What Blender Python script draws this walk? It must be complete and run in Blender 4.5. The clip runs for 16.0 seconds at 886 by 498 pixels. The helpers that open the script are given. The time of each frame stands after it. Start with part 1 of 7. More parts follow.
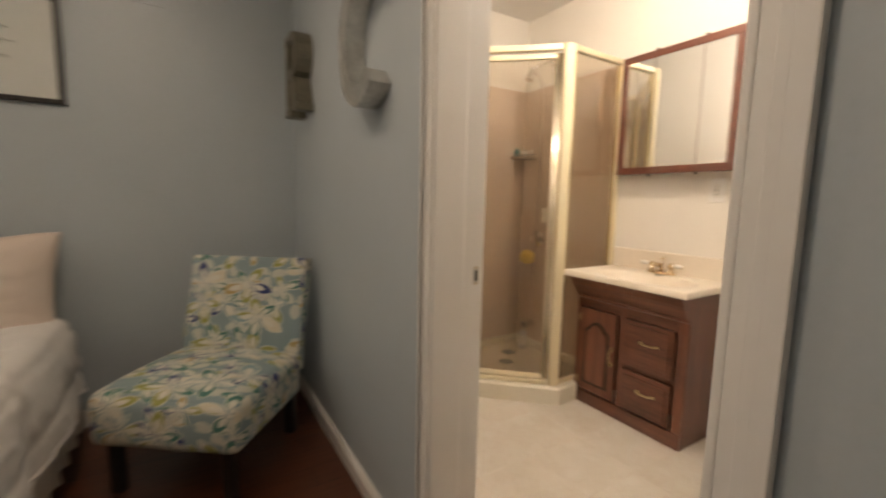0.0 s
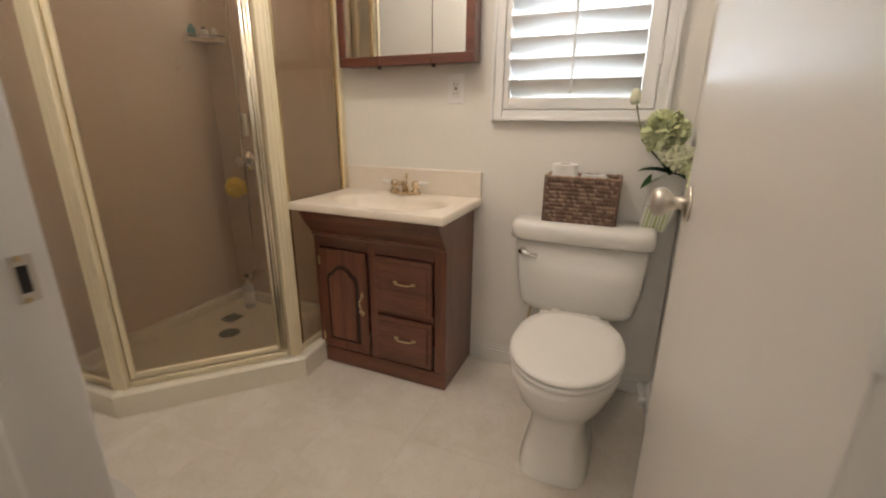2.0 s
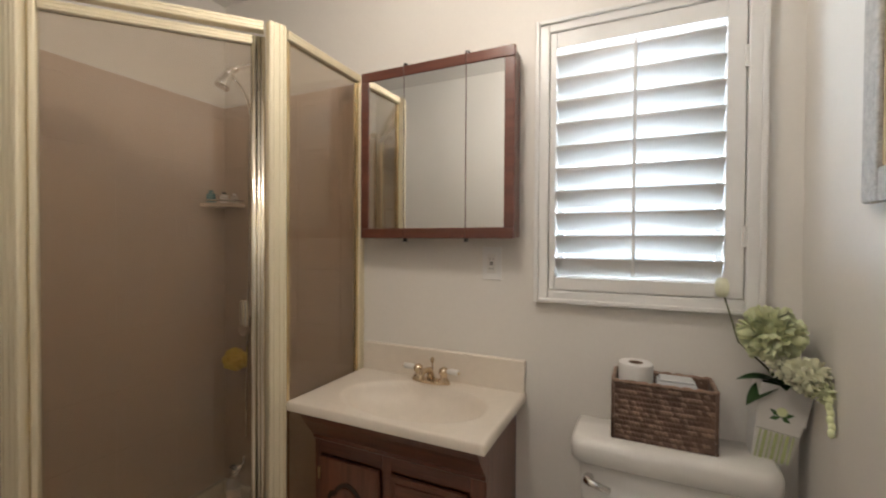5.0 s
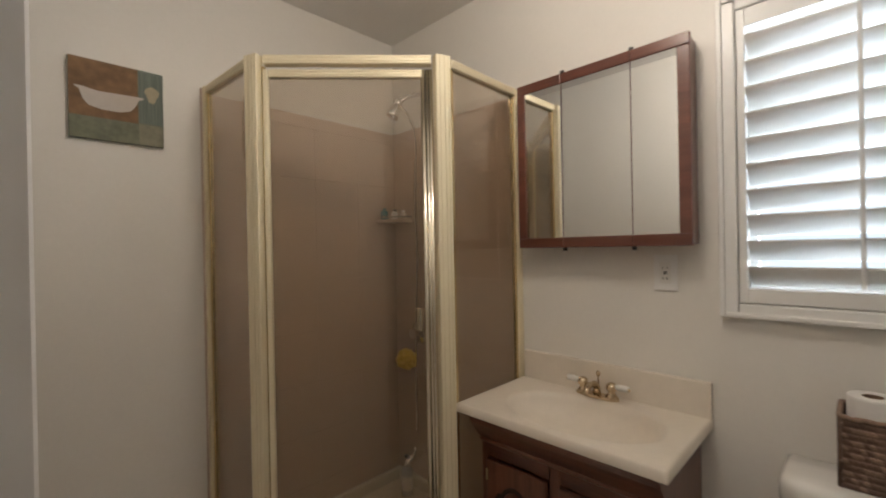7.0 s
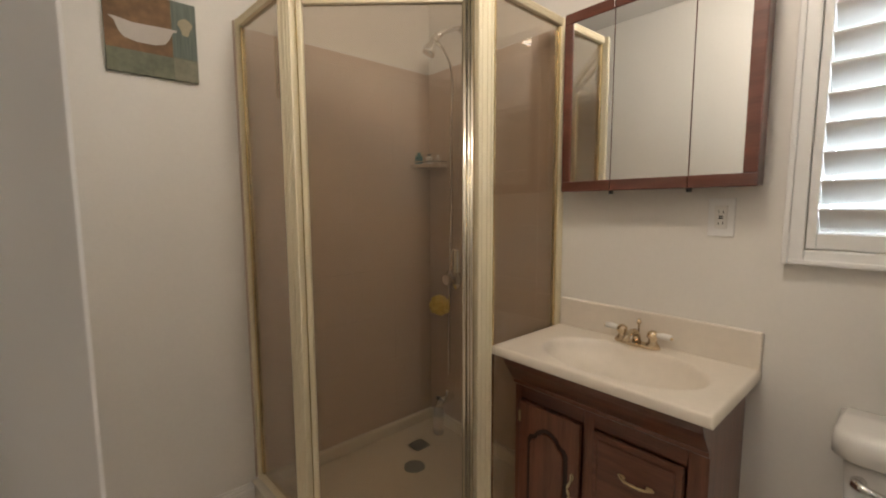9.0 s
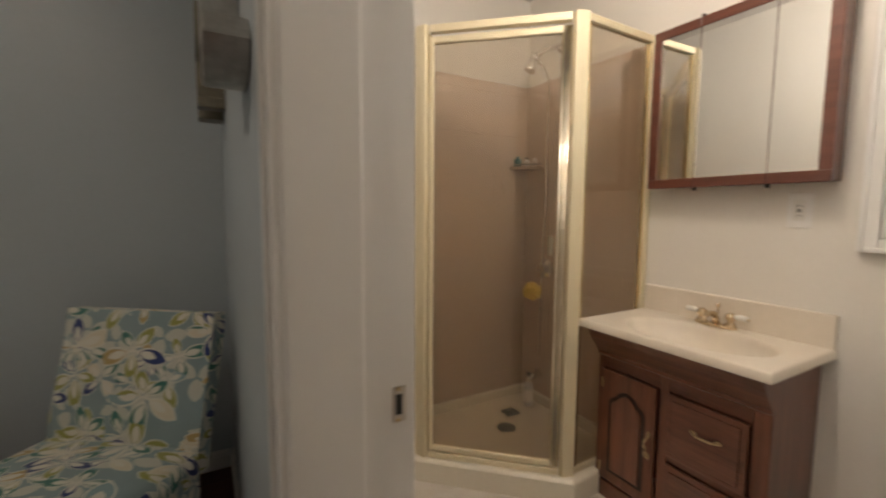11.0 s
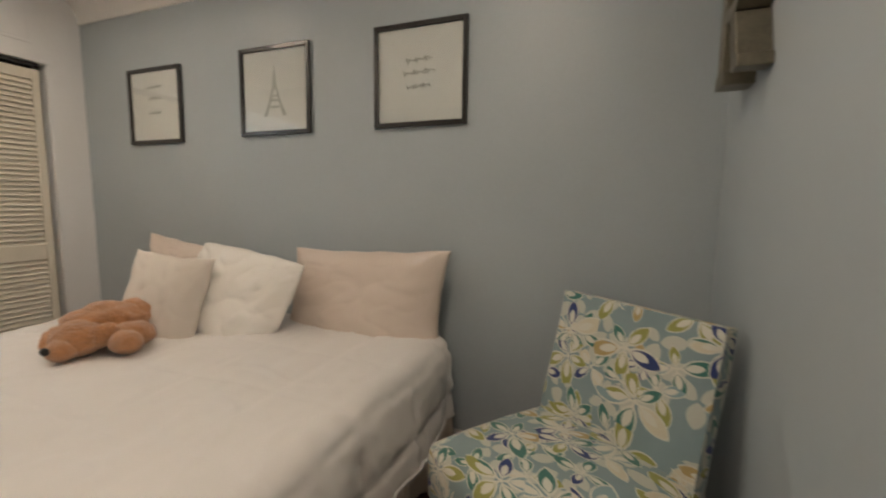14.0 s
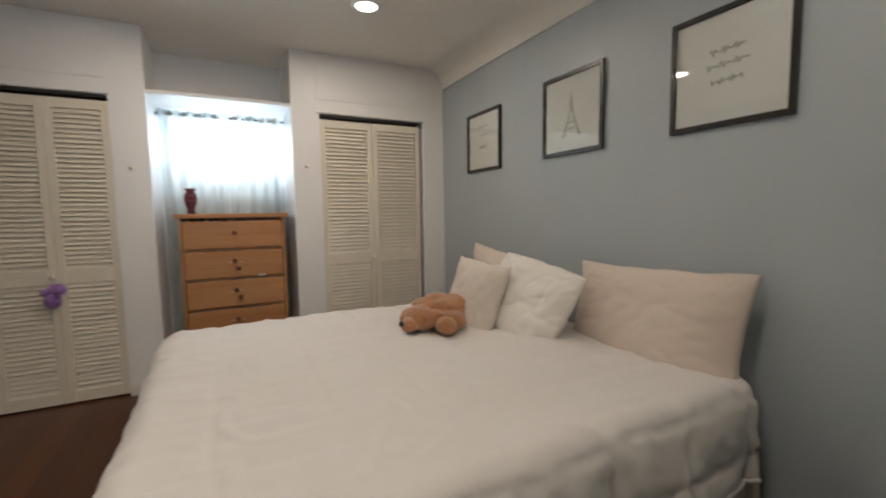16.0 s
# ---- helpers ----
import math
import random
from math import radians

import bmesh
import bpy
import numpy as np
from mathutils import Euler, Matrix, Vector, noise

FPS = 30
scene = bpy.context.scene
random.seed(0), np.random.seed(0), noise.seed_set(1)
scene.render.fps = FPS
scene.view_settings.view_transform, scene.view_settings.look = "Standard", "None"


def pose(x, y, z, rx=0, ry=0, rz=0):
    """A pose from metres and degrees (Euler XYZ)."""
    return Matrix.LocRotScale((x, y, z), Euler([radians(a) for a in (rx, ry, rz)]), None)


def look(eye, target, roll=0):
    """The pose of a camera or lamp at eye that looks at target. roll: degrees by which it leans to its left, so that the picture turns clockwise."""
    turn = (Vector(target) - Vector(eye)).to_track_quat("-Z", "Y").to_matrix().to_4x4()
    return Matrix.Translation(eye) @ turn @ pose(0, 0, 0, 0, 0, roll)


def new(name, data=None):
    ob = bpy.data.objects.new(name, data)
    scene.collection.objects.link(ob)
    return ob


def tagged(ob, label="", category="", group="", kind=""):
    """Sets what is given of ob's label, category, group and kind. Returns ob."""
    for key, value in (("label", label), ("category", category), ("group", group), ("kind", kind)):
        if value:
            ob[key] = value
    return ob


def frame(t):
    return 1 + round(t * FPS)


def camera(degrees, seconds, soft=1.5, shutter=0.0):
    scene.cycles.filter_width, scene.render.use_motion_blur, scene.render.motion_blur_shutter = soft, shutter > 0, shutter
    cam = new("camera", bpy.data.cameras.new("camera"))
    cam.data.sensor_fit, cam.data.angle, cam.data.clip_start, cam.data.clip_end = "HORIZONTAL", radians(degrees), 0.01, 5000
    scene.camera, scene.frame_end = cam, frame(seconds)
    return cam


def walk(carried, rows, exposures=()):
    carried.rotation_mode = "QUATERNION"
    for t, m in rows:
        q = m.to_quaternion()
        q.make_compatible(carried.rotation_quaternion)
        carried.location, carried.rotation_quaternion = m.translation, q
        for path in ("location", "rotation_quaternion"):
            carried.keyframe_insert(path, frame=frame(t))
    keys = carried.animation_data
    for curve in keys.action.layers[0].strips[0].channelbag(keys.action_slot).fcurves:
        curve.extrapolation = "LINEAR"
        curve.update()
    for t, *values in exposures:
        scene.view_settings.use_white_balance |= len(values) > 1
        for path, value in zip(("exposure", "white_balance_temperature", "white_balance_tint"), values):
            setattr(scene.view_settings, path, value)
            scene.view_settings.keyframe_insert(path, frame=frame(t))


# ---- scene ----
cam = camera(92.7, 16.0, soft=2.0, shutter=0.5)
PATH = [
    (0, (1.544, 1.926, 1.136), (2.581, 3.621, 0.902), 1.2),
    (0.5, (1.619, 2.085, 1.143), (3.092, 3.413, 0.884), 0.7),
    (1, (1.763, 2.203, 1.116), (3.439, 3.236, 0.761), 1.1),
    (1.5, (1.922, 2.284, 1.103), (3.666, 3.138, 0.622), 0.1),
    (2, (2.038, 2.326, 1.086), (3.798, 3.075, 0.499), 0.5),
    (2.5, (2.155, 2.398, 1.097), (3.956, 3.06, 0.531), 1.0),
    (3, (2.243, 2.485, 1.126), (4.085, 3.087, 0.632), 1.3),
    (3.5, (2.297, 2.557, 1.156), (4.176, 3.131, 0.784), 1.2),
    (4, (2.336, 2.574, 1.198), (4.228, 3.194, 1.008), 0.8),
    (4.2, (2.345, 2.564, 1.22), (4.232, 3.213, 1.088), 0.5),
    (6.5, (2.25, 2.488, 1.301), (3.761, 3.798, 1.295), -0.8),
    (7, (2.266, 2.547, 1.3), (3.686, 3.956, 1.296), -1.1),
    (7.5, (2.284, 2.6, 1.299), (3.652, 4.059, 1.263), -0.7),
    (8, (2.295, 2.648, 1.29), (3.639, 4.126, 1.187), -0.8),
    (10.5, (2.105, 2.404, 1.192), (3.281, 4.0, 0.932), 0.2),
    (11, (2.013, 2.354, 1.199), (2.994, 4.088, 1.016), 0.4),
    (11.5, (1.93, 2.347, 1.184), (2.589, 4.226, 0.997), 0.5),
    (12, (1.871, 2.372, 1.163), (2.197, 4.336, 0.974), 0.6),
    (12.5, (1.809, 2.409, 1.161), (1.856, 4.398, 0.953), 0.6),
    (13, (1.781, 2.478, 1.175), (1.55, 4.45, 0.934), 0.4),
    (13.5, (1.759, 2.577, 1.154), (1.27, 4.502, 0.914), 0.5),
    (14, (1.712, 2.656, 1.175), (0.994, 4.509, 0.951), 0.7),
    (14.5, (1.696, 2.693, 1.185), (0.651, 4.386, 0.979), -0.3),
    (15, (1.757, 2.74, 1.187), (0.375, 4.172, 0.985), -0.6),
    (15.5, (1.816, 2.749, 1.201), (0.199, 3.909, 1.005), -0.5),
    (16, (1.876, 2.711, 1.198), (0.104, 3.621, 1.024), -0.9),
]
# exposure follows the clip's own automatic exposure
EXPO = [(0.0, -0.04, 6850, 12), (0.5, -0.09, 6700, 12), (1.5, -0.41, 6300, 11), (2.5, -0.52, 6100, 10), (4.0, -0.70, 5850, 9), (6.5, -1.33, 5950, 9), (8.0, -1.13, 6100, 9), (10.5, -0.76, 6150, 9), (11.0, -0.70, 6300, 10), (11.5, -0.55, 6400, 10), (12.0, -0.40, 6450, 10), (12.5, -0.20, 6450, 10), (13.5, 0.08, 6400, 9), (14.5, 0.22, 6250, 9), (16.0, 0.05, 6000, 8)]
walk(cam, [(t, look(eye, target, roll)) for t, eye, target, roll in PATH], EXPO)


XW, XP0, XPM, XP1, XE = -1.54, 2.095, 2.160, 2.272, 3.755
YN, YB, YS, YBS, ZC = 4.482, 4.395, 2.13, 0.75, 2.43
DY0, DY1, DZ = 2.166, 2.893, 2.03

# ---- world and lights ----
world = bpy.data.worlds.new("world")
scene.world = world
world.use_nodes = True
wn = world.node_tree
sky = wn.nodes.new("ShaderNodeTexSky")
sky.sky_type, sky.sun_disc, sky.sun_elevation, sky.sun_rotation = "NISHITA", False, radians(66), radians(202)
wn.nodes["Background"].inputs[1].default_value = 0.15
wn.links.new(sky.outputs[0], wn.nodes["Background"].inputs[0])

SUN = bpy.data.lights.new("sun", "SUN")
SUN.energy, SUN.angle, SUN.color = 3.0, radians(0.5), (1, 0.95, 0.88)
sun = new("sun", SUN)
sun.matrix_world = look((-2, -3, 6), (-1.2, -1.0, 1.2))


def area(name, eye, target, sx, sy, watts, colour, shape="RECTANGLE"):
    d = bpy.data.lights.new(name, "AREA")
    d.shape, d.size, d.size_y, d.energy, d.color = shape, sx, sy, watts, colour
    ob = new(name, d)
    ob.matrix_world = look(eye, target)
    return ob


area("bathroom_window_light", (3.90, 2.535, 1.56), (3.0, 2.535, 1.40), 0.50, 0.80, 34, (0.88, 0.94, 1.0))
area("nook_window_light", (-2.12, 2.77, 1.745), (-1.0, 2.77, 1.6), 0.74, 0.34, 14, (0.90, 0.95, 1.0))
CANS = [(-0.67, 3.53), (-0.67, 2.45), (1.25, 3.53), (1.25, 2.45)]
WARM = (1.0, 0.80, 0.60)
for (cx, cy), power in zip(CANS, (6.6, 6.6, 5.0, 8.5)):
    area("can_lamp", (cx, cy, ZC - 0.012), (cx, cy, 0), 0.11, 0.11, power, WARM, "DISK")
BL = bpy.data.lights.new("bathroom_lamp", "POINT")
BL.energy, BL.shadow_soft_size, BL.color = 32.5, 0.10, (1.0, 0.84, 0.67)
new("bathroom_lamp", BL).location = (2.95, 3.0, ZC - 0.16)


# ---- materials ----
def nodes(name):
    m = bpy.data.materials.new(name)
    m.use_nodes = True
    t = m.node_tree
    return m, t, t.nodes["Principled BSDF"]


def N(t, kind, **ins):
    n = t.nodes.new(kind)
    for k, v in ins.items():
        n.inputs[k.replace("_", " ")].default_value = v
    return n


def math_node(t, op, a, b=None):
    n = t.nodes.new("ShaderNodeMath")
    n.operation = op
    for i, v in enumerate((a, b)):
        if v is None:
            continue
        if isinstance(v, (int, float)):
            n.inputs[i].default_value = v
        else:
            t.links.new(v, n.inputs[i])
    return n.outputs[0]


def mix(t, fac, a, b):
    n = t.nodes.new("ShaderNodeMix")
    n.data_type = "RGBA"
    for sock, v in ((n.inputs[0], fac), (n.inputs[6], a), (n.inputs[7], b)):
        if isinstance(v, (int, float)):
            sock.default_value = v
        elif isinstance(v, tuple):
            sock.default_value = (*v, 1)
        else:
            t.links.new(v, sock)
    return n.outputs[2]


def ramp(t, fac, stops):
    n = t.nodes.new("ShaderNodeValToRGB")
    while len(n.color_ramp.elements) < len(stops):
        n.color_ramp.elements.new(0.5)
    for e, (p, c) in zip(n.color_ramp.elements, stops):
        e.position = p
        e.color = (c, c, c, 1) if isinstance(c, (int, float)) else (*c, 1)
    t.links.new(fac, n.inputs[0])
    return n.outputs[0]


def coords(t, scale=(1, 1, 1), uv=False):
    c = t.nodes.new("ShaderNodeTexCoord")
    mp = t.nodes.new("ShaderNodeMapping")
    mp.inputs["Scale"].default_value = scale
    t.links.new(c.outputs["UV" if uv else "Object"], mp.inputs[0])
    return mp.outputs[0]


def noise_tex(t, vec, scale, detail=4.0, rough=0.55):
    n = N(t, "ShaderNodeTexNoise", Scale=scale, Detail=detail, Roughness=rough)
    t.links.new(vec, n.inputs["Vector"])
    return n.outputs[0]


def bump(t, p, height, strength, dist=0.01):
    b = N(t, "ShaderNodeBump", Strength=strength, Distance=dist)
    t.links.new(height, b.inputs["Height"])
    t.links.new(b.outputs[0], p.inputs["Normal"])


def surface(name, col, rough=0.5, metal=0.0, var=0.12, big=2.5, fine=40.0, relief=0.15, dist=0.003, stretch=(1, 1, 1), coat=0.0, sheen=0.0, rvar=0.1, each=0.0):
    """Colour that wanders at two scales, with a fine relief. each: how far single pieces differ."""
    m, t, p = nodes(name)
    v = coords(t, stretch)
    a, b = noise_tex(t, v, big), noise_tex(t, v, fine, 5)
    f = math_node(t, "ADD", math_node(t, "MULTIPLY", a, 0.6), math_node(t, "MULTIPLY", b, 0.4))
    lo, hi = tuple(c * (1 - var) for c in col), tuple(min(1, c * (1 + var)) for c in col)
    f = ramp(t, f, [(0.3, 0.0), (0.7, 1.0)])
    c = mix(t, f, lo, hi)
    if each:
        info = t.nodes.new("ShaderNodeObjectInfo")
        k = math_node(t, "ADD", math_node(t, "MULTIPLY", info.outputs["Random"], each), 1 - each / 2)
        h = N(t, "ShaderNodeHueSaturation")
        t.links.new(k, h.inputs["Value"])
        t.links.new(c, h.inputs["Color"])
        c = h.outputs[0]
    t.links.new(c, p.inputs["Base Color"])
    p.inputs["Metallic"].default_value = metal
    p.inputs["Coat Weight"].default_value = coat
    p.inputs["Sheen Weight"].default_value = sheen
    r = math_node(t, "ADD", math_node(t, "MULTIPLY", b, rvar), rough - rvar / 2)
    t.links.new(r, p.inputs["Roughness"])
    if relief:
        bump(t, p, b, relief, dist)
    return m


def wood(name, light, dark, rough=0.35, grain=14.0, along="z", coat=0.2, each=0.0):
    m, t, p = nodes(name)
    s = {"x": (0.06, 1, 1), "y": (1, 0.06, 1), "z": (1, 1, 0.06)}[along]
    v = coords(t, tuple(q * grain for q in s))
    n1 = noise_tex(t, v, 2.0, 6, 0.6)
    v2 = coords(t, tuple(q * grain * 6 for q in s))
    n2 = noise_tex(t, v2, 2.5, 4, 0.7)
    f = math_node(t, "ADD", math_node(t, "MULTIPLY", n1, 0.65), math_node(t, "MULTIPLY", n2, 0.35))
    if each:
        info = t.nodes.new("ShaderNodeObjectInfo")
        f = math_node(t, "ADD", f, math_node(t, "MULTIPLY", math_node(t, "SUBTRACT", info.outputs["Random"], 0.5), each))
    c = mix(t, ramp(t, f, [(0.35, 0.0), (0.65, 1.0)]), dark, light)
    t.links.new(c, p.inputs["Base Color"])
    t.links.new(math_node(t, "ADD", math_node(t, "MULTIPLY", n2, 0.15), rough - 0.07), p.inputs["Roughness"])
    p.inputs["Coat Weight"].default_value = coat
    p.inputs["Coat Roughness"].default_value = 0.2
    bump(t, p, f, 0.25, 0.002)
    return m


def glass(name, tint, gloss=0.05, haze=0.0):
    """A thin pane: lets light through in its tint and mirrors at its skin."""
    m, t, p = nodes(name)
    tr = N(t, "ShaderNodeBsdfTransparent", Color=(*tint, 1))
    gl = N(t, "ShaderNodeBsdfGlossy", Roughness=0.02)
    lw = N(t, "ShaderNodeLayerWeight", Blend=0.5)
    gloss_amount = math_node(t, "ADD", math_node(t, "MULTIPLY", math_node(t, "POWER", lw.outputs["Facing"], 4.0), 0.9), gloss)
    mx = t.nodes.new("ShaderNodeMixShader")
    t.links.new(gloss_amount, mx.inputs[0])
    t.links.new(tr.outputs[0], mx.inputs[1])
    t.links.new(gl.outputs[0], mx.inputs[2])
    out = mx
    if haze:
        film_ = N(t, "ShaderNodeBsdfDiffuse", Color=(0.62, 0.55, 0.46, 1))
        out = t.nodes.new("ShaderNodeMixShader")
        t.links.new(math_node(t, "MULTIPLY", math_node(t, "ADD", noise_tex(t, coords(t), 3.0, 4), 0.5), haze), out.inputs[0])
        t.links.new(mx.outputs[0], out.inputs[1])
        t.links.new(film_.outputs[0], out.inputs[2])
    t.links.new(out.outputs[0], t.nodes["Material Output"].inputs[0])
    return m


def emitter(name, col, strength):
    m, t, p = nodes(name)
    e = N(t, "ShaderNodeEmission", Color=(*col, 1), Strength=strength)
    t.links.new(e.outputs[0], t.nodes["Material Output"].inputs[0])
    return m


GREY_WALL = surface("blue_grey_wall_paint", (0.415, 0.462, 0.492), 0.42, var=0.04, fine=90, relief=0.12, dist=0.001)
WHITE_WALL = surface("warm_white_wall_paint", (0.78, 0.75, 0.70), 0.42, var=0.03, fine=80, relief=0.12, dist=0.001)
CLOSET_WALL = surface("white_closet_paint", (0.85, 0.85, 0.86), 0.4, var=0.03, fine=60, relief=0.15, dist=0.001)
CEILING = surface("ceiling_paint", (0.80, 0.78, 0.745), 0.7, var=0.04, fine=120, relief=0.2, dist=0.001)
TRIM = surface("white_trim_gloss", (0.76, 0.74, 0.71), 0.36, var=0.02, fine=20, relief=0.03, dist=0.001)
DOORP = surface("white_door_gloss", (0.75, 0.72, 0.68), 0.33, var=0.02, fine=15, relief=0.03, dist=0.001)
LOUVRE = surface("cream_louvre_paint", (0.78, 0.73, 0.63), 0.4, var=0.05, fine=60, relief=0.1, dist=0.001, each=0.04)
SHUTTER = surface("white_shutter_paint", (0.80, 0.79, 0.77), 0.32, var=0.03, fine=60, relief=0.05, dist=0.001)
# near-black for the closet tracks and the sheets that imitate closet shade
DARK = surface("dark_track_and_closet_shade", (0.03, 0.03, 0.03), 0.8)
PORCELAIN = surface("white_porcelain", (0.80, 0.78, 0.74), 0.22, var=0.02, relief=0.0, coat=0.3, rvar=0.03)
PLASTIC = surface("white_seat_plastic", (0.80, 0.78, 0.74), 0.2, var=0.02, relief=0.0)
MARBLE = surface("cream_cultured_marble", (0.75, 0.68, 0.585), 0.38, var=0.05, big=6, relief=0.0, coat=0.12)
PAN = surface("cream_shower_pan", (0.78, 0.73, 0.62), 0.25, var=0.04, relief=0.05)
SURROUND = surface("rose_beige_tile", (0.60, 0.485, 0.40), 0.25, var=0.05, big=5, fine=30, relief=0.05, each=0.03)
GROUT = surface("rose_beige_grout", (0.595, 0.48, 0.395), 0.6)
GOLD = surface("pale_gold_aluminium", (0.80, 0.72, 0.53), 0.46, metal=0.3, var=0.06, fine=30, relief=0.03, stretch=(1, 1, 0.05))
BRIGHT = surface("polished_gold_aluminium", (0.74, 0.69, 0.58), 0.17, metal=1.0, var=0.04, fine=20, relief=0.02, stretch=(1, 1, 0.05))
SEAL = surface("brass_channel", (0.62, 0.49, 0.26), 0.25, metal=0.8, var=0.1)
CHERRY = wood("cherry_cabinet_wood", (0.215, 0.080, 0.044), (0.075, 0.024, 0.014), 0.3, 16, "z", 0.3, each=0.08)
CHERRY_H = wood("cherry_cabinet_wood_crosswise", (0.20, 0.074, 0.042), (0.075, 0.024, 0.014), 0.3, 16, "y", 0.35)
FRAMEWOOD = wood("red_brown_mirror_frame_wood", (0.165, 0.056, 0.034), (0.085, 0.026, 0.016), 0.3, 16, "y", 0.3)
PINE = wood("honey_pine", (0.52, 0.27, 0.11), (0.38, 0.17, 0.06), 0.38, 9, "y", 0.2, each=0.12)
MIRROR, _t, _p = nodes("mirror_silver")
_p.inputs["Base Color"].default_value, _p.inputs["Metallic"].default_value, _p.inputs["Roughness"].default_value = (0.86, 0.87, 0.86, 1), 1.0, 0.015
BRONZE_GLASS = glass("bronze_shower_glass", (0.87, 0.83, 0.77), haze=0.045)
CURTAINP = surface("beige_window_panel", (0.62, 0.60, 0.54), 0.6, var=0.05)
CLEAR = glass("clear_window_glass", (0.95, 0.97, 0.97))
NICKEL = surface("satin_nickel", (0.60, 0.56, 0.50), 0.34, metal=1.0, var=0.05, relief=0.02)
CHROME = surface("chrome", (0.75, 0.74, 0.72), 0.07, metal=1.0, var=0.03, relief=0.0, rvar=0.02)
CHAMPAGNE = surface("polished_champagne_brass", (0.66, 0.54, 0.38), 0.2, metal=1.0, var=0.08, relief=0.0, rvar=0.04)
BRASS = surface("old_brass", (0.58, 0.45, 0.26), 0.36, metal=0.9, var=0.15, fine=120, relief=0.2, dist=0.001)
BLACKFRAME = wood("black_frame_wood", (0.018, 0.016, 0.015), (0.008, 0.007, 0.007), 0.35, 20, "x", 0.3)
PAPER = surface("white_print_paper", (0.82, 0.78, 0.75), 0.6, var=0.02, relief=0.02)
INK = surface("grey_gold_ink", (0.37, 0.36, 0.33), 0.5, var=0.1)
INK2 = surface("pale_grey_ink", (0.47, 0.46, 0.43), 0.5, var=0.1)
DUVET = surface("white_quilt_cotton", (0.70, 0.672, 0.655), 0.85, var=0.03, fine=220, relief=0.25, dist=0.002, sheen=0.2)
SHEET = surface("bed_skirt_cotton", (0.62, 0.55, 0.47), 0.9, var=0.06, fine=200, relief=0.25, dist=0.002)
BEIGE = surface("blush_beige_pillowcase", (0.66, 0.565, 0.495), 0.8, var=0.04, fine=200, relief=0.25, dist=0.002, sheen=0.2)
WHITECASE = surface("white_pillowcase", (0.80, 0.77, 0.73), 0.8, var=0.03, fine=200, relief=0.25, dist=0.002, sheen=0.2)
LINEN = surface("oatmeal_cushion_linen", (0.66, 0.60, 0.54), 0.85, var=0.06, fine=260, relief=0.4, dist=0.002)
PLUSH = surface("ginger_plush_fur", (0.50, 0.235, 0.10), 0.95, var=0.35, big=22, fine=110, relief=1.0, dist=0.014, sheen=0.6)
BLACK = surface("black_plastic", (0.012, 0.012, 0.012), 0.3)
PURPLE = surface("purple_plush", (0.33, 0.16, 0.50), 0.95, var=0.2, big=20, fine=160, relief=0.9, dist=0.006, sheen=0.6)
WICKERS = [surface("dark_woven_seagrass", (0.135, 0.080, 0.055), 0.65, var=0.45, big=30, fine=180, relief=0.6, dist=0.002),
           surface("brown_woven_seagrass", (0.26, 0.17, 0.12), 0.6, var=0.35, big=30, fine=180, relief=0.6, dist=0.002)]
TISSUE = surface("white_tissue", (0.82, 0.80, 0.77), 0.95, var=0.02, fine=200, relief=0.3, dist=0.001)
CARD = surface("brown_card", (0.20, 0.12, 0.07), 0.8)
CLEARP = surface("clear_wipe_pack", (0.62, 0.64, 0.66), 0.15, var=0.05, coat=0.5)
LEAFG = surface("dark_green_leaf", (0.045, 0.115, 0.03), 0.4, var=0.3, big=20, relief=0.3)
STEM = surface("brown_green_stem", (0.09, 0.10, 0.03), 0.6, var=0.3)
PETAL = surface("lime_cream_petal", (0.72, 0.76, 0.47), 0.7, var=0.15, big=12, fine=80, relief=0.1, each=0.25)
PETAL2 = surface("pale_cream_petal", (0.74, 0.74, 0.55), 0.7, var=0.12, big=12, fine=80, relief=0.1, each=0.2)
GREENP = surface("lime_print", (0.45, 0.50, 0.22), 0.6, var=0.15)
BLUEP = surface("blue_plastic", (0.02, 0.07, 0.35), 0.4)
YELLOW = surface("yellow_sponge", (0.85, 0.62, 0.10), 0.9, var=0.2, big=40, relief=0.8, dist=0.004)
TEALP = surface("teal_bottle", (0.05, 0.22, 0.24), 0.3)
SLATE = surface("dark_grey_green", (0.10, 0.12, 0.11), 0.6)
SILVERFOIL = surface("hammered_galvanised_tin", (0.52, 0.51, 0.48), 0.33, metal=0.85, var=0.25, big=14, fine=60, relief=0.6, dist=0.003)
BRONZEL = surface("dark_bronze_tin", (0.20, 0.18, 0.135), 0.4, metal=0.7, var=0.3, big=12, fine=60, relief=0.5, dist=0.003)
SILVERFRAME = surface("embossed_silver_frame", (0.45, 0.43, 0.40), 0.42, metal=0.5, var=0.25, big=60, fine=160, relief=1.0, dist=0.004)
GOLDFRAME = surface("antique_gold_liner", (0.50, 0.38, 0.20), 0.45, metal=0.5, var=0.15)
REDVASE = surface("dark_red_glaze", (0.11, 0.022, 0.035), 0.15, var=0.4, big=20, coat=0.5)
ROD = surface("dark_steel_rod", (0.12, 0.12, 0.12), 0.3, metal=1.0)
STUCCO = surface("pale_outside_stucco", (0.55, 0.56, 0.57), 0.9, var=0.06)
GROUNDM = surface("outside_concrete", (0.30, 0.29, 0.27), 0.9)
CANGLOW = emitter("lamp_glow", (1.0, 0.93, 0.82), 14.0)


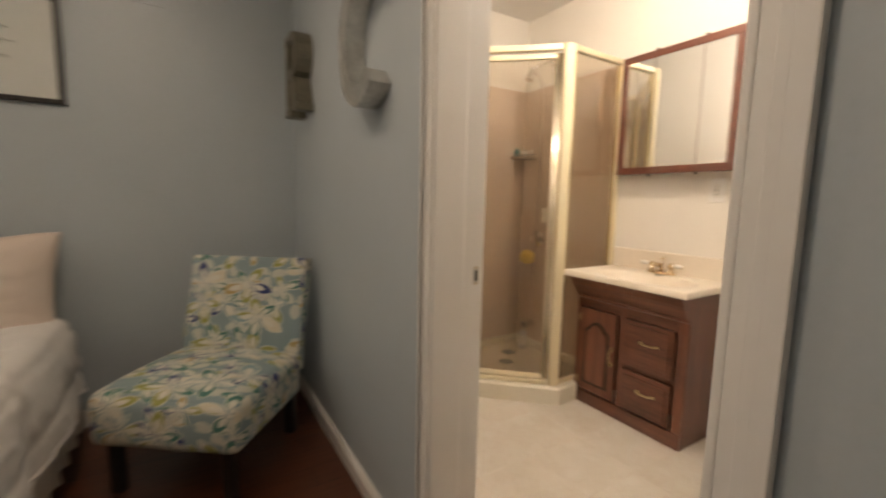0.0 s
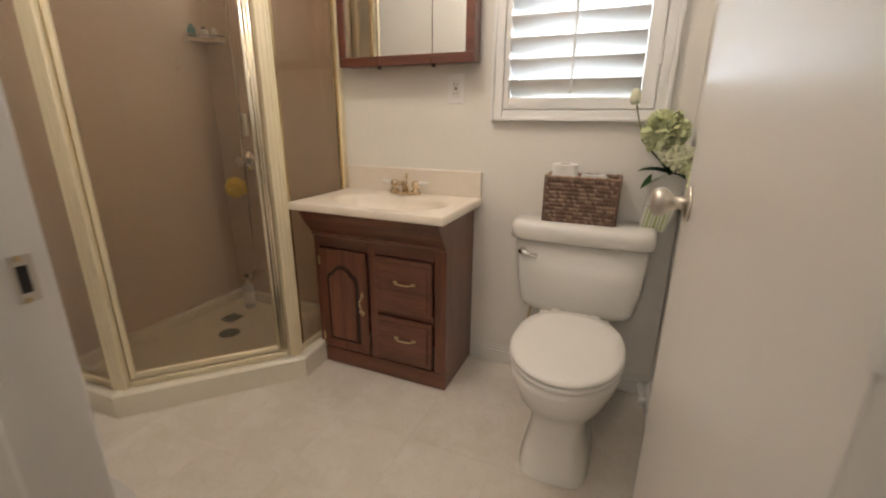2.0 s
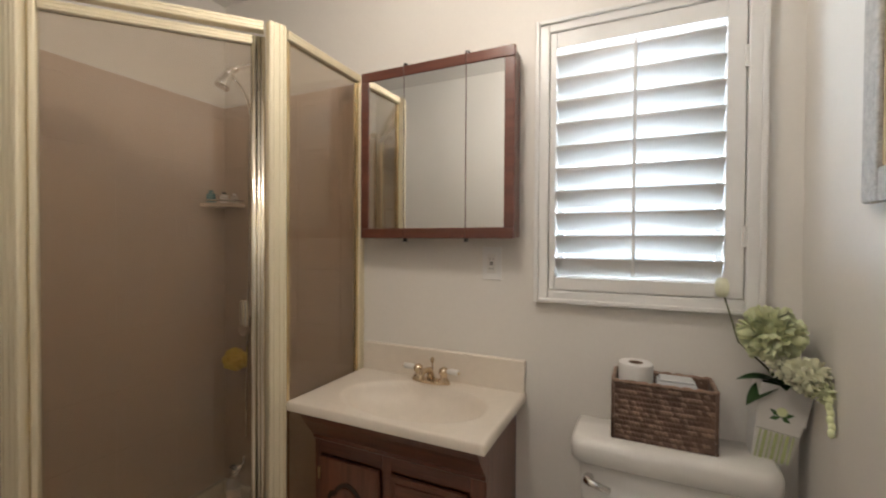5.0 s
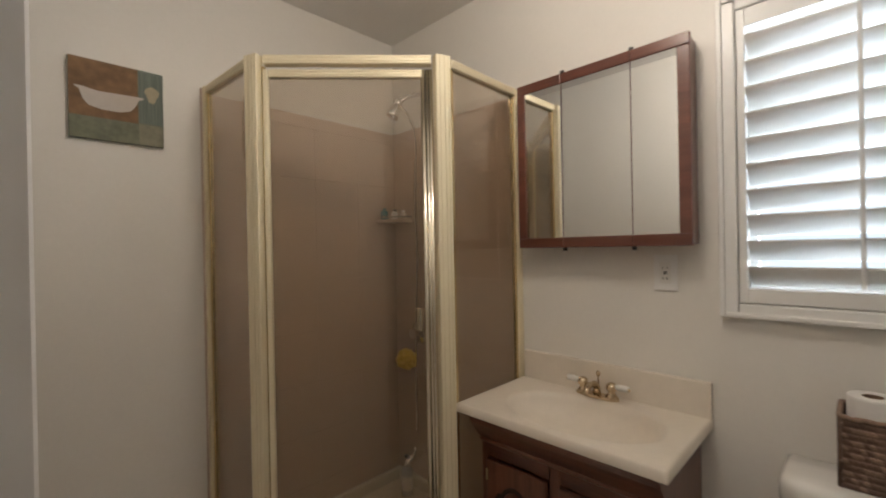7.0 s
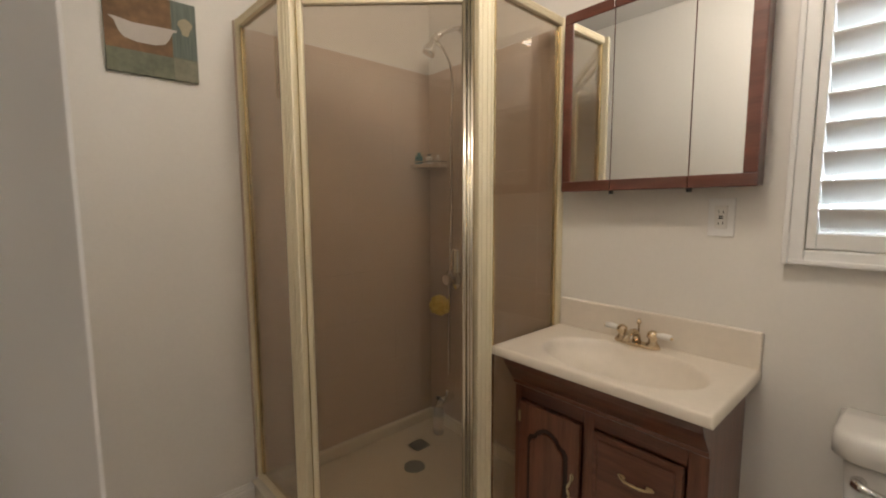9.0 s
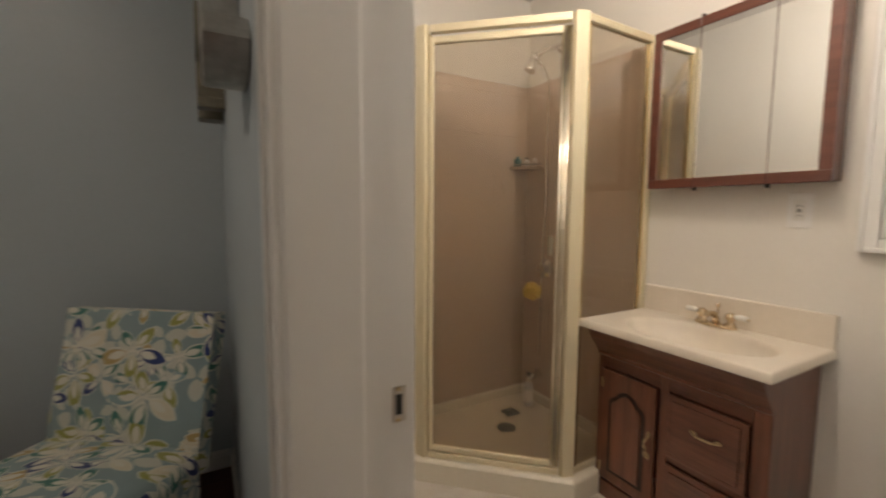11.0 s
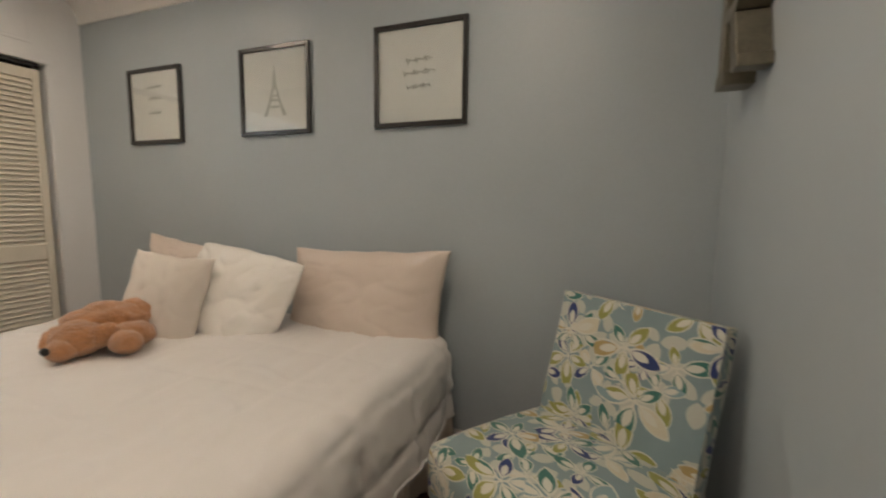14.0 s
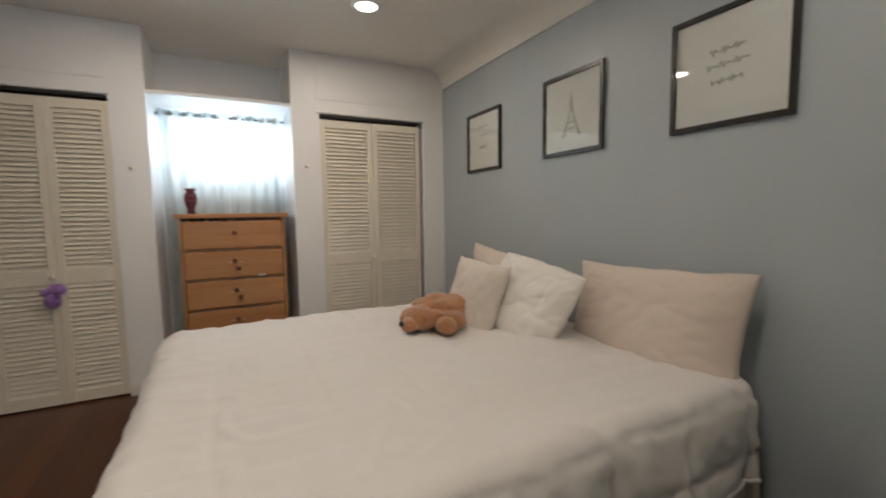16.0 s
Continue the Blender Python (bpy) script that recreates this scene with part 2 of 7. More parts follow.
def sheer():
    m, t, p = nodes("sheer_grey_curtain")
    v = coords(t)
    w = noise_tex(t, v, 300)
    d = N(t, "ShaderNodeBsdfDiffuse", Color=(0.62, 0.66, 0.66, 1))
    tl = N(t, "ShaderNodeBsdfTranslucent", Color=(0.75, 0.80, 0.80, 1))
    tr = N(t, "ShaderNodeBsdfTransparent", Color=(0.9, 0.93, 0.93, 1))
    m1, m2 = t.nodes.new("ShaderNodeMixShader"), t.nodes.new("ShaderNodeMixShader")
    m1.inputs[0].default_value = 0.5
    t.links.new(math_node(t, "ADD", math_node(t, "MULTIPLY", w, 0.3), 0.05), m2.inputs[0])
    t.links.new(d.outputs[0], m1.inputs[1])
    t.links.new(tl.outputs[0], m1.inputs[2])
    t.links.new(m1.outputs[0], m2.inputs[1])
    t.links.new(tr.outputs[0], m2.inputs[2])
    t.links.new(m2.outputs[0], t.nodes["Material Output"].inputs[0])
    return m


SHEER = sheer()


def floor_wood():
    m, t, p = nodes("dark_red_brown_laminate")
    v = coords(t)
    br = N(t, "ShaderNodeTexBrick", Scale=1.0)
    br.inputs["Mortar Size"].default_value = 0.0015
    br.inputs["Brick Width"].default_value = 1.2
    br.inputs["Row Height"].default_value = 0.125
    br.offset = 0.37
    br.inputs["Color1"].default_value = (0.2, 0.2, 0.2, 1)
    br.inputs["Color2"].default_value = (0.8, 0.8, 0.8, 1)
    br.inputs["Mortar"].default_value = (0, 0, 0, 1)
    t.links.new(v, br.inputs["Vector"])
    g = noise_tex(t, coords(t, (1.2, 22, 1)), 3.0, 6, 0.65)
    f = math_node(t, "ADD", math_node(t, "MULTIPLY", br.outputs["Color"], 0.35), math_node(t, "MULTIPLY", g, 0.65))
    c = mix(t, ramp(t, f, [(0.3, 0.0), (0.7, 1.0)]), (0.052, 0.017, 0.009), (0.125, 0.045, 0.022))
    c = mix(t, br.outputs["Fac"], c, (0.01, 0.005, 0.003))
    t.links.new(c, p.inputs["Base Color"])
    p.inputs["Roughness"].default_value = 0.28
    bump(t, p, math_node(t, "SUBTRACT", 1.0, br.outputs["Fac"]), 0.3, 0.002)
    return m


def floor_tile():
    m, t, p = nodes("cream_veined_vinyl_tile")
    info = t.nodes.new("ShaderNodeObjectInfo")
    c0 = t.nodes.new("ShaderNodeTexCoord")
    off = t.nodes.new("ShaderNodeVectorMath")
    off.operation = "ADD"
    comb = t.nodes.new("ShaderNodeCombineXYZ")
    t.links.new(math_node(t, "MULTIPLY", info.outputs["Random"], 0.35), comb.inputs[2])
    t.links.new(c0.outputs["Object"], off.inputs[0])
    t.links.new(comb.outputs[0], off.inputs[1])
    v = off.outputs[0]
    big = noise_tex(t, v, 5.0, 6, 0.6)
    n2 = noise_tex(t, v, 9.0, 8, 0.7)
    vein = math_node(t, "ABSOLUTE", math_node(t, "SUBTRACT", n2, 0.5))
    c = mix(t, ramp(t, big, [(0.35, 0.0), (0.65, 1.0)]), (0.64, 0.585, 0.51), (0.72, 0.685, 0.63))
    c = mix(t, ramp(t, vein, [(0.0, 0.35), (0.02, 0.0)]), c, (0.54, 0.46, 0.39))
    warm = noise_tex(t, v, 3.0, 3)
    c = mix(t, ramp(t, warm, [(0.5, 0.0), (0.7, 0.35)]), c, (0.66, 0.54, 0.44))
    t.links.new(c, p.inputs["Base Color"])
    p.inputs["Roughness"].default_value = 0.38
    bump(t, p, n2, 0.05, 0.002)
    return m


FLOORW, FLOORT = floor_wood(), floor_tile()


def chair_fabric():
    """Sprigs of pointed petals on dusty teal, laid out by the cells of a Voronoi pattern."""
    m, t, p = nodes("teal_petal_print_fabric")
    L = t.links

    def vm(op, a, b=None):
        n = t.nodes.new("ShaderNodeVectorMath")
        n.operation = op
        for i, v in enumerate((a, b)):
            if v is None:
                continue
            if isinstance(v, tuple):
                n.inputs[i].default_value = v
            else:
                L.new(v, n.inputs[i])
        return n

    def layer(scale, off, petals, half, reach, fat):
        base = vm("ADD", coords(t, (1, 1, 1), uv=True), off).outputs[0]
        sc = vm("MULTIPLY", base, (scale, scale, 1)).outputs[0]
        vo = N(t, "ShaderNodeTexVoronoi", Scale=1.0, Randomness=0.78)
        vo.voronoi_dimensions = "2D"
        L.new(sc, vo.inputs["Vector"])
        d = vm("SUBTRACT", sc, vo.outputs["Position"]).outputs[0]
        s = t.nodes.new("ShaderNodeSeparateXYZ")
        L.new(d, s.inputs[0])
        sc3 = t.nodes.new("ShaderNodeSeparateColor")
        L.new(vo.outputs["Color"], sc3.inputs[0])
        ang = math_node(t, "ARCTAN2", s.outputs[1], s.outputs[0])
        ang = math_node(t, "ADD", ang, math_node(t, "MULTIPLY", sc3.outputs[0], 6.28))
        ang = math_node(t, "ADD", ang, 12.566)
        step = 2 * math.pi / petals
        idx = math_node(t, "FLOOR", math_node(t, "DIVIDE", ang, step))
        loc = math_node(t, "SUBTRACT", math_node(t, "MODULO", ang, step), step / 2)
        r = math_node(t, "SQRT", math_node(t, "ADD", math_node(t, "POWER", s.outputs[0], 2), math_node(t, "POWER", s.outputs[1], 2)))
        wn1 = N(t, "ShaderNodeTexWhiteNoise")
        wn1.noise_dimensions = "2D"
        cb = t.nodes.new("ShaderNodeCombineXYZ")
        L.new(idx, cb.inputs[0])
        L.new(math_node(t, "MULTIPLY", sc3.outputs[1], 91.0), cb.inputs[1])
        L.new(cb.outputs[0], wn1.inputs["Vector"])
        rnd = wn1.outputs["Value"]
        rq = math_node(t, "DIVIDE", r, math_node(t, "ADD", math_node(t, "MULTIPLY", rnd, 0.5), 0.72))
        qx = math_node(t, "MULTIPLY", rq, math_node(t, "COSINE", loc))
        qy = math_node(t, "ABSOLUTE", math_node(t, "MULTIPLY", rq, math_node(t, "SINE", loc)))

        def vesica(cx, h, w):
            a = (h * h - w * w) / (2 * w)
            dx = math_node(t, "SUBTRACT", qx, cx)
            dy = math_node(t, "ADD", qy, a)
            ln = math_node(t, "SQRT", math_node(t, "ADD", math_node(t, "MULTIPLY", dx, dx), math_node(t, "MULTIPLY", dy, dy)))
            return math_node(t, "LESS_THAN", ln, a + w)

        outer = vesica(reach, half, half * fat)
        inner = vesica(reach + half * 0.04, half * 0.86, half * fat * 0.84)
        core = vesica(reach - half * 0.26, half * 0.52, half * fat * 0.46)
        stem = math_node(t, "MULTIPLY", math_node(t, "LESS_THAN", qy, 0.016), math_node(t, "LESS_THAN", r, reach))
        rp = t.nodes.new("ShaderNodeValToRGB")
        rp.color_ramp.interpolation = "CONSTANT"
        cols = [(0.0, (0.022, 0.040, 0.15)), (0.30, (0.05, 0.17, 0.14)), (0.48, (0.30, 0.30, 0.08)), (0.62, (0.60, 0.55, 0.42)), (0.70, (0.42, 0.31, 0.13)), (0.80, (0.24, 0.34, 0.36))]
        while len(rp.color_ramp.elements) < len(cols):
            rp.color_ramp.elements.new(0.5)
        for e, (ps, c) in zip(rp.color_ramp.elements, cols):
            e.position, e.color = ps, (*c, 1)
        L.new(wn1.outputs["Color"], rp.inputs[0])
        return outer, inner, core, stem, rp.outputs[0]

    cream = (0.63, 0.61, 0.52)
    ground = mix(t, noise_tex(t, coords(t, (1, 1, 1), True), 9), (0.19, 0.265, 0.28), (0.255, 0.335, 0.35))
    o, i, k, s, c = layer(7.6, (3.3, 1.7, 0), 3, 0.27, 0.30, 0.60)
    col = mix(t, o, ground, (0.50, 0.51, 0.44))
    for size, shift, petals in ((6.7, (1.9, 4.3, 0), 4), (5.2, (0.4, 0.2, 0), 5)):
        o, i, k, s, c = layer(size, shift, petals, 0.275, 0.33, 0.50)
        col = mix(t, s, col, cream)
        col = mix(t, o, col, cream)
        col = mix(t, i, col, c)
        col = mix(t, k, col, cream)
    L.new(col, p.inputs["Base Color"])
    p.inputs["Roughness"].default_value = 0.8
    p.inputs["Sheen Weight"].default_value = 0.15
    bump(t, p, noise_tex(t, coords(t, (1, 1, 1), True), 420), 0.25, 0.001)
    return m


FABRIC = chair_fabric()

# ---- building helpers ----
SPOT = {}
ROOM_SHIFT = Vector((0, 0, 0))


def thing(name, loc, label, category, group="", kind="", rz=0.0):
    ob = new(name)
    ob.empty_display_size = 0.05
    ob.matrix_basis = pose(*loc, 0, 0, rz)
    SPOT[ob] = ob.matrix_basis.copy()
    ob.location += ROOM_SHIFT
    return tagged(ob, label, category, group, kind)


def part(name, bm, material, parent=None, label="", kind="", local=False, smooth=False, category=""):
    """Links a bmesh as one mesh object. Without local its points are places in the room."""
    if parent is not None and not local:
        bmesh.ops.transform(bm, matrix=SPOT[parent].inverted(), verts=bm.verts)
    me = bpy.data.meshes.new(name)
    bm.to_mesh(me)
    bm.free()
    for m in material if isinstance(material, (list, tuple)) else [material]:
        me.materials.append(m)
    if smooth:
        for f in me.polygons:
            f.use_smooth = True
    ob = new(name, me)
    if parent is not None:
        ob.parent = parent
        SPOT[ob] = SPOT[parent]
    return tagged(ob, label, category, "", kind)


def shared(name, mesh, parent, m):
    """Another piece on a mesh that is already built, at the pose m under its parent."""
    ob = new(name, mesh)
    ob.parent = parent
    ob.matrix_basis = m
    return ob


def box(x0, x1, y0, y1, z0, z1, bevel=0.0, bm=None, seg=1):
    own = bmesh.new()
    bmesh.ops.create_cube(own, size=1, matrix=Matrix.Translation(((x0 + x1) / 2, (y0 + y1) / 2, (z0 + z1) / 2)) @ Matrix.Diagonal((abs(x1 - x0), abs(y1 - y0), abs(z1 - z0), 1)))
    if bevel:
        bmesh.ops.bevel(own, geom=own.edges[:], offset=bevel, segments=seg, affect="EDGES", profile=0.5)
    return join(bm, own)


def join(bm, own):
    if bm is None:
        return own
    me = bpy.data.meshes.new("tmp")
    own.to_mesh(me)
    own.free()
    bm.from_mesh(me)
    bpy.data.meshes.remove(me)
    return bm


def lathe(profile, m=None, seg=24, bm=None):
    """Turns (radius, height) pairs round z."""
    own = bmesh.new()
    rings = []
    for r, z in profile:
        if r < 1e-5:
            rings.append([own.verts.new((0, 0, z))])
        else:
            rings.append([own.verts.new((r * math.cos(2 * math.pi * i / seg), r * math.sin(2 * math.pi * i / seg), z)) for i in range(seg)])
    for a, b in zip(rings, rings[1:]):
        for i in range(seg):
            j = (i + 1) % seg
            q = [a[i % len(a)], a[j % len(a)], b[j % len(b)], b[i % len(b)]]
            q = list(dict.fromkeys(q))
            if len(q) > 2:
                own.faces.new(q)
    for ring in (rings[0], rings[-1]):
        if len(ring) > 2:
            own.faces.new(ring)
    bmesh.ops.recalc_face_normals(own, faces=own.faces)
    if m is not None:
        bmesh.ops.transform(own, matrix=m, verts=own.verts)
    return join(bm, own)


def tube(points, r, seg=8, bm=None, caps=True):
    """A round bar along points; r may be a list."""
    own = bmesh.new()
    pts = [Vector(q) for q in points]
    rs = r if isinstance(r, (list, tuple)) else [r] * len(pts)
    rings = []
    for i, q in enumerate(pts):
        d = (pts[min(i + 1, len(pts) - 1)] - pts[max(i - 1, 0)]).normalized()
        rot = d.to_track_quat("Z", "Y").to_matrix()
        rings.append([own.verts.new(q + rot @ Vector((rs[i] * math.cos(2 * math.pi * k / seg), rs[i] * math.sin(2 * math.pi * k / seg), 0))) for k in range(seg)])
    for a, b in zip(rings, rings[1:]):
        for i in range(seg):
            own.faces.new((a[i], a[(i + 1) % seg], b[(i + 1) % seg], b[i]))
    if caps:
        own.faces.new(rings[0])
        own.faces.new(rings[-1])
    bmesh.ops.recalc_face_normals(own, faces=own.faces)
    return join(bm, own)


def blob(c, r, bm=None, rot=(0, 0, 0), sub=3, rough=0.0):
    own = bmesh.new()
    bmesh.ops.create_icosphere(own, subdivisions=sub, radius=1)
    if rough:
        for v in own.verts:
            v.co *= 1 + rough * noise.noise(v.co * 3 + Vector(c) * 7)
    bmesh.ops.transform(own, matrix=pose(*c, *rot) @ Matrix.Diagonal((*r, 1)), verts=own.verts)
    return join(bm, own)


def prism(outline, m, depth, bm=None, bevel=0.0):
    """A flat outline in x, y, made thick along z by depth."""
    own = bmesh.new()
    lo = [own.verts.new((x, y, 0)) for x, y in outline]
    hi = [own.verts.new((x, y, depth)) for x, y in outline]
    n = len(lo)
    own.faces.new(lo)
    own.faces.new(hi)
    for i in range(n):
        own.faces.new((lo[i], lo[(i + 1) % n], hi[(i + 1) % n], hi[i]))
    bmesh.ops.recalc_face_normals(own, faces=own.faces)
    if bevel:
        bmesh.ops.bevel(own, geom=[e for e in own.edges if len(e.link_faces) == 2 and e.calc_face_angle(0) > 0.8], offset=bevel, segments=2, affect="EDGES", profile=0.5)
    bmesh.ops.transform(own, matrix=m, verts=own.verts)
    return join(bm, own)


def setting(name, bm, material, label, category="wall", smooth=False):
    return part(name, bm, material, None, label, "structure", smooth=smooth, category=category)


# facing -x: local x -> -y, local y -> z, depth toward the room
def onto_east(x):
    return Matrix(((0, 0, -1, x), (-1, 0, 0, 0), (0, 1, 0, 0), (0, 0, 0, 1)))


# on a north wall, facing -y: local x -> x, local y -> z, depth -y
def onto_north(y):
    return Matrix(((1, 0, 0, 0), (0, 0, -1, y), (0, 1, 0, 0), (0, 0, 0, 1)))


def grooved(w, d, grooves=(-0.28, 0.05, 0.30)):
    """Outline of a bar w by d with fine grooves down both broad faces."""
    pts = [(-w / 2 + 0.003, -d / 2)]
    for k in grooves:
        x = w * k
        pts += [(x - 0.0022, -d / 2), (x - 0.0012, -d / 2 + 0.0022), (x + 0.0012, -d / 2 + 0.0022), (x + 0.0022, -d / 2)]
    pts += [(w / 2 - 0.003, -d / 2), (w / 2, -d / 2 + 0.003), (w / 2, d / 2 - 0.003), (w / 2 - 0.003, d / 2)]
    for k in reversed(grooves):
        x = w * k
        pts += [(x + 0.0022, d / 2), (x + 0.0012, d / 2 - 0.0022), (x - 0.0012, d / 2 - 0.0022), (x - 0.0022, d / 2)]
    pts += [(-w / 2 + 0.003, d / 2), (-w / 2, d / 2 - 0.003), (-w / 2, -d / 2 + 0.003)]
    return pts

# ---- the shell of the two rooms ----
setting("floor_bedroom", box(-2.17, XP1, YBS - 0.12, YN + 0.12, -0.10, 0.0), FLOORW, "dark red-brown laminate floor with a soft gloss", "floor")
setting("floor", box(XP1, XE + 0.12, YS - 0.12, YB + 0.12, -0.10, -0.004), GROUT, "pale grout bed under the cream bathroom tiles", "floor")
setting("ceiling_bedroom", box(-2.17, XPM, YBS - 0.12, YN + 0.12, ZC, ZC + 0.10), CEILING, "plain off-white painted bedroom ceiling", "ceiling")
setting("ceiling", box(XPM, XE + 0.12, YS - 0.12, YB + 0.12, ZC, ZC + 0.10), CEILING, "plain off-white painted bathroom ceiling", "ceiling")
setting("wall_north_bedroom", box(-2.17, XPM, YN, YN + 0.12, 0, ZC), GREY_WALL, "blue-grey painted wall behind the bed with three frames")
setting("wall_south_bedroom", box(-2.05, XP0, YBS - 0.12, YBS, 0, ZC), GREY_WALL, "plain blue-grey painted bedroom wall")


def doorway_wall(name, x0, x1, y0, y1, mat, label):
    bm = box(x0, x1, y0, DY0 - 0.012, 0, ZC)
    box(x0, x1, DY1 + 0.012, y1, 0, ZC, bm=bm)
    box(x0, x1, DY0 - 0.012, DY1 + 0.012, DZ + 0.012, ZC, bm=bm)
    setting(name, bm, mat, label)


doorway_wall("wall_east_bedroom", XP0, XPM, YBS, YN, GREY_WALL, "blue-grey painted wall with the bathroom doorway")
doorway_wall("wall_west_bathroom", XPM, XP1, YS, YB, WHITE_WALL, "warm white painted wall with the doorway")
setting("wall_north_bathroom", box(XPM, XE + 0.12, YB, YB + 0.12, 0, ZC), WHITE_WALL, "warm white painted wall beside the shower")
setting("wall_south_bathroom", box(XPM, XE + 0.12, YS - 0.12, YS, 0, ZC), WHITE_WALL, "warm white painted wall behind the open door")
WY0, WY1, WZ0, WZ1 = 2.290, 2.798, 1.150, 1.945
bm = box(XE, XE + 0.12, YS, WY0, 0, ZC)
box(XE, XE + 0.12, WY1, YB, 0, ZC, bm=bm)
box(XE, XE + 0.12, WY0, WY1, 0, WZ0, bm=bm)
box(XE, XE + 0.12, WY0, WY1, WZ1, ZC, bm=bm)
setting("wall_east_bathroom", bm, WHITE_WALL, "warm white painted wall with the shuttered window")

# closet front with two closet openings and the window nook
KY0, KY1, CZ = 2.290, 3.197, 1.975
R0, R1, L0, L1 = 3.405, 4.282, 0.79, 2.086
bm = box(XW - 0.08, XW, YBS, L0, 0, ZC)
box(XW - 0.08, XW, L1, KY0, 0, ZC, bm=bm)
box(XW - 0.08, XW, KY1, R0, 0, ZC, bm=bm)
box(XW - 0.08, XW, R1, YN, 0, ZC, bm=bm)
box(XW - 0.08, XW, L0, L1, CZ, ZC, bm=bm)
box(XW - 0.08, XW, R0, R1, CZ, ZC, bm=bm)
setting("wall_west_bedroom", bm, CLOSET_WALL, "white painted closet front with two louvred closets")
bm = box(-2.05, XW - 0.08, KY0 - 0.08, KY0, 0, ZC)
box(-2.05, XW - 0.08, KY1, KY1 + 0.08, 0, ZC, bm=bm)
setting("wall_nook_sides", bm, CLOSET_WALL, "white painted side walls of the window nook")
NY0, NY1, NZ0, NZ1 = 2.37, 3.17, 1.36, 1.93
bm = box(-2.17, -2.05, YBS, NY0, 0, ZC)
box(-2.17, -2.05, NY1, YN, 0, ZC, bm=bm)
box(-2.17, -2.05, NY0, NY1, 0, NZ0, bm=bm)
box(-2.17, -2.05, NY0, NY1, NZ1, ZC, bm=bm)
setting("wall_outer_west", bm, CLOSET_WALL, "pale painted back wall of nook and closets")
setting("nook_shelf", box(-2.048, XW + 0.004, KY0 + 0.002, KY1 - 0.002, 2.008, 2.030, 0.002), CLOSET_WALL, "white pelmet board across the top of the window nook", "shelf")

# rounded cove between the north wall and the ceiling
own = bmesh.new()
prof = [(YN - 0.001, 2.275), (YN - 0.012, 2.275)] + [(YN - 0.012 - 0.16 * (1 - math.cos(a)), 2.285 + 0.143 * math.sin(a)) for a in [i * math.pi / 2 / 10 for i in range(11)]] + [(YN - 0.001, ZC - 0.002)]
ends = []
for x in (XW + 0.001, XP0 - 0.001):
    ends.append([own.verts.new((x, y, z)) for y, z in prof])
for i in range(len(prof)):
    j = (i + 1) % len(prof)
    own.faces.new((ends[0][i], ends[0][j], ends[1][j], ends[1][i]))
bmesh.ops.recalc_face_normals(own, faces=own.faces)
setting("trim_cove", own, CEILING, "off-white rounded cove between grey wall and ceiling", "trim")


def upper_panel(y0, y1, z0, z1):
    th = thing("closet_top_cabinet", (XW, (y0 + y1) / 2, z0), "flush white painted cupboard doors above the louvred closet", "cabinet", "cupboards above the closets")
    part("door", box(XW + 0.0005, XW + 0.006, y0, y1, z0, z1, 0.0015), CLOSET_WALL, th)
    bm = box(XW + 0.006, XW + 0.009, y0 + 0.02, y1 - 0.02, z1 - 0.065, z1 - 0.061)
    for a, b, c, d in ((y0 + 0.02, y1 - 0.02, z0 + 0.02, z0 + 0.024), (y0 + 0.02, y0 + 0.024, z0 + 0.024, z1 - 0.065), (y1 - 0.024, y1 - 0.02, z0 + 0.024, z1 - 0.065)):
        box(XW + 0.006, XW + 0.009, a, b, c, d, bm=bm)
    part("moulding", bm, CLOSET_WALL, th)


upper_panel(3.385, 4.225, 2.080, 2.405)
upper_panel(0.83, 2.086, 2.075, 2.398)
bm = box(XW + 0.0005, XW + 0.010, R0 - 0.03, R1 + 0.02, CZ + 0.002, CZ + 0.020, 0.002)
box(XW + 0.0005, XW + 0.010, L0 - 0.02, L1 + 0.02, CZ + 0.002, CZ + 0.020, 0.002, bm=bm)
setting("trim_closet_head", bm, CLOSET_WALL, "thin white head strip over the closet openings", "trim")


# baseboards
def baseboard(name, bm, label):
    setting(name, bm, TRIM, label, "baseboard")


def skirting(axis, at, a, b, side, h=0.085, bm=None):
    """A moulded board with a stepped top; side is the way that it stands out from its wall."""
    for t0, z0, z1 in ((0.014, 0.0, h * 0.72), (0.010, h * 0.72, h * 0.88), (0.006, h * 0.88, h)):
        lo, hi = sorted((at + side * 0.0005, at + side * t0))
        if axis == "x":
            bm = box(lo, hi, a, b, z0, z1, 0.001, bm=bm)
        else:
            bm = box(a, b, lo, hi, z0, z1, 0.001, bm=bm)
    return bm


bm = skirting("x", XP0, DY1 + 0.031, YN, -1)
skirting("x", XP0, YBS, DY0 - 0.066, -1, bm=bm)
baseboard("baseboard_east_bedroom", bm, "white moulded baseboard on the blue-grey wall")
baseboard("baseboard_north_bedroom", skirting("y", YN, XW, XP0 - 0.016, -1), "white moulded baseboard behind the bed")
bm = skirting("x", XW, L1 + 0.004, KY0, 1, 0.075)
skirting("x", XW, KY1, R0 - 0.004, 1, 0.075, bm=bm)
skirting("x", XW, R1 + 0.004, YN - 0.016, 1, 0.075, bm=bm)
baseboard("baseboard_west_bedroom", bm, "low white baseboard between the closets")
baseboard("baseboard_east_bathroom", skirting("x", XE, YS, 2.895, -1), "white moulded baseboard between vanity and toilet")
baseboard("baseboard_south_bathroom", skirting("y", YS, XP1 + 0.02, XE - 0.016, 1), "white moulded baseboard behind the door")
baseboard("baseboard_north_bathroom", skirting("y", YB, XP1, 2.772, -1), "white moulded baseboard beside the shower")

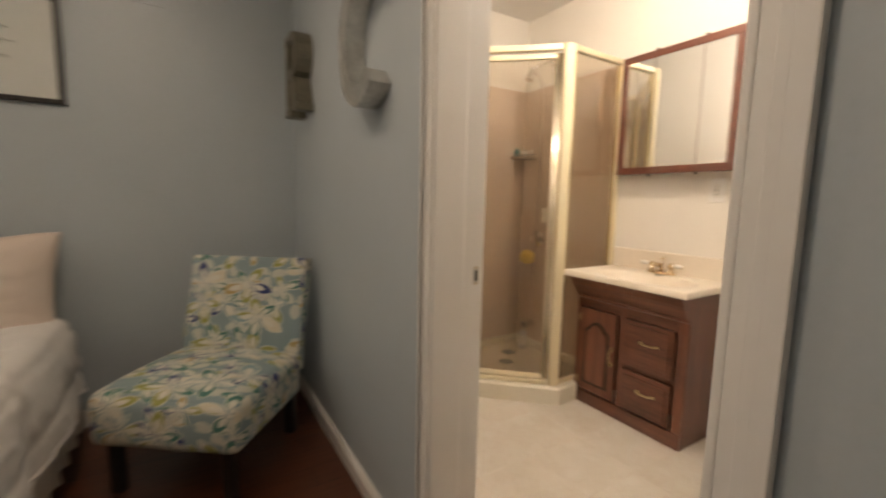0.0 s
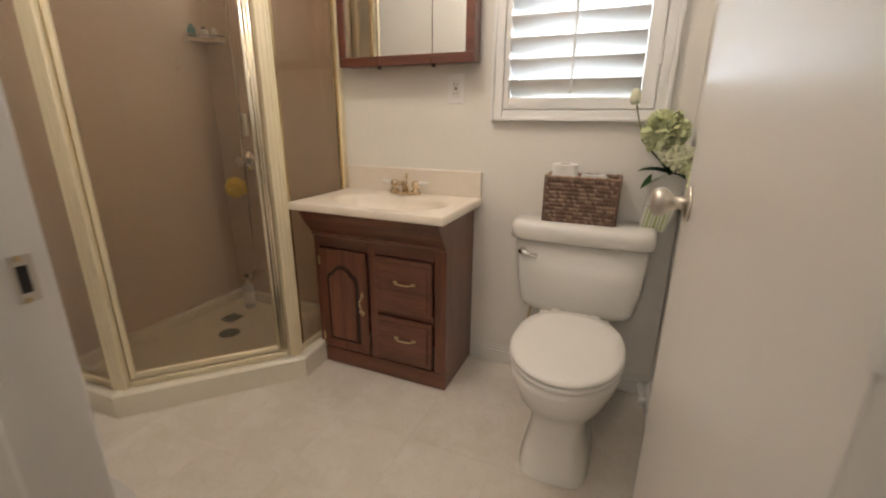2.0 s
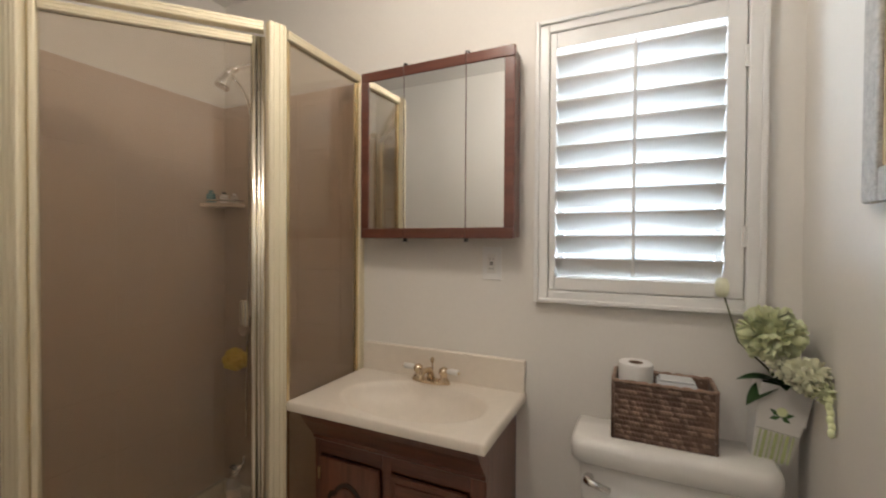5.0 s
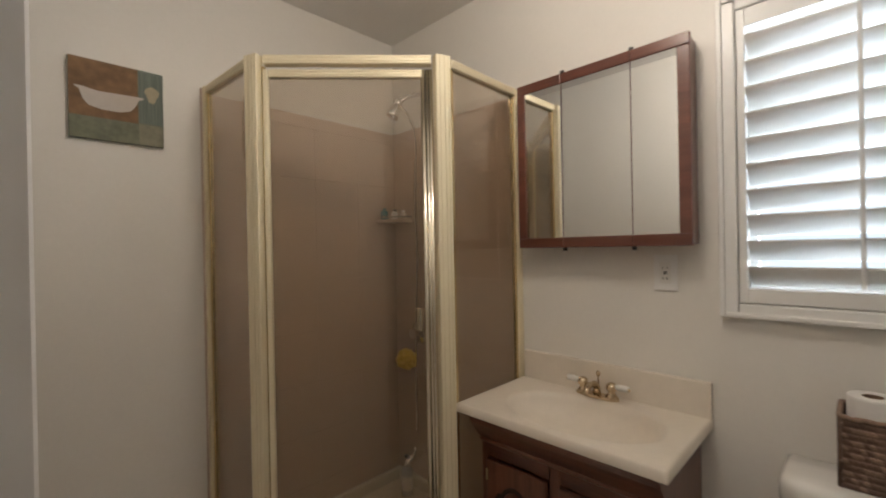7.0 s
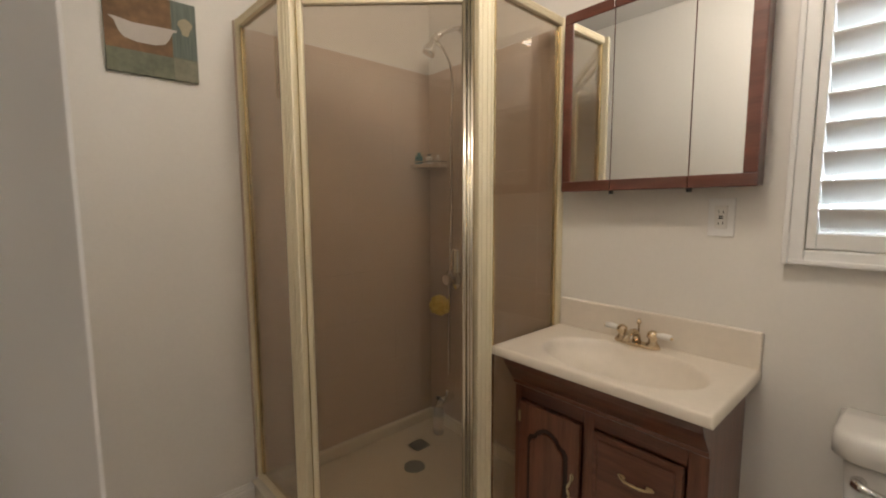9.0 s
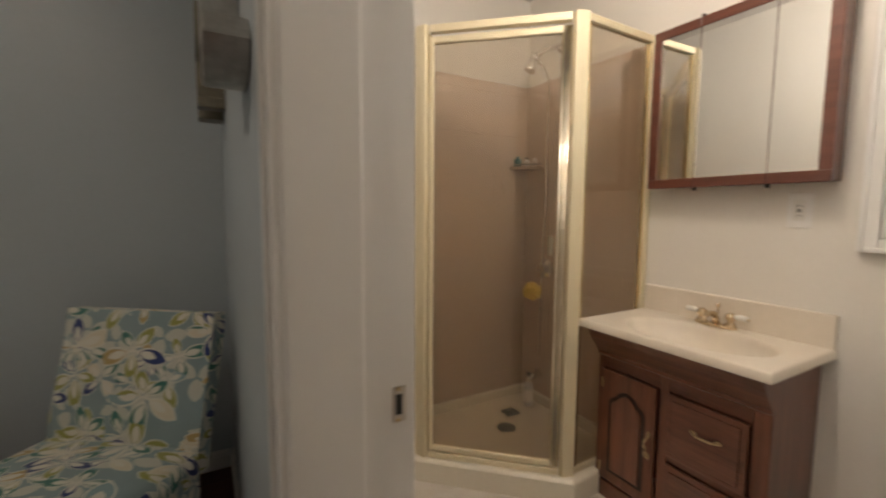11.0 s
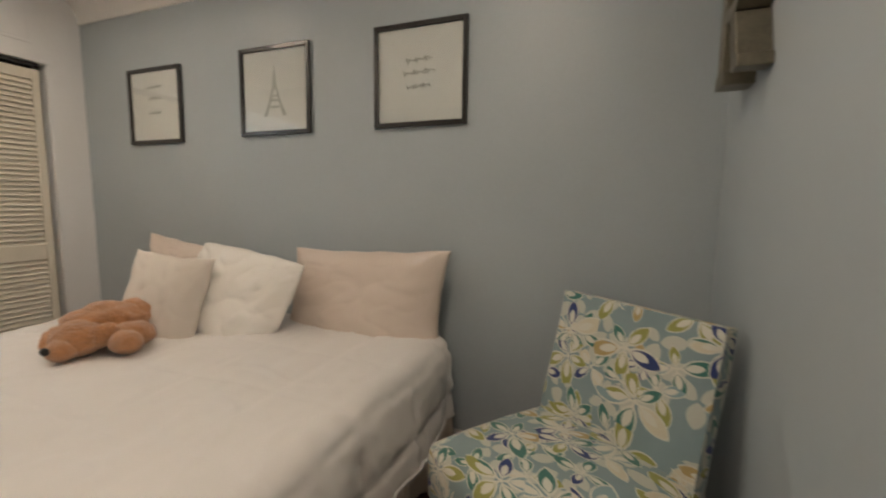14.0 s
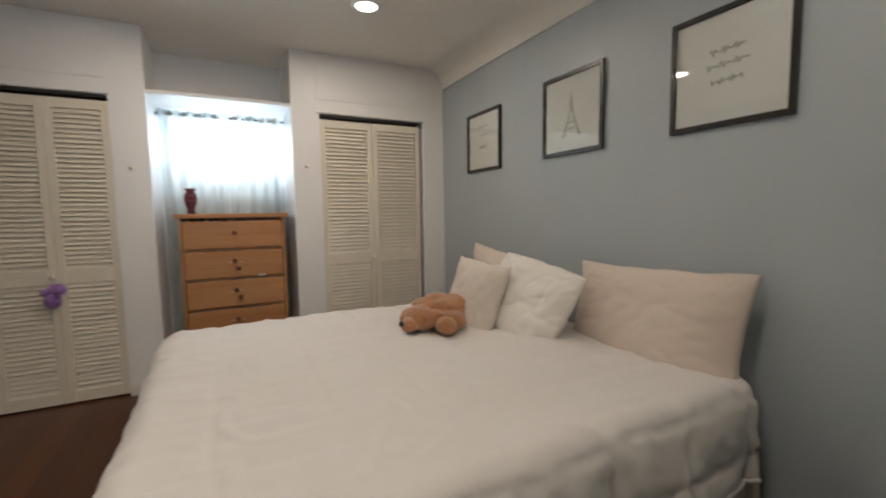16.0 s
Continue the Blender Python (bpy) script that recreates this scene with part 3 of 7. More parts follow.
# door frame
frame_thing = tagged(new("door_frame"), "white glossy door lining and casing round the bathroom doorway", "door frame", "", "structure")
SPOT[frame_thing] = Matrix.Identity(4)
for nm, y0, y1, z0, z1 in (("jamb", DY1, DY1 + 0.011, 0, DZ), ("jamb", DY0 - 0.011, DY0, 0, DZ), ("head", DY0 - 0.011, DY1 + 0.011, DZ, DZ + 0.011)):
    part(nm, box(XP0 - 0.004, XP1 + 0.001, y0, y1, z0, z1, 0.002), TRIM, frame_thing)
for nm, y0, y1, z0, z1 in (("stop", DY1 - 0.024, DY1 - 0.0005, 0, DZ - 0.025), ("stop", DY0 + 0.0005, DY0 + 0.014, 0, DZ - 0.025), ("stop", DY0 + 0.0005, DY1 - 0.0005, DZ - 0.024, DZ - 0.0005)):
    part(nm, box(XP0 - 0.003, 2.190, y0, y1, z0, z1, 0.004, seg=2), TRIM, frame_thing)


def casing(nm, y0, y1, z0, z1, out, room):
    """Flat board with a raised back band; out is the side (+1 or -1 in y, 0 for the head) of the band."""
    x = XP0 if room < 0 else XP1
    lo, hi = sorted((x + room * 0.0015, x + room * 0.014))
    bm = box(lo, hi, y0, y1, z0, z1, 0.003, seg=2)
    lo, hi = sorted((x + room * 0.0145, x + room * 0.020))
    if out > 0:
        box(lo, hi, y1 - 0.026, y1, z0, z1, 0.003, bm=bm, seg=2)
        box(lo, hi, y0 + 0.020, y0 + 0.036, z0, z1, 0.002, bm=bm, seg=2)
    elif out < 0:
        box(lo, hi, y0, y0 + 0.026, z0, z1, 0.003, bm=bm, seg=2)
        box(lo, hi, y1 - 0.036, y1 - 0.020, z0, z1, 0.002, bm=bm, seg=2)
    else:
        box(lo, hi, y0, y1, z1 - 0.026, z1, 0.003, bm=bm, seg=2)
    part(nm, bm, TRIM, frame_thing)


casing("casing", DY0 - 0.062, DY0 - 0.004, 0, DZ + 0.006, -1, -1)
casing("casing", DY1 - 0.018, DY1 + 0.029, 0, DZ + 0.006, 1, -1)
casing("casing", DY0 - 0.062, DY1 + 0.029, DZ + 0.007, DZ + 0.098, 0, -1)
bm = prism([(-0.009, -0.026), (0.010, -0.026), (0.010, 0.026), (-0.009, 0.026)], Matrix(((1, 0, 0, 2.247), (0, 0, -1, DY1 - 0.0003), (0, 1, 0, 0.922), (0, 0, 0, 1))), 0.0018, bevel=0.0)
strike = part("strike_plate", bm, NICKEL, frame_thing, "satin nickel strike plate")
part("latch_hole", box(2.241, 2.251, DY1 - 0.0030, DY1 - 0.0023, 0.907, 0.937), BLACK, frame_thing)
bm = lathe([(0.0, 0.0022), (0.003, 0.002), (0.0036, 0.0)], Matrix.Translation((2.245, DY1 - 0.0024, 0.945)) @ pose(0, 0, 0, 90), 10)
lathe([(0.0, 0.0022), (0.003, 0.002), (0.0036, 0.0)], Matrix.Translation((2.245, DY1 - 0.0024, 0.899)) @ pose(0, 0, 0, 90), 10, bm)
part("screw", bm, BRASS, frame_thing)
setting("threshold", box(XP1 - 0.022, XP1 + 0.018, DY0, DY1, -0.002, 0.006, 0.002), BRASS, "thin brass threshold strip in the doorway", "threshold")

# outside, seen only as glare
setting("ground", box(-60, 60, -60, 60, -0.45, -0.35), GROUNDM, "pale concrete yard round the house", "ground")
setting("wall_neighbour_west", box(-6.3, -6.0, -4, 10, -0.35, 2.05), STUCCO, "pale stucco garden wall beyond the bedroom window")
setting("wall_neighbour_east", box(7.5, 7.8, -4, 10, -0.35, 0.60), STUCCO, "pale stucco garden wall beyond the bathroom window")

GLARE = emitter("hazy_bright_sky", (0.88, 0.94, 1.0), 3.2)
for nm, x0, x1 in (("backdrop_east", 12.0, 12.05), ("backdrop_west", -12.05, -12.0)):
    setting(nm, box(x0, x1, -9, 15, -0.35, 8.0), GLARE, "plain bright hazy sky beyond the windows", "backdrop")

# nook window
w1 = tagged(new("window_1"), "small white-framed bedroom window behind the sheer curtain", "window", "", "structure")
SPOT[w1] = Matrix.Identity(4)
bm = box(-2.115, -2.075, NY0, NY0 + 0.035, NZ0, NZ1, 0.003)
box(-2.115, -2.075, NY1 - 0.035, NY1, NZ0, NZ1, 0.003, bm=bm)
box(-2.115, -2.075, NY0 + 0.036, NY1 - 0.036, NZ0, NZ0 + 0.035, 0.003, bm=bm)
box(-2.115, -2.075, NY0 + 0.036, NY1 - 0.036, NZ1 - 0.035, NZ1, 0.003, bm=bm)
part("window_frame", bm, SHUTTER, w1)
part("sash_bar", box(-2.112, -2.080, (NY0 + NY1) / 2 - 0.012, (NY0 + NY1) / 2 + 0.012, NZ0 + 0.036, NZ1 - 0.036, 0.002), SHUTTER, w1)
for a, b in ((NY0 + 0.036, (NY0 + NY1) / 2 - 0.013), ((NY0 + NY1) / 2 + 0.013, NY1 - 0.036)):
    pane = part("pane", box(-2.097, -2.094, a, b, NZ0 + 0.036, NZ1 - 0.036), CLEAR, w1)
    pane.visible_shadow = False
part("lower_panel", box(-2.074, -2.066, NY0 + 0.037, NY1 - 0.037, NZ0 + 0.052, 1.545, 0.002), CURTAINP, w1, "beige panel over the lower half of the window")
part("window_sill", box(-2.05, -2.000, NY0 - 0.03, NY1 + 0.012, NZ0 - 0.03, NZ0 - 0.008, 0.003), SHUTTER, w1)

# bathroom window with plantation shutter
w2 = tagged(new("window_2"), "white bathroom window with an outer frame", "window", "", "structure")
SPOT[w2] = Matrix.Identity(4)
FY0, FY1, FZ0, FZ1 = 2.215, 2.848, 1.083, 2.012
bm = box(XE - 0.020, XE - 0.0005, FY0, FY0 + 0.045, FZ0, FZ1, 0.004, seg=2)
box(XE - 0.020, XE - 0.0005, FY1 - 0.045, FY1, FZ0, FZ1, 0.004, bm=bm, seg=2)
box(XE - 0.020, XE - 0.0005, FY0 + 0.0455, FY1 - 0.0455, FZ0, FZ0 + 0.040, 0.004, bm=bm, seg=2)
box(XE - 0.020, XE - 0.0005, FY0 + 0.0455, FY1 - 0.0455, FZ1 - 0.040, FZ1, 0.004, bm=bm, seg=2)
for a, b, c, d in ((FY0, FY0 + 0.014, FZ0, FZ1), (FY1 - 0.014, FY1, FZ0, FZ1), (FY0 + 0.0145, FY1 - 0.0145, FZ0, FZ0 + 0.014), (FY0 + 0.0145, FY1 - 0.0145, FZ1 - 0.014, FZ1)):
    box(XE - 0.030, XE - 0.0205, a, b, c, d, 0.003, bm=bm, seg=2)
part("window_frame", bm, SHUTTER, w2)
bm = box(XE + 0.075, XE + 0.105, WY0, WY0 + 0.03, WZ0, WZ1)
box(XE + 0.075, XE + 0.105, WY1 - 0.03, WY1, WZ0, WZ1, bm=bm)
box(XE + 0.075, XE + 0.105, WY0 + 0.031, WY1 - 0.031, WZ0, WZ0 + 0.03, bm=bm)
box(XE + 0.075, XE + 0.105, WY0 + 0.031, WY1 - 0.031, WZ1 - 0.03, WZ1, bm=bm)
box(XE + 0.080, XE + 0.100, WY0 + 0.031, WY1 - 0.031, 1.545, 1.570, bm=bm)
part("sash", bm, SHUTTER, w2)
pane = part("pane", box(XE + 0.089, XE + 0.092, WY0 + 0.031, WY1 - 0.031, WZ0 + 0.031, WZ1 - 0.031), CLEAR, w2)
pane.visible_shadow = False

sh = thing("window_shutter", (XE - 0.01, 2.534, FZ0 + 0.04), "white louvred plantation shutter, slats half open, in the bathroom window", "shutter")
SY0, SY1, SZ0, SZ1 = FY0 + 0.048, FY1 - 0.048, FZ0 + 0.043, FZ1 - 0.043
IY0, IY1, IZ0, IZ1 = 2.310, 2.780, 1.167, 1.917
bm = box(XE - 0.016, XE + 0.012, SY0, IY0, SZ0, SZ1, 0.002)
box(XE - 0.016, XE + 0.012, IY1, SY1, SZ0, SZ1, 0.002, bm=bm)
box(XE - 0.016, XE + 0.012, IY0 + 0.0005, IY1 - 0.0005, SZ0, IZ0, 0.002, bm=bm)
box(XE - 0.016, XE + 0.012, IY0 + 0.0005, IY1 - 0.0005, IZ1, SZ1, 0.002, bm=bm)
part("frame", bm, SHUTTER, sh)
own = bmesh.new()
sec = [(0.0445 * math.cos(a), 0.0055 * math.sin(a)) for a in [i * math.pi / 6 for i in range(12)]]
ends = [[own.verts.new((x, y, z)) for x, z in sec] for y in (-(IY1 - IY0) / 2 + 0.002, (IY1 - IY0) / 2 - 0.002)]
for i in range(12):
    own.faces.new((ends[0][i], ends[0][(i + 1) % 12], ends[1][(i + 1) % 12], ends[1][i]))
own.faces.new(ends[0])
own.faces.new(ends[1])
bmesh.ops.recalc_face_normals(own, faces=own.faces)
slat_mesh = bpy.data.meshes.new("slat")
own.to_mesh(slat_mesh)
own.free()
slat_mesh.materials.append(SHUTTER)
for f in slat_mesh.polygons:
    f.use_smooth = len(f.vertices) == 4
nsl = 10
pitch = 0.0728
for i in range(nsl):
    z = 1.202 + pitch * i
    shared("slat", slat_mesh, sh, SPOT[sh].inverted() @ Matrix.Translation((XE + 0.001, 2.545, z)) @ pose(0, 0, 0, 0, 42))
bm = box(XE - 0.046, XE - 0.036, 2.5395, 2.5495, IZ0 + 0.01, IZ1 - 0.02, 0.002)
for i in range(nsl):
    z = 1.202 + pitch * i
    tube([(XE - 0.037, 2.5445, z + 0.030), (XE - 0.031, 2.5445, z + 0.028)], 0.001, 6, bm)
part("tilt_rod", bm, SHUTTER, sh)
for z in (1.30, 1.80):
    part("hinge", box(XE - 0.022, XE - 0.0165, SY0 - 0.004, SY0 + 0.006, z - 0.03, z + 0.03, 0.001), SHUTTER, sh)

# recessed lamps
for cx, cy in CANS:
    th = thing("recessed_ceiling_lamp", (cx, cy, ZC), "round white recessed ceiling lamp, lit, in the bedroom ceiling", "ceiling lamp", "recessed ceiling lamps")
    M = Matrix.Translation((cx, cy, ZC - 0.006))
    part("trim_ring", lathe([(0.062, 0.0055), (0.062, 0.0), (0.082, 0.002), (0.086, 0.0055)], M, 32), CLOSET_WALL, th, smooth=True)
    part("diffuser", lathe([(0.0, 0.002), (0.061, 0.002), (0.061, 0.005), (0.0, 0.005)], M, 32), CANGLOW, th)


# ---- the bathroom door ----
door = thing("door_1", (XP1, DY0, 0.0), "plain white glossy flush door standing open against the wall", "door")
part("slab", box(XP1 + 0.008, 3.028, 2.170, 2.205, 0.012, DZ - 0.006, 0.002), DOORP, door)


def knob(y, side):
    M = Matrix.Translation((2.966, y, 0.934)) @ pose(0, 0, 0, -90 * side)
    p = part("door_knob", lathe([(0.0, 0.0), (0.034, 0.0), (0.034, 0.004), (0.028, 0.008), (0.014, 0.011), (0.011, 0.020), (0.012, 0.028), (0.020, 0.034), (0.0275, 0.044), (0.0285, 0.054), (0.024, 0.063), (0.014, 0.068), (0.0, 0.069)], M, 32), NICKEL, door, "round satin nickel knob", smooth=True)


knob(2.2053, 1)
for z in (0.25, 1.02, 1.80):
    part("hinge", tube([(XP1 + 0.006, 2.207, z - 0.045), (XP1 + 0.006, 2.207, z + 0.045)], 0.0045, 10), TRIM, door)
part("latch_plate", box(3.0283, 3.0305, 2.176, 2.199, 0.886, 0.942), NICKEL, door)

# ---- framed mirror on the south wall ----
mr = thing("wall_mirror", (3.16, YS, 1.365), "wall mirror in an embossed silver frame with a gold liner", "mirror")
MX0, MX1, MZ0, MZ1 = 2.965, 3.368, 1.355, 1.89
for a, b, c, d in ((MX0, MX0 + 0.06, MZ0, MZ1), (MX1 - 0.06, MX1, MZ0, MZ1), (MX0 + 0.0605, MX1 - 0.0605, MZ0, MZ0 + 0.06), (MX0 + 0.0605, MX1 - 0.0605, MZ1 - 0.06, MZ1)):
    part("frame", box(a, b, YS + 0.001, YS + 0.022, c, d, 0.005, seg=2), SILVERFRAME, mr)
for a, b, c, d in ((MX0 + 0.061, MX0 + 0.079, MZ0 + 0.061, MZ1 - 0.061), (MX1 - 0.079, MX1 - 0.061, MZ0 + 0.061, MZ1 - 0.061), (MX0 + 0.0795, MX1 - 0.0795, MZ0 + 0.061, MZ0 + 0.079), (MX0 + 0.0795, MX1 - 0.0795, MZ1 - 0.079, MZ1 - 0.061)):
    part("liner", box(a, b, YS + 0.001, YS + 0.016, c, d, 0.003, seg=2), GOLDFRAME, mr)
part("mirror_glass", box(MX0 + 0.080, MX1 - 0.080, YS + 0.001, YS + 0.007, MZ0 + 0.080, MZ1 - 0.080), MIRROR, mr)

# ---- canvas print beside the shower ----
cv = thing("canvas_print", (2.522, YB, 1.69), "small canvas print of a white bathtub in brown and sage tones", "picture")
CB = surface("umber_gold_print", (0.20, 0.115, 0.055), 0.7, var=0.5, big=12, fine=40, relief=0.2)
CG = surface("sage_print", (0.17, 0.18, 0.125), 0.7, var=0.35, big=25, fine=60, relief=0.2)
CT = surface("teal_stripe_print", (0.15, 0.18, 0.155), 0.7, var=0.3, big=30, stretch=(6, 1, 0.3), relief=0.2)
CO = surface("olive_print", (0.24, 0.235, 0.17), 0.7, var=0.25, big=30, relief=0.2)
CW = surface("tub_white_print", (0.56, 0.51, 0.46), 0.7, var=0.08, relief=0.1)
part("canvas", box(2.390, 2.655, YB - 0.018, YB - 0.001, 1.690, 1.958, 0.002), CG, cv)


def print_piece(name, x0, x1, z0, z1, mat, h):
    part(name, box(x0, x1, YB - 0.0185 - h, YB - 0.0185, z0, z1), mat, cv)


print_piece("background", 2.391, 2.578, 1.765, 1.957, CB, 0.0006)
print_piece("stripe_panel", 2.580, 2.654, 1.768, 1.957, CT, 0.0006)
print_piece("corner_panel", 2.580, 2.654, 1.691, 1.765, CO, 0.0006)
tub = [(-0.094, 0.040), (-0.088, 0.034), (-0.080, 0.030), (-0.070, -0.002), (-0.055, -0.020), (-0.020, -0.028), (0.030, -0.028), (0.060, -0.018), (0.074, 0.002), (0.084, 0.026), (0.096, 0.030), (0.098, 0.036), (0.060, 0.036), (-0.030, 0.032), (-0.075, 0.040)]
part("bathtub_shape", prism(tub, Matrix.Translation((2.497, 0, 1.822)) @ onto_north(YB - 0.0192), 0.0008), CW, cv)
bm = prism([(-0.055, -0.022), (-0.045, -0.040), (-0.036, -0.026)], Matrix.Translation((2.497, 0, 1.822)) @ onto_north(YB - 0.0192), 0.0007)
prism([(0.050, -0.022), (0.058, -0.040), (0.064, -0.018)], Matrix.Translation((2.497, 0, 1.822)) @ onto_north(YB - 0.0192), 0.0007, bm)
part("tub_feet", bm, CB, cv, kind="stuff")
part("shell_shape", prism([(0.02 * math.cos(a) * (1 + 0.3 * math.sin(3 * a)), 0.030 * math.sin(a)) for a in [i * 0.4189 for i in range(15)]], Matrix.Translation((2.620, 0, 1.875)) @ onto_north(YB - 0.0192), 0.0008), surface("shell_print", (0.40, 0.35, 0.24), 0.7, var=0.2), cv)

# ---- shower ----
PL = [(2.775, YB - 0.001), (2.782, 3.965), (3.282, 3.498), (3.405, 3.506), (XE - 0.001, 3.506), (XE - 0.001, YB - 0.001)]
PI = [(2.868, YB - 0.030), (2.880, 3.985), (3.300, 3.585), (3.410, 3.590), (XE - 0.030, 3.590), (XE - 0.030, YB - 0.030)]
own = bmesh.new()


def ring(pts, z):
    return [own.verts.new((x, y, z)) for x, y in pts]


r0, r1, r2, r3 = ring(PL, -0.003), ring(PL, 0.100), ring(PI, 0.100), ring([(x + (0.02 if i < 2 else 0), y + (0.02 if 1 < i < 5 else 0)) for i, (x, y) in enumerate(PI)], 0.045)
for a, b in ((r0, r1), (r1, r2), (r2, r3)):
    for i in range(6):
        own.faces.new((a[i], a[(i + 1) % 6], b[(i + 1) % 6], b[i]))
cen = own.verts.new((3.39, 4.08, 0.034))
for i in range(6):
    own.faces.new((r3[i], r3[(i + 1) % 6], cen))
own.faces.new(r0)
bmesh.ops.recalc_face_normals(own, faces=own.faces)
bmesh.ops.bevel(own, geom=[e for e in own.edges if abs(e.verts[0].co.z - 0.1) < 1e-4 and abs(e.verts[1].co.z - 0.1) < 1e-4], offset=0.014, segments=4, affect="EDGES", profile=0.5)
pan = thing("shower_pan", (3.3, 3.95, 0.0), "cream moulded corner shower pan with a raised curb", "shower pan")
part("basin", own, PAN, pan)
part("drain", lathe([(0.0, 0.003), (0.046, 0.003), (0.050, 0.0)], Matrix.Translation((3.39, 4.08, 0.036)), 24), SLATE, pan, "dark grey round drain")
# thin dark grey-green square on the pan floor beside the drain
square_ob = thing("dark_floor_square", (3.50, 4.185, 0.05), "small square dark grey-green piece on the shower floor", "pad")
part("pad", box(3.462, 3.545, 4.150, 4.228, 0.046, 0.052, 0.002), SLATE, square_ob)

# wall tiles of the shower
sw = tagged(new("shower_wall"), "rose-beige tiled shower surround with faint joints", "tile wall", "", "structure")
SPOT[sw] = Matrix.Identity(4)
bm = box(2.790, XE - 0.004, YB - 0.003, YB - 0.0005, 0.1, 1.930)
box(XE - 0.003, XE - 0.0005, 3.560, YB - 0.004, 0.1, 1.930, bm=bm)
part("backing", bm, GROUT, sw)
part("edge_trim", box(2.782, 2.789, YB - 0.011, YB - 0.0005, 0.1, 1.950, 0.002), SURROUND, sw)

# gold framed enclosure
P = [(2.803, YB - 0.001), (2.828, 3.978), (3.290, 3.554), (XE - 0.001, 3.568)]
ZB, ZT = 0.101, 1.950
en = thing("shower_enclosure", (3.1, 3.9, 0.1), "pale gold framed corner shower enclosure with bronze glass", "shower enclosure")


def rail(a, b, z0, z1, w, mat, nm, bevel=0.004, over=0.0, ridge=True, par=None):
    """A bar from plan point a to b, between two heights."""
    A, B = Vector((*a, 0)), Vector((*b, 0))
    L = (B - A).length
    ang = math.degrees(math.atan2(B.y - A.y, B.x - A.x))
    if ridge:
        bm = prism(grooved(z1 - z0, w, (-0.22, 0.16)), Matrix(((0, 0, 1, 0), (0, 1, 0, 0), (1, 0, 0, (z0 + z1) / 2), (0, 0, 0, 1))), L)
        bmesh.ops.recalc_face_normals(bm, faces=bm.faces)
    else:
        bm = box(over, L - over, -w / 2, w / 2, z0, z1, bevel, seg=2)
    bmesh.ops.transform(bm, matrix=pose(A.x, A.y, 0, 0, 0, ang), verts=bm.verts)
    return part(nm, bm, mat, par or en)


def upright(p, w, d, mat, ang, nm="post", z0=ZB, z1=ZT, shift=(0, 0)):
    bm = prism(grooved(w, d), Matrix.Translation((0, 0, z0)), z1 - z0)
    bmesh.ops.transform(bm, matrix=pose(p[0], p[1], 0, 0, 0, ang) @ Matrix.Translation((*shift, 0)), verts=bm.verts)
    return part(nm, bm, mat, en)


def lerp(a, b, t):
    return (a[0] + (b[0] - a[0]) * t, a[1] + (b[1] - a[1]) * t)


def span(a, b):
    return math.hypot(b[0] - a[0], b[1] - a[1])


upright((P[0][0], P[0][1] - 0.018), 0.030, 0.034, GOLD, 0, "wall_jamb")
upright((P[3][0] - 0.020, P[3][1]), 0.036, 0.030, GOLD, 0, "wall_jamb")
upright(P[1], 0.054, 0.032, GOLD, -68, "corner_post")
upright(P[2], 0.054, 0.032, GOLD, -22, "corner_post")
for a, b in zip(P, P[1:]):
    s = 0.036 / span(a, b)
    q0, q1 = lerp(a, b, s), lerp(a, b, 1 - s)
    rail(q0, q1, ZT - 0.030, ZT, 0.032, GOLD, "header")
    rail(q0, q1, ZB, ZB + 0.026, 0.030, GOLD, "sill")
for a, b in ((P[0], P[1]), (P[2], P[3])):
    s = 0.034 / span(a, b)
    q0, q1 = lerp(a, b, s), lerp(a, b, 1 - s)
    rail(q0, q1, ZB + 0.027, ZT - 0.031, 0.006, BRONZE_GLASS, "pane", 0.0, ridge=False)
    for q, r in ((q0, q1), (q1, q0)):
        rail(q, lerp(q, r, 0.016 / span(q, r)), ZB + 0.027, ZT - 0.031, 0.016, SEAL, "bead", 0.002, ridge=False)
# hinged door between the corner posts
a, b = P[1], P[2]
L = span(a, b)
q0, q1 = lerp(a, b, 0.034 / L), lerp(a, b, 1 - 0.034 / L)
sd = rail(lerp(q0, q1, 0.0), lerp(q0, q1, 0.018 / L), 0.135, 1.903, 0.026, GOLD, "door", ridge=False)
en_door = sd
u = 0.053 / L
rail(lerp(a, b, u), lerp(a, b, 1 - u - 0.01), 1.876, 1.903, 0.024, GOLD, "top_rail", par=sd)
rail(lerp(a, b, u), lerp(a, b, 1 - u - 0.01), 0.135, 0.160, 0.024, GOLD, "bottom_rail", par=sd)
rail(lerp(a, b, u), lerp(a, b, 1 - u - 0.01), 0.161, 1.875, 0.005, BRONZE_GLASS, "pane", 0.0, ridge=False, par=sd)
# bright round-nosed closing strips beside the right-hand post
dirv = Vector((b[0] - a[0], b[1] - a[1], 0)).normalized()
nrm = Vector((dirv.y, -dirv.x, 0))
for off, rad, mat_ in ((0.064, 0.0085, BRIGHT), (0.050, 0.0055, BRIGHT), (0.039, 0.0075, BRIGHT)):
    c0 = Vector((*b, 0)) - dirv * off + nrm * 0.004
    part("closing_strip", tube([(c0.x, c0.y, 0.136), (c0.x, c0.y, 1.903)], rad, 16), mat_, sd, smooth=True)
c0 = Vector((*b, 0)) - dirv * 0.092
part("handle", box(c0.x - 0.006, c0.x + 0.006, c0.y - 0.014, c0.y + 0.014, 1.02, 1.10, 0.003), BRIGHT, sd, "small bright pull")
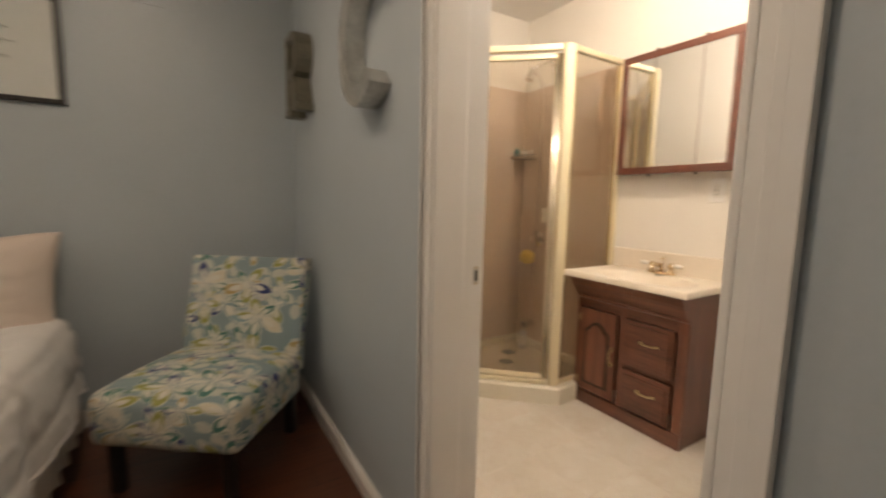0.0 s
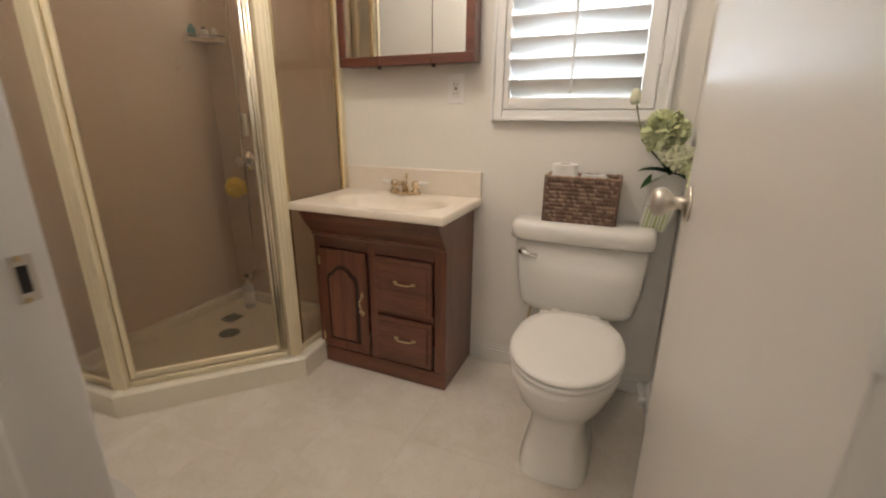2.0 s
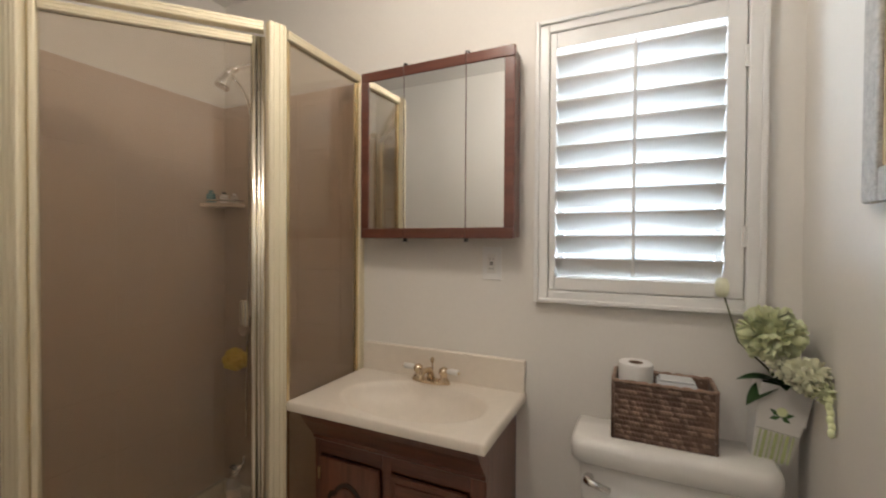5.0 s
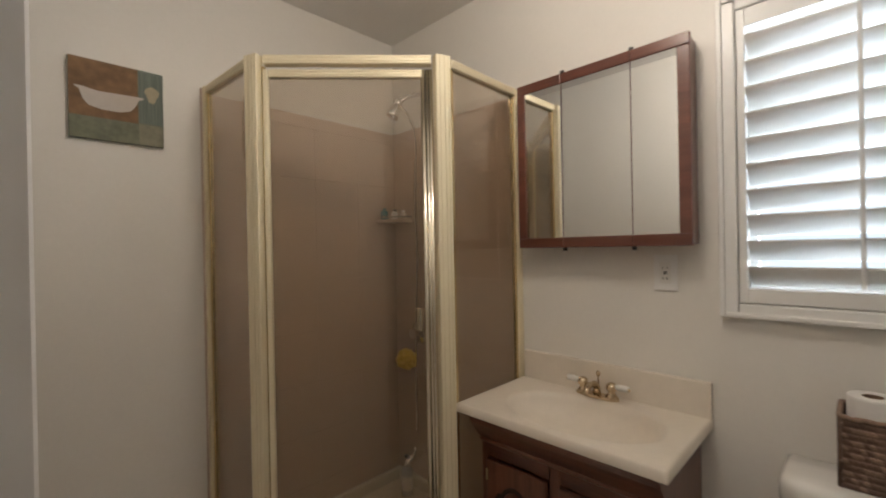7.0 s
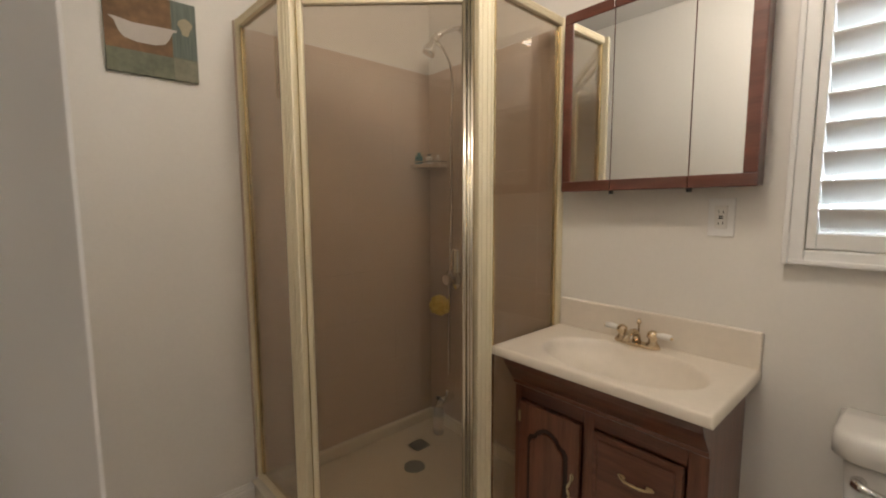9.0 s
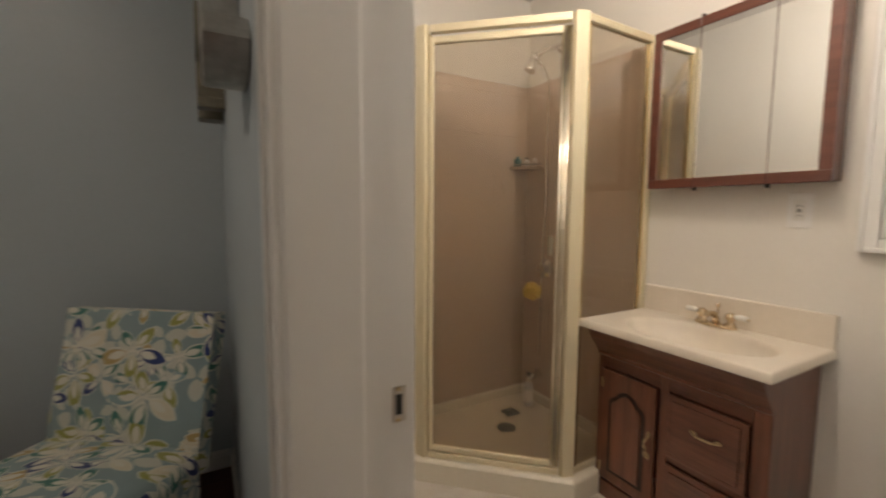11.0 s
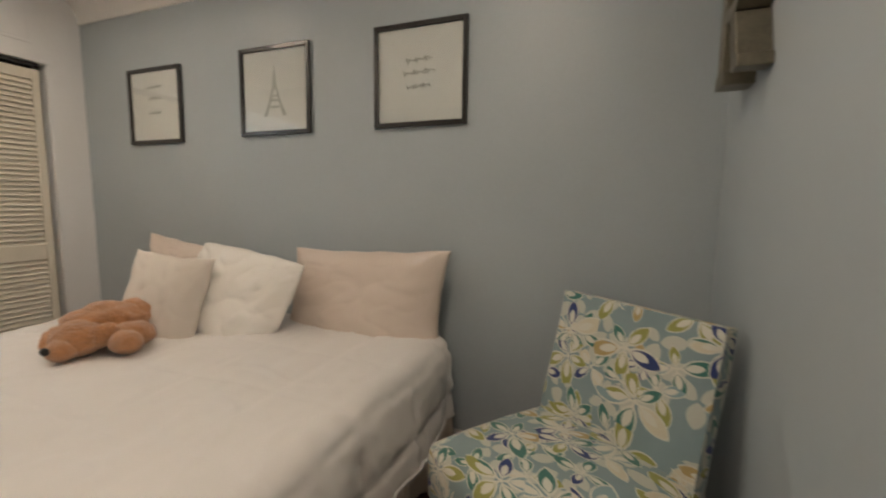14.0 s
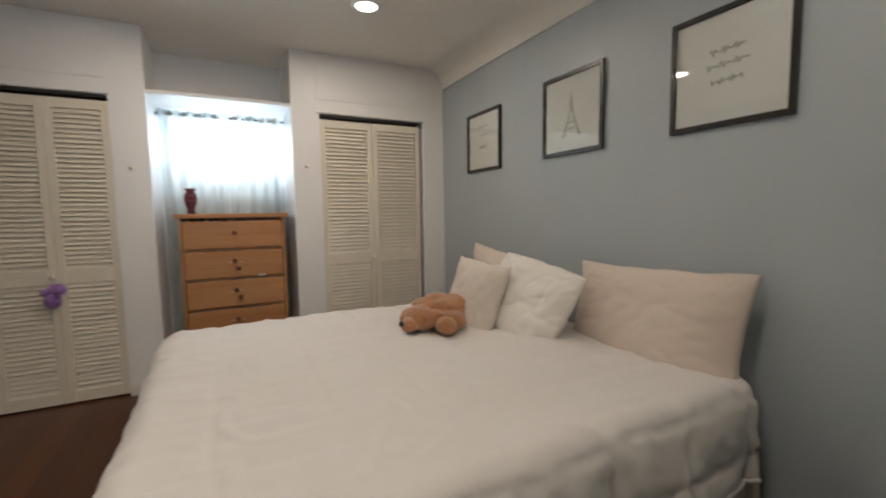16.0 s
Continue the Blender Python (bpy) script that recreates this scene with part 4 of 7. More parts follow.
rail(lerp(a, b, 0.030 / L), lerp(a, b, 0.040 / L), 0.13, 1.914, 0.020, SEAL, "seal", 0.002, ridge=False, par=sd)

# shower fittings on the east wall
hd = thing("hand_shower", (XE, 4.22, 2.0), "chrome hand shower on an arm with a hanging hose", "shower head")
tube_pts = [(XE - 0.002, 4.130, 2.090), (XE - 0.05, 4.145, 2.085), (XE - 0.11, 4.160, 2.055), (XE - 0.145, 4.170, 2.025)]
part("arm", tube(tube_pts, 0.012, 12), CHROME, hd, smooth=True)
part("flange", lathe([(0, 0), (0.028, 0), (0.024, 0.008), (0, 0.010)], Matrix.Translation((XE - 0.002, 4.130, 2.090)) @ pose(0, 0, 0, 0, -90), 20), CHROME, hd, smooth=True)
part("swivel", blob((XE - 0.148, 4.171, 2.020), (0.021, 0.021, 0.026), sub=3), CHROME, hd, smooth=True)
M = look((XE - 0.152, 4.174, 2.012), (XE - 0.19, 4.195, 1.92))
part("spray_head", lathe([(0.0, -0.072), (0.030, -0.070), (0.033, -0.058), (0.024, -0.024), (0.017, 0.012), (0.0, 0.014)], M, 24), CHROME, hd, smooth=True)
hose = [(XE - 0.148, 4.168, 2.010), (XE - 0.10, 4.165, 1.985), (XE - 0.055, 4.168, 1.93)] + [(XE - 0.032 - 0.004 * math.sin(i * 0.7), 4.172 + 0.003 * i * (i < 12) + 0.033 * (i >= 12) + 0.004 * math.sin(i), 1.85 - i * 0.115) for i in range(14)]
part("hose", tube(hose, 0.0065, 8), CHROME, hd, smooth=True)
vl = thing("shower_valve", (XE, 4.205, 0.86), "round chrome shower mixer with a clear knob", "shower valve")
part("escutcheon", lathe([(0, 0), (0.060, 0), (0.056, 0.010), (0.020, 0.018), (0, 0.02)], Matrix.Translation((XE - 0.010, 4.190, 0.865)) @ pose(0, 0, 0, 0, -90), 28), CHROME, vl, smooth=True)
part("knob", lathe([(0.0, 0.016), (0.016, 0.016), (0.016, 0.030), (0.026, 0.036), (0.026, 0.058), (0.0, 0.062)], Matrix.Translation((XE - 0.010, 4.190, 0.865)) @ pose(0, 0, 0, 0, -90), 12), CHROME, vl)
sp = thing("tub_spout", (XE, 4.205, 0.215), "chrome shower spout low on the wall", "spout")
part("spout", tube([(XE - 0.010, 4.205, 0.225), (XE - 0.06, 4.205, 0.225), (XE - 0.095, 4.205, 0.212), (XE - 0.11, 4.205, 0.190)], [0.020, 0.020, 0.018, 0.014], 14), CHROME, sp, smooth=True)
part("lever", tube([(XE - 0.05, 4.205, 0.245), (XE - 0.062, 4.190, 0.275), (XE - 0.075, 4.170, 0.285)], 0.006, 8), CHROME, sp, smooth=True)
sg = thing("bath_sponge", (XE - 0.05, 4.215, 0.73), "round yellow bath sponge hanging on the hose", "sponge")
part("sponge", blob((XE - 0.075, 4.232, 0.728), (0.050, 0.056, 0.050), sub=4, rough=0.25), YELLOW, sg, smooth=True)
cd = thing("corner_caddy", (3.69, 4.34, 1.46), "small corner shelf with bottles in the shower corner", "shelf")
own = prism([(0, 0), (-0.13, 0), (-0.12, -0.05), (-0.05, -0.13), (0, -0.145)], Matrix.Translation((XE - 0.011, YB - 0.011, 1.440)), 0.018, bevel=0.003)
part("shelf", own, SURROUND, cd)
part("rim", tube([(XE - 0.140, YB - 0.016, 1.470), (XE - 0.128, YB - 0.062, 1.470), (XE - 0.062, YB - 0.138, 1.470), (XE - 0.016, YB - 0.154, 1.470)], 0.004, 8), CHROME, cd)
for nm, lab, x, y, r, h, m_, m2 in (("shampoo_bottle", "short dark teal bottle lying in the corner shelf", XE - 0.105, YB - 0.040, 0.020, 0.055, TEALP, TEALP), ("soap_bottle", "small white bottle in the corner shelf", XE - 0.060, YB - 0.070, 0.018, 0.050, TISSUE, BLACK), ("lotion_bottle", "small beige bottle in the corner shelf", XE - 0.040, YB - 0.115, 0.016, 0.045, LINEN, TISSUE)):
    th = thing(nm, (x, y, 1.459), lab, "bottle")
    part("bottle", lathe([(0, 0), (r, 0), (r, h * 0.75), (r * 0.5, h * 0.85), (0, h * 0.85)], Matrix.Translation((x, y, 1.459)), 16), m_, th, smooth=True)
    part("cap", lathe([(0, 0), (r * 0.5, 0), (r * 0.5, h * 0.2), (0, h * 0.2)], Matrix.Translation((x, y, 1.459 + h * 0.86)), 12), m2, th)
hk = thing("wall_hook", (3.60, YB, 1.33), "small beige hook plate stuck on the shower tiles", "hook")
part("plate", box(3.560, 3.588, YB - 0.016, YB - 0.011, 1.300, 1.365, 0.002), SURROUND, hk)
part("peg", tube([(3.574, YB - 0.016, 1.322), (3.574, YB - 0.028, 1.320), (3.574, YB - 0.030, 1.332)], 0.003, 8), SURROUND, hk)
bt = thing("shampoo_bottle", (3.66, 4.19, 0.045), "tall pale shampoo bottle with a pump on the shower floor", "bottle")
M = Matrix.Translation((3.655, 4.215, 0.044))
part("bottle", lathe([(0, 0), (0.026, 0), (0.028, 0.01), (0.028, 0.13), (0.012, 0.15), (0, 0.15)], M, 20), CLEARP, bt, smooth=True)
part("label_band", lathe([(0.0286, 0.03), (0.0290, 0.03), (0.0290, 0.10), (0.0286, 0.10)], M, 20), PAPER, bt)
part("pump", lathe([(0, 0.15), (0.012, 0.15), (0.012, 0.165), (0.004, 0.167), (0.004, 0.19), (0.014, 0.192), (0.014, 0.20), (0, 0.20)], M, 12), BLACK, bt)

# ---- vanity ----
va = thing("vanity_cabinet", (3.6, 3.21, 0.0), "dark cherry bathroom vanity with an arched door and two drawers", "vanity")
VX, VY0, VY1 = 3.440, 2.910, 3.532
part("side_panel", box(VX + 0.020, XE - 0.001, VY0, VY0 + 0.016, 0.0, 0.734, 0.0015), CHERRY, va)
part("side_panel", box(VX + 0.020, XE - 0.001, VY1 - 0.016, VY1, 0.0, 0.734, 0.0015), CHERRY, va)
part("base_board", box(VX - 0.004, VX + 0.018, VY0 - 0.002, VY1, 0.0, 0.075, 0.003), CHERRY_H, va)
for y0, y1, nm in ((VY0 - 0.0015, VY0 + 0.048, "stile"), (3.222, 3.258, "stile"), (VY1 - 0.030, VY1, "stile")):
    part(nm, box(VX, VX + 0.019, y0, y1, 0.0755, 0.605, 0.002), CHERRY, va)
part("rail", box(VX + 0.0005, VX + 0.0185, VY0 + 0.0485, 3.2215, 0.560, 0.605), CHERRY_H, va)
part("rail", box(VX + 0.0005, VX + 0.0185, 3.2585, VY1 - 0.0305, 0.560, 0.605), CHERRY_H, va)
part("rail", box(VX + 0.0005, VX + 0.0185, VY0 + 0.0485, 3.2215, 0.298, 0.322), CHERRY_H, va)
part("back_panel", box(XE - 0.012, XE - 0.002, VY0 + 0.017, VY1 - 0.017, 0.0, 0.60), CHERRY_H, va)
# flared apron under the top
own = bmesh.new()
sec = [(VX + 0.018, 0.606), (VX - 0.004, 0.606), (VX - 0.012, 0.612), (VX - 0.008, 0.622), (VX - 0.030, 0.650), (VX - 0.060, 0.690), (VX - 0.072, 0.715), (VX - 0.074, 0.734), (VX - 0.062, 0.734), (VX - 0.050, 0.690), (VX - 0.018, 0.650), (VX + 0.004, 0.626)]
ends = []
for y in (VY0 - 0.002, VY1):
    ends.append([own.verts.new((x, y, z)) for x, z in sec])
for i in range(len(sec)):
    j = (i + 1) % len(sec)
    own.faces.new((ends[0][i], ends[0][j], ends[1][j], ends[1][i]))
own.faces.new(ends[0])
own.faces.new(ends[1])
bmesh.ops.recalc_face_normals(own, faces=own.faces)
part("apron", own, CHERRY_H, va)
for y in (VY0 - 0.0015, VY1 - 0.0135):
    own = prism([(x, z) for x, z in ((VX + 0.016, 0.607), (VX - 0.008, 0.622), (VX - 0.028, 0.650), (VX - 0.058, 0.690), (VX - 0.070, 0.715), (VX - 0.072, 0.733), (VX + 0.016, 0.733))], Matrix(((1, 0, 0, 0), (0, 0, 1, y), (0, 1, 0, 0), (0, 0, 0, 1))), 0.012)
    bmesh.ops.recalc_face_normals(own, faces=own.faces)
    part("apron_end", own, CHERRY, va)


def raised_front(y0, y1, z0, z1, th, nm, mat):
    """A front with a chamfered rim and a raised field."""
    bm = box(VX - 0.016, VX - 0.001, y0, y1, z0, z1, 0.004, seg=2)
    return part(nm, bm, mat, th)


def pull(c, upright_, th):
    """An ornate brass bow pull."""
    pts = []
    rs = []
    for i in range(15):
        s = i / 14 * 2 - 1
        wob = 0.004 * math.sin(s * 6.3) if upright_ else 0.0
        h = 0.022 * (1 - s ** 4)
        q = (c[0] - h, c[1] + (wob if upright_ else s * 0.045), c[2] + (s * 0.048 if upright_ else wob))
        pts.append(q)
        rs.append(0.0028 + 0.0022 * abs(math.cos(s * 7)) * (1 - abs(s) * 0.4))
    bm = tube(pts, rs, 8)
    for s in (-1, 1):
        q = (c[0] - 0.002, c[1] + (0 if upright_ else s * 0.040), c[2] + (s * 0.042 if upright_ else 0))
        blob(q, (0.003, 0.012 if not upright_ else 0.007, 0.007 if not upright_ else 0.013), bm, sub=2)
    part("pull", bm, BRASS, th, "ornate brass pull", smooth=True)


dr = raised_front(3.262, 3.502, 0.090, 0.556, va, "door", CHERRY)
# arched raised field with a dark groove round it
arch = [(-0.060, -0.175), (0.060, -0.175), (0.060, 0.110), (0.052, 0.128), (0.040, 0.132), (0.030, 0.150), (0.015, 0.163), (0.0, 0.168), (-0.015, 0.163), (-0.030, 0.150), (-0.040, 0.132), (-0.052, 0.128), (-0.060, 0.110)]
DARKCH = surface("dark_cherry_groove", (0.028, 0.009, 0.006), 0.4)
MA = Matrix.Translation((0, 3.382, 0.315)) @ onto_east(VX - 0.0162)
part("groove", prism([(x * 1.34, y * 1.045 + 0.001) for x, y in arch], MA, 0.0012), DARKCH, dr)
part("raised_field", prism([(x * 1.10, y * 0.965) for x, y in arch], Matrix.Translation((-0.0014, 0, 0)) @ MA, 0.006, bevel=0.004), CHERRY, dr)
pull((VX - 0.017, 3.284, 0.330), True, dr)
for z0, z1 in ((0.326, 0.556), (0.090, 0.294)):
    d = raised_front(2.962, 3.2185, z0, z1, va, "drawer", CHERRY_H)
    part("raised_field", box(VX - 0.022, VX - 0.0165, 2.980, 3.2005, z0 + 0.018, z1 - 0.018, 0.004, seg=2), CHERRY_H, d)
    pull((VX - 0.023, 3.080, (z0 + z1) / 2 + 0.020), False, d)
for z in (0.14, 0.50):
    part("hinge", box(VX - 0.020, VX - 0.0165, 3.4930, 3.5010, z - 0.02, z + 0.02, 0.001), BRASS, dr)

# top with its bowl
tp = thing("washbasin", (3.54, 3.21, 0.734), "cream cultured marble sink top with an oval bowl", "sink")
TX0, TX1, TY0, TY1, TZ = 3.325, XE - 0.001, 2.876, 3.552, 0.766
own = bmesh.new()
nx, ny = 56, 80
g = []
for i in range(nx + 1):
    row = []
    for j in range(ny + 1):
        x, y = TX0 + (TX1 - TX0) * i / nx, TY0 + (TY1 - TY0) * j / ny
        r = math.hypot((x - 3.518) / 0.158, (y - 3.195) / 0.252)
        z = TZ
        if r < 1:
            z = TZ - 0.099 * (1 - r * r) / (0.34 + 0.66 * (1 - r * r)) - 0.001
        elif r < 1.10:
            z = TZ - 0.001 * (1.10 - r) / 0.10
        e = min(x - TX0, y - TY0, TY1 - y)
        if e < 0.006:
            z -= 0.004 * (1 - e / 0.006) ** 2
        row.append(own.verts.new((x, y, z)))
    g.append(row)
for i in range(nx):
    for j in range(ny):
        own.faces.new((g[i][j], g[i + 1][j], g[i + 1][j + 1], g[i][j + 1]))
edge = [g[i][0] for i in range(nx + 1)] + [g[nx][j] for j in range(1, ny + 1)] + [g[i][ny] for i in range(nx - 1, -1, -1)] + [g[0][j] for j in range(ny - 1, 0, -1)]
low = [own.verts.new((v.co.x + (0.003 if v.co.x < TX0 + 0.001 else 0), v.co.y, 0.7355)) for v in edge]
for i in range(len(edge)):
    j = (i + 1) % len(edge)
    own.faces.new((edge[i], low[i], low[j], edge[j]))
bmesh.ops.recalc_face_normals(own, faces=own.faces)
part("counter", own, MARBLE, tp, smooth=True)
part("backsplash", box(XE - 0.021, XE - 0.001, TY0 + 0.001, 3.545, TZ - 0.004, 0.876, 0.005, seg=3), MARBLE, tp)
part("drain_ring", lathe([(0.0, 0.0), (0.021, 0.0), (0.023, 0.003), (0.018, 0.005), (0.0, 0.004)], Matrix.Translation((3.520, 3.195, TZ - 0.0985)), 24), CHROME, tp, smooth=True)

fc = thing("faucet", (3.690, 3.215, TZ), "polished nickel centreset faucet with white porcelain lever handles", "faucet")
FX, FY = 3.694, 3.215
own = prism([(0.024 * math.cos(a) * 1.0, 0.078 * math.sin(a)) for a in [i * math.pi / 16 for i in range(32)]], Matrix.Translation((FX, FY, TZ + 0.0005)), 0.012, bevel=0.004)
part("base_plate", own, CHAMPAGNE, fc, smooth=False)
part("spout", tube([(FX, FY, TZ + 0.012), (FX - 0.002, FY, TZ + 0.034), (FX - 0.018, FY, TZ + 0.052), (FX - 0.048, FY, TZ + 0.056), (FX - 0.078, FY, TZ + 0.046), (FX - 0.090, FY, TZ + 0.034)], [0.015, 0.013, 0.011, 0.010, 0.009, 0.009], 14), CHAMPAGNE, fc, smooth=True)
part("lift_rod", lathe([(0.0, 0.0), (0.003, 0.0), (0.003, 0.030), (0.007, 0.036), (0.008, 0.042), (0.004, 0.050), (0.0, 0.052)], Matrix.Translation((FX + 0.012, FY, TZ + 0.040)), 12), CHAMPAGNE, fc, smooth=True)
for s in (-1, 1):
    part("post", lathe([(0.019, 0.0), (0.021, 0.004), (0.014, 0.014), (0.012, 0.022), (0.019, 0.030), (0.017, 0.044), (0.008, 0.052), (0.0, 0.054)], Matrix.Translation((FX, FY + s * 0.052, TZ + 0.010)), 18), CHAMPAGNE, fc, smooth=True)
    part("lever", tube([(FX, FY + s * 0.062, TZ + 0.048), (FX - 0.001, FY + s * 0.085, TZ + 0.051), (FX - 0.002, FY + s * 0.110, TZ + 0.051)], [0.008, 0.0105, 0.0095], 12), PORCELAIN, fc, "white porcelain lever", smooth=True)
    part("tip", blob((FX - 0.0045, FY + s * 0.112, TZ + 0.049), (0.005, 0.005, 0.005), sub=2), BRASS, fc, smooth=True)

# ---- mirror cabinet ----
mc = thing("mirror_cabinet", (3.70, 3.20, 1.300), "three-door mirror cabinet in a red-brown wooden frame", "cabinet")
MCX, C0, C1, D0, D1 = 3.684, 2.899, 3.508, 1.294, 1.926
part("body", box(MCX, XE - 0.001, C0 + 0.006, C1 - 0.006, D0 + 0.004, D1 - 0.004, 0.002), FRAMEWOOD, mc)
cuts = [C0, 3.072, 3.318, C1]
for k in range(3):
    y0, y1 = cuts[k] + 0.001, cuts[k + 1] - 0.001
    l = 0.034 if k == 0 else 0.0
    r = 0.034 if k == 2 else 0.0
    d = part("door", box(MCX - 0.012, MCX - 0.0005, y0, y1, D0, D1, 0.001), FRAMEWOOD, mc)
    part("rail", box(MCX - 0.021, MCX - 0.0125, y0, y1, D0, D0 + 0.036, 0.0025, seg=2), FRAMEWOOD, d)
    part("rail", box(MCX - 0.021, MCX - 0.0125, y0, y1, D1 - 0.036, D1, 0.0025, seg=2), FRAMEWOOD, d)
    if l:
        part("stile", box(MCX - 0.021, MCX - 0.0125, y0, y0 + l, D0 + 0.0365, D1 - 0.0365, 0.0025, seg=2), FRAMEWOOD, d)
    if r:
        part("stile", box(MCX - 0.021, MCX - 0.0125, y1 - r, y1, D0 + 0.0365, D1 - 0.0365, 0.0025, seg=2), FRAMEWOOD, d)
    part("mirror_glass", box(MCX - 0.0165, MCX - 0.0125, y0 + l + 0.001, y1 - r - 0.0005, D0 + 0.037, D1 - 0.037), MIRROR, d)
for y in (3.072, 3.318):
    for z in (D0 - 0.006, D1 + 0.006):
        part("pivot", lathe([(0, -0.006), (0.008, -0.006), (0.008, 0.006), (0, 0.006)], Matrix.Translation((MCX - 0.006, y, z)), 12), BLACK, mc)

# ---- power outlet ----
ou = thing("power_outlet", (XE, 2.993, 1.156), "white wall outlet with two sockets under the mirror cabinet", "outlet")
part("plate", box(XE - 0.006, XE - 0.0005, 2.967, 3.038, 1.148, 1.264, 0.002, seg=2), SHUTTER, ou)
part("socket_block", box(XE - 0.009, XE - 0.0062, 2.986, 3.019, 1.172, 1.240, 0.001), PLASTIC, ou)
bm = None
for z in (1.188, 1.222):
    for dy in (-0.006, 0.006):
        bm = box(XE - 0.0098, XE - 0.0092, 3.0025 + dy - 0.001, 3.0025 + dy + 0.001, z - 0.004, z + 0.004, bm=bm)
for z in (1.203, 1.209):
    box(XE - 0.0105, XE - 0.0092, 2.997, 3.008, z - 0.002, z + 0.002, bm=bm)
part("slots", bm, BLACK, ou)

# ---- toilet ----
to = thing("toilet", (3.45, 2.445, 0.0), "white porcelain toilet with the lid closed", "toilet")


def loft(sections, n=28):
    """Rounded rectangles (x0, x1, y0, y1, z, corner exponent) joined one above the other."""
    own = bmesh.new()
    rings = []
    for x0, x1, y0, y1, z, ex in sections:
        cx, cy, a, b = (x0 + x1) / 2, (y0 + y1) / 2, (x1 - x0) / 2, (y1 - y0) / 2
        ringv = []
        for i in range(n):
            t = 2 * math.pi * i / n
            c, s = math.cos(t), math.sin(t)
            ringv.append(own.verts.new((cx + a * math.copysign(abs(c) ** (2 / ex), c), cy + b * math.copysign(abs(s) ** (2 / ex), s), z)))
        rings.append(ringv)
    for p_, q_ in zip(rings, rings[1:]):
        for i in range(n):
            own.faces.new((p_[i], p_[(i + 1) % n], q_[(i + 1) % n], q_[i]))
    own.faces.new(rings[0])
    own.faces.new(rings[-1])
    bmesh.ops.recalc_face_normals(own, faces=own.faces)
    return own


part("tank", loft([(3.625, 3.735, 2.290, 2.605, 0.355, 5), (3.606, 3.742, 2.246, 2.648, 0.372, 5), (3.598, 3.743, 2.234, 2.660, 0.40, 6), (3.590, 3.744, 2.220, 2.674, 0.50, 7), (3.580, 3.745, 2.210, 2.682, 0.655, 8)], 56), PORCELAIN, to, smooth=True)


def loft_pts(rings_, smooth_caps=True):
    own = bmesh.new()
    rings = [[own.verts.new(q) for q in r] for r in rings_]
    n = len(rings[0])
    for p_, q_ in zip(rings, rings[1:]):
        for i in range(n):
            own.faces.new((p_[i], p_[(i + 1) % n], q_[(i + 1) % n], q_[i]))
    own.faces.new(rings[0])
    own.faces.new(rings[-1])
    bmesh.ops.recalc_face_normals(own, faces=own.faces)
    return own


def lid_ring(inset, z):
    x0, x1, y0, y1 = 3.558 + inset, 3.751 - inset, 2.197 + inset, 2.704 - inset
    front = []
    for i in range(9):
        t = math.pi / 2 * i / 8
        front.append((x0 + 0.055 * (1 - math.sin(t)), y1 - 0.050 * (1 - math.cos(t)), z))
    back = [(x, y0 + y1 - y, z) for x, y, z in reversed(front)]
    return [(x1, y0, z), (x1, y1, z), (x0 + 0.10, y1, z)] + front + [(x0 - 0.004, (y0 + y1) / 2, z)] + back + [(x0 + 0.10, y0, z)]


lid_bm = loft_pts([lid_ring(0.008, 0.656), lid_ring(0.0, 0.662), lid_ring(0.0, 0.702), lid_ring(0.004, 0.716), lid_ring(0.014, 0.7255)])
part("tank_lid", lid_bm, PORCELAIN, to, smooth=True)
part("flush_lever", tube([(3.578, 2.650, 0.612), (3.560, 2.650, 0.612), (3.552, 2.640, 0.611), (3.548, 2.590, 0.602)], [0.015, 0.014, 0.010, 0.0095], 12), CHROME, to, "chrome flush lever", smooth=True)


def egg(cx, cy, a_front, a_back, b, z, n=48, fx=2.0):
    pts = []
    for i in range(n):
        t = 2 * math.pi * i / n
        c, s = math.cos(t), math.sin(t)
        a = a_back if c > 0 else a_front
        ex = 2.6 if c > 0 else fx
        pts.append((cx + a * math.copysign(abs(c) ** (2 / ex), c), cy + b * math.copysign(abs(s) ** (2 / ex), s), z))
    return pts


TY = 2.430
part("bowl", loft_pts([egg(3.345, TY, 0.212, 0.20, 0.112, -0.003, fx=4.0), egg(3.345, TY, 0.214, 0.20, 0.114, 0.004, fx=4.0), egg(3.350, TY, 0.190, 0.19, 0.101, 0.06, fx=4.0), egg(3.345, TY, 0.165, 0.19, 0.088, 0.14, fx=3.6), egg(3.330, TY, 0.165, 0.20, 0.095, 0.20, fx=3.0), egg(3.310, TY, 0.205, 0.23, 0.135, 0.258, fx=2.3), egg(3.295, TY, 0.228, 0.26, 0.162, 0.318), egg(3.290, TY, 0.236, 0.27, 0.172, 0.358), egg(3.290, TY, 0.235, 0.27, 0.171, 0.374), egg(3.290, TY, 0.226, 0.26, 0.165, 0.378)]), PORCELAIN, to, smooth=True)
part("bowl_shelf", loft([(3.46, 3.72, 2.325, 2.560, 0.20, 4), (3.46, 3.735, 2.310, 2.575, 0.345, 5), (3.47, 3.735, 2.315, 2.570, 0.364, 5)], 32), PORCELAIN, to, smooth=True)
part("seat", loft_pts([egg(3.285, TY, 0.226, 0.235, 0.168, 0.379), egg(3.285, TY, 0.231, 0.240, 0.174, 0.383), egg(3.285, TY, 0.231, 0.240, 0.174, 0.391), egg(3.285, TY, 0.226, 0.236, 0.169, 0.395)]), PLASTIC, to, smooth=True)
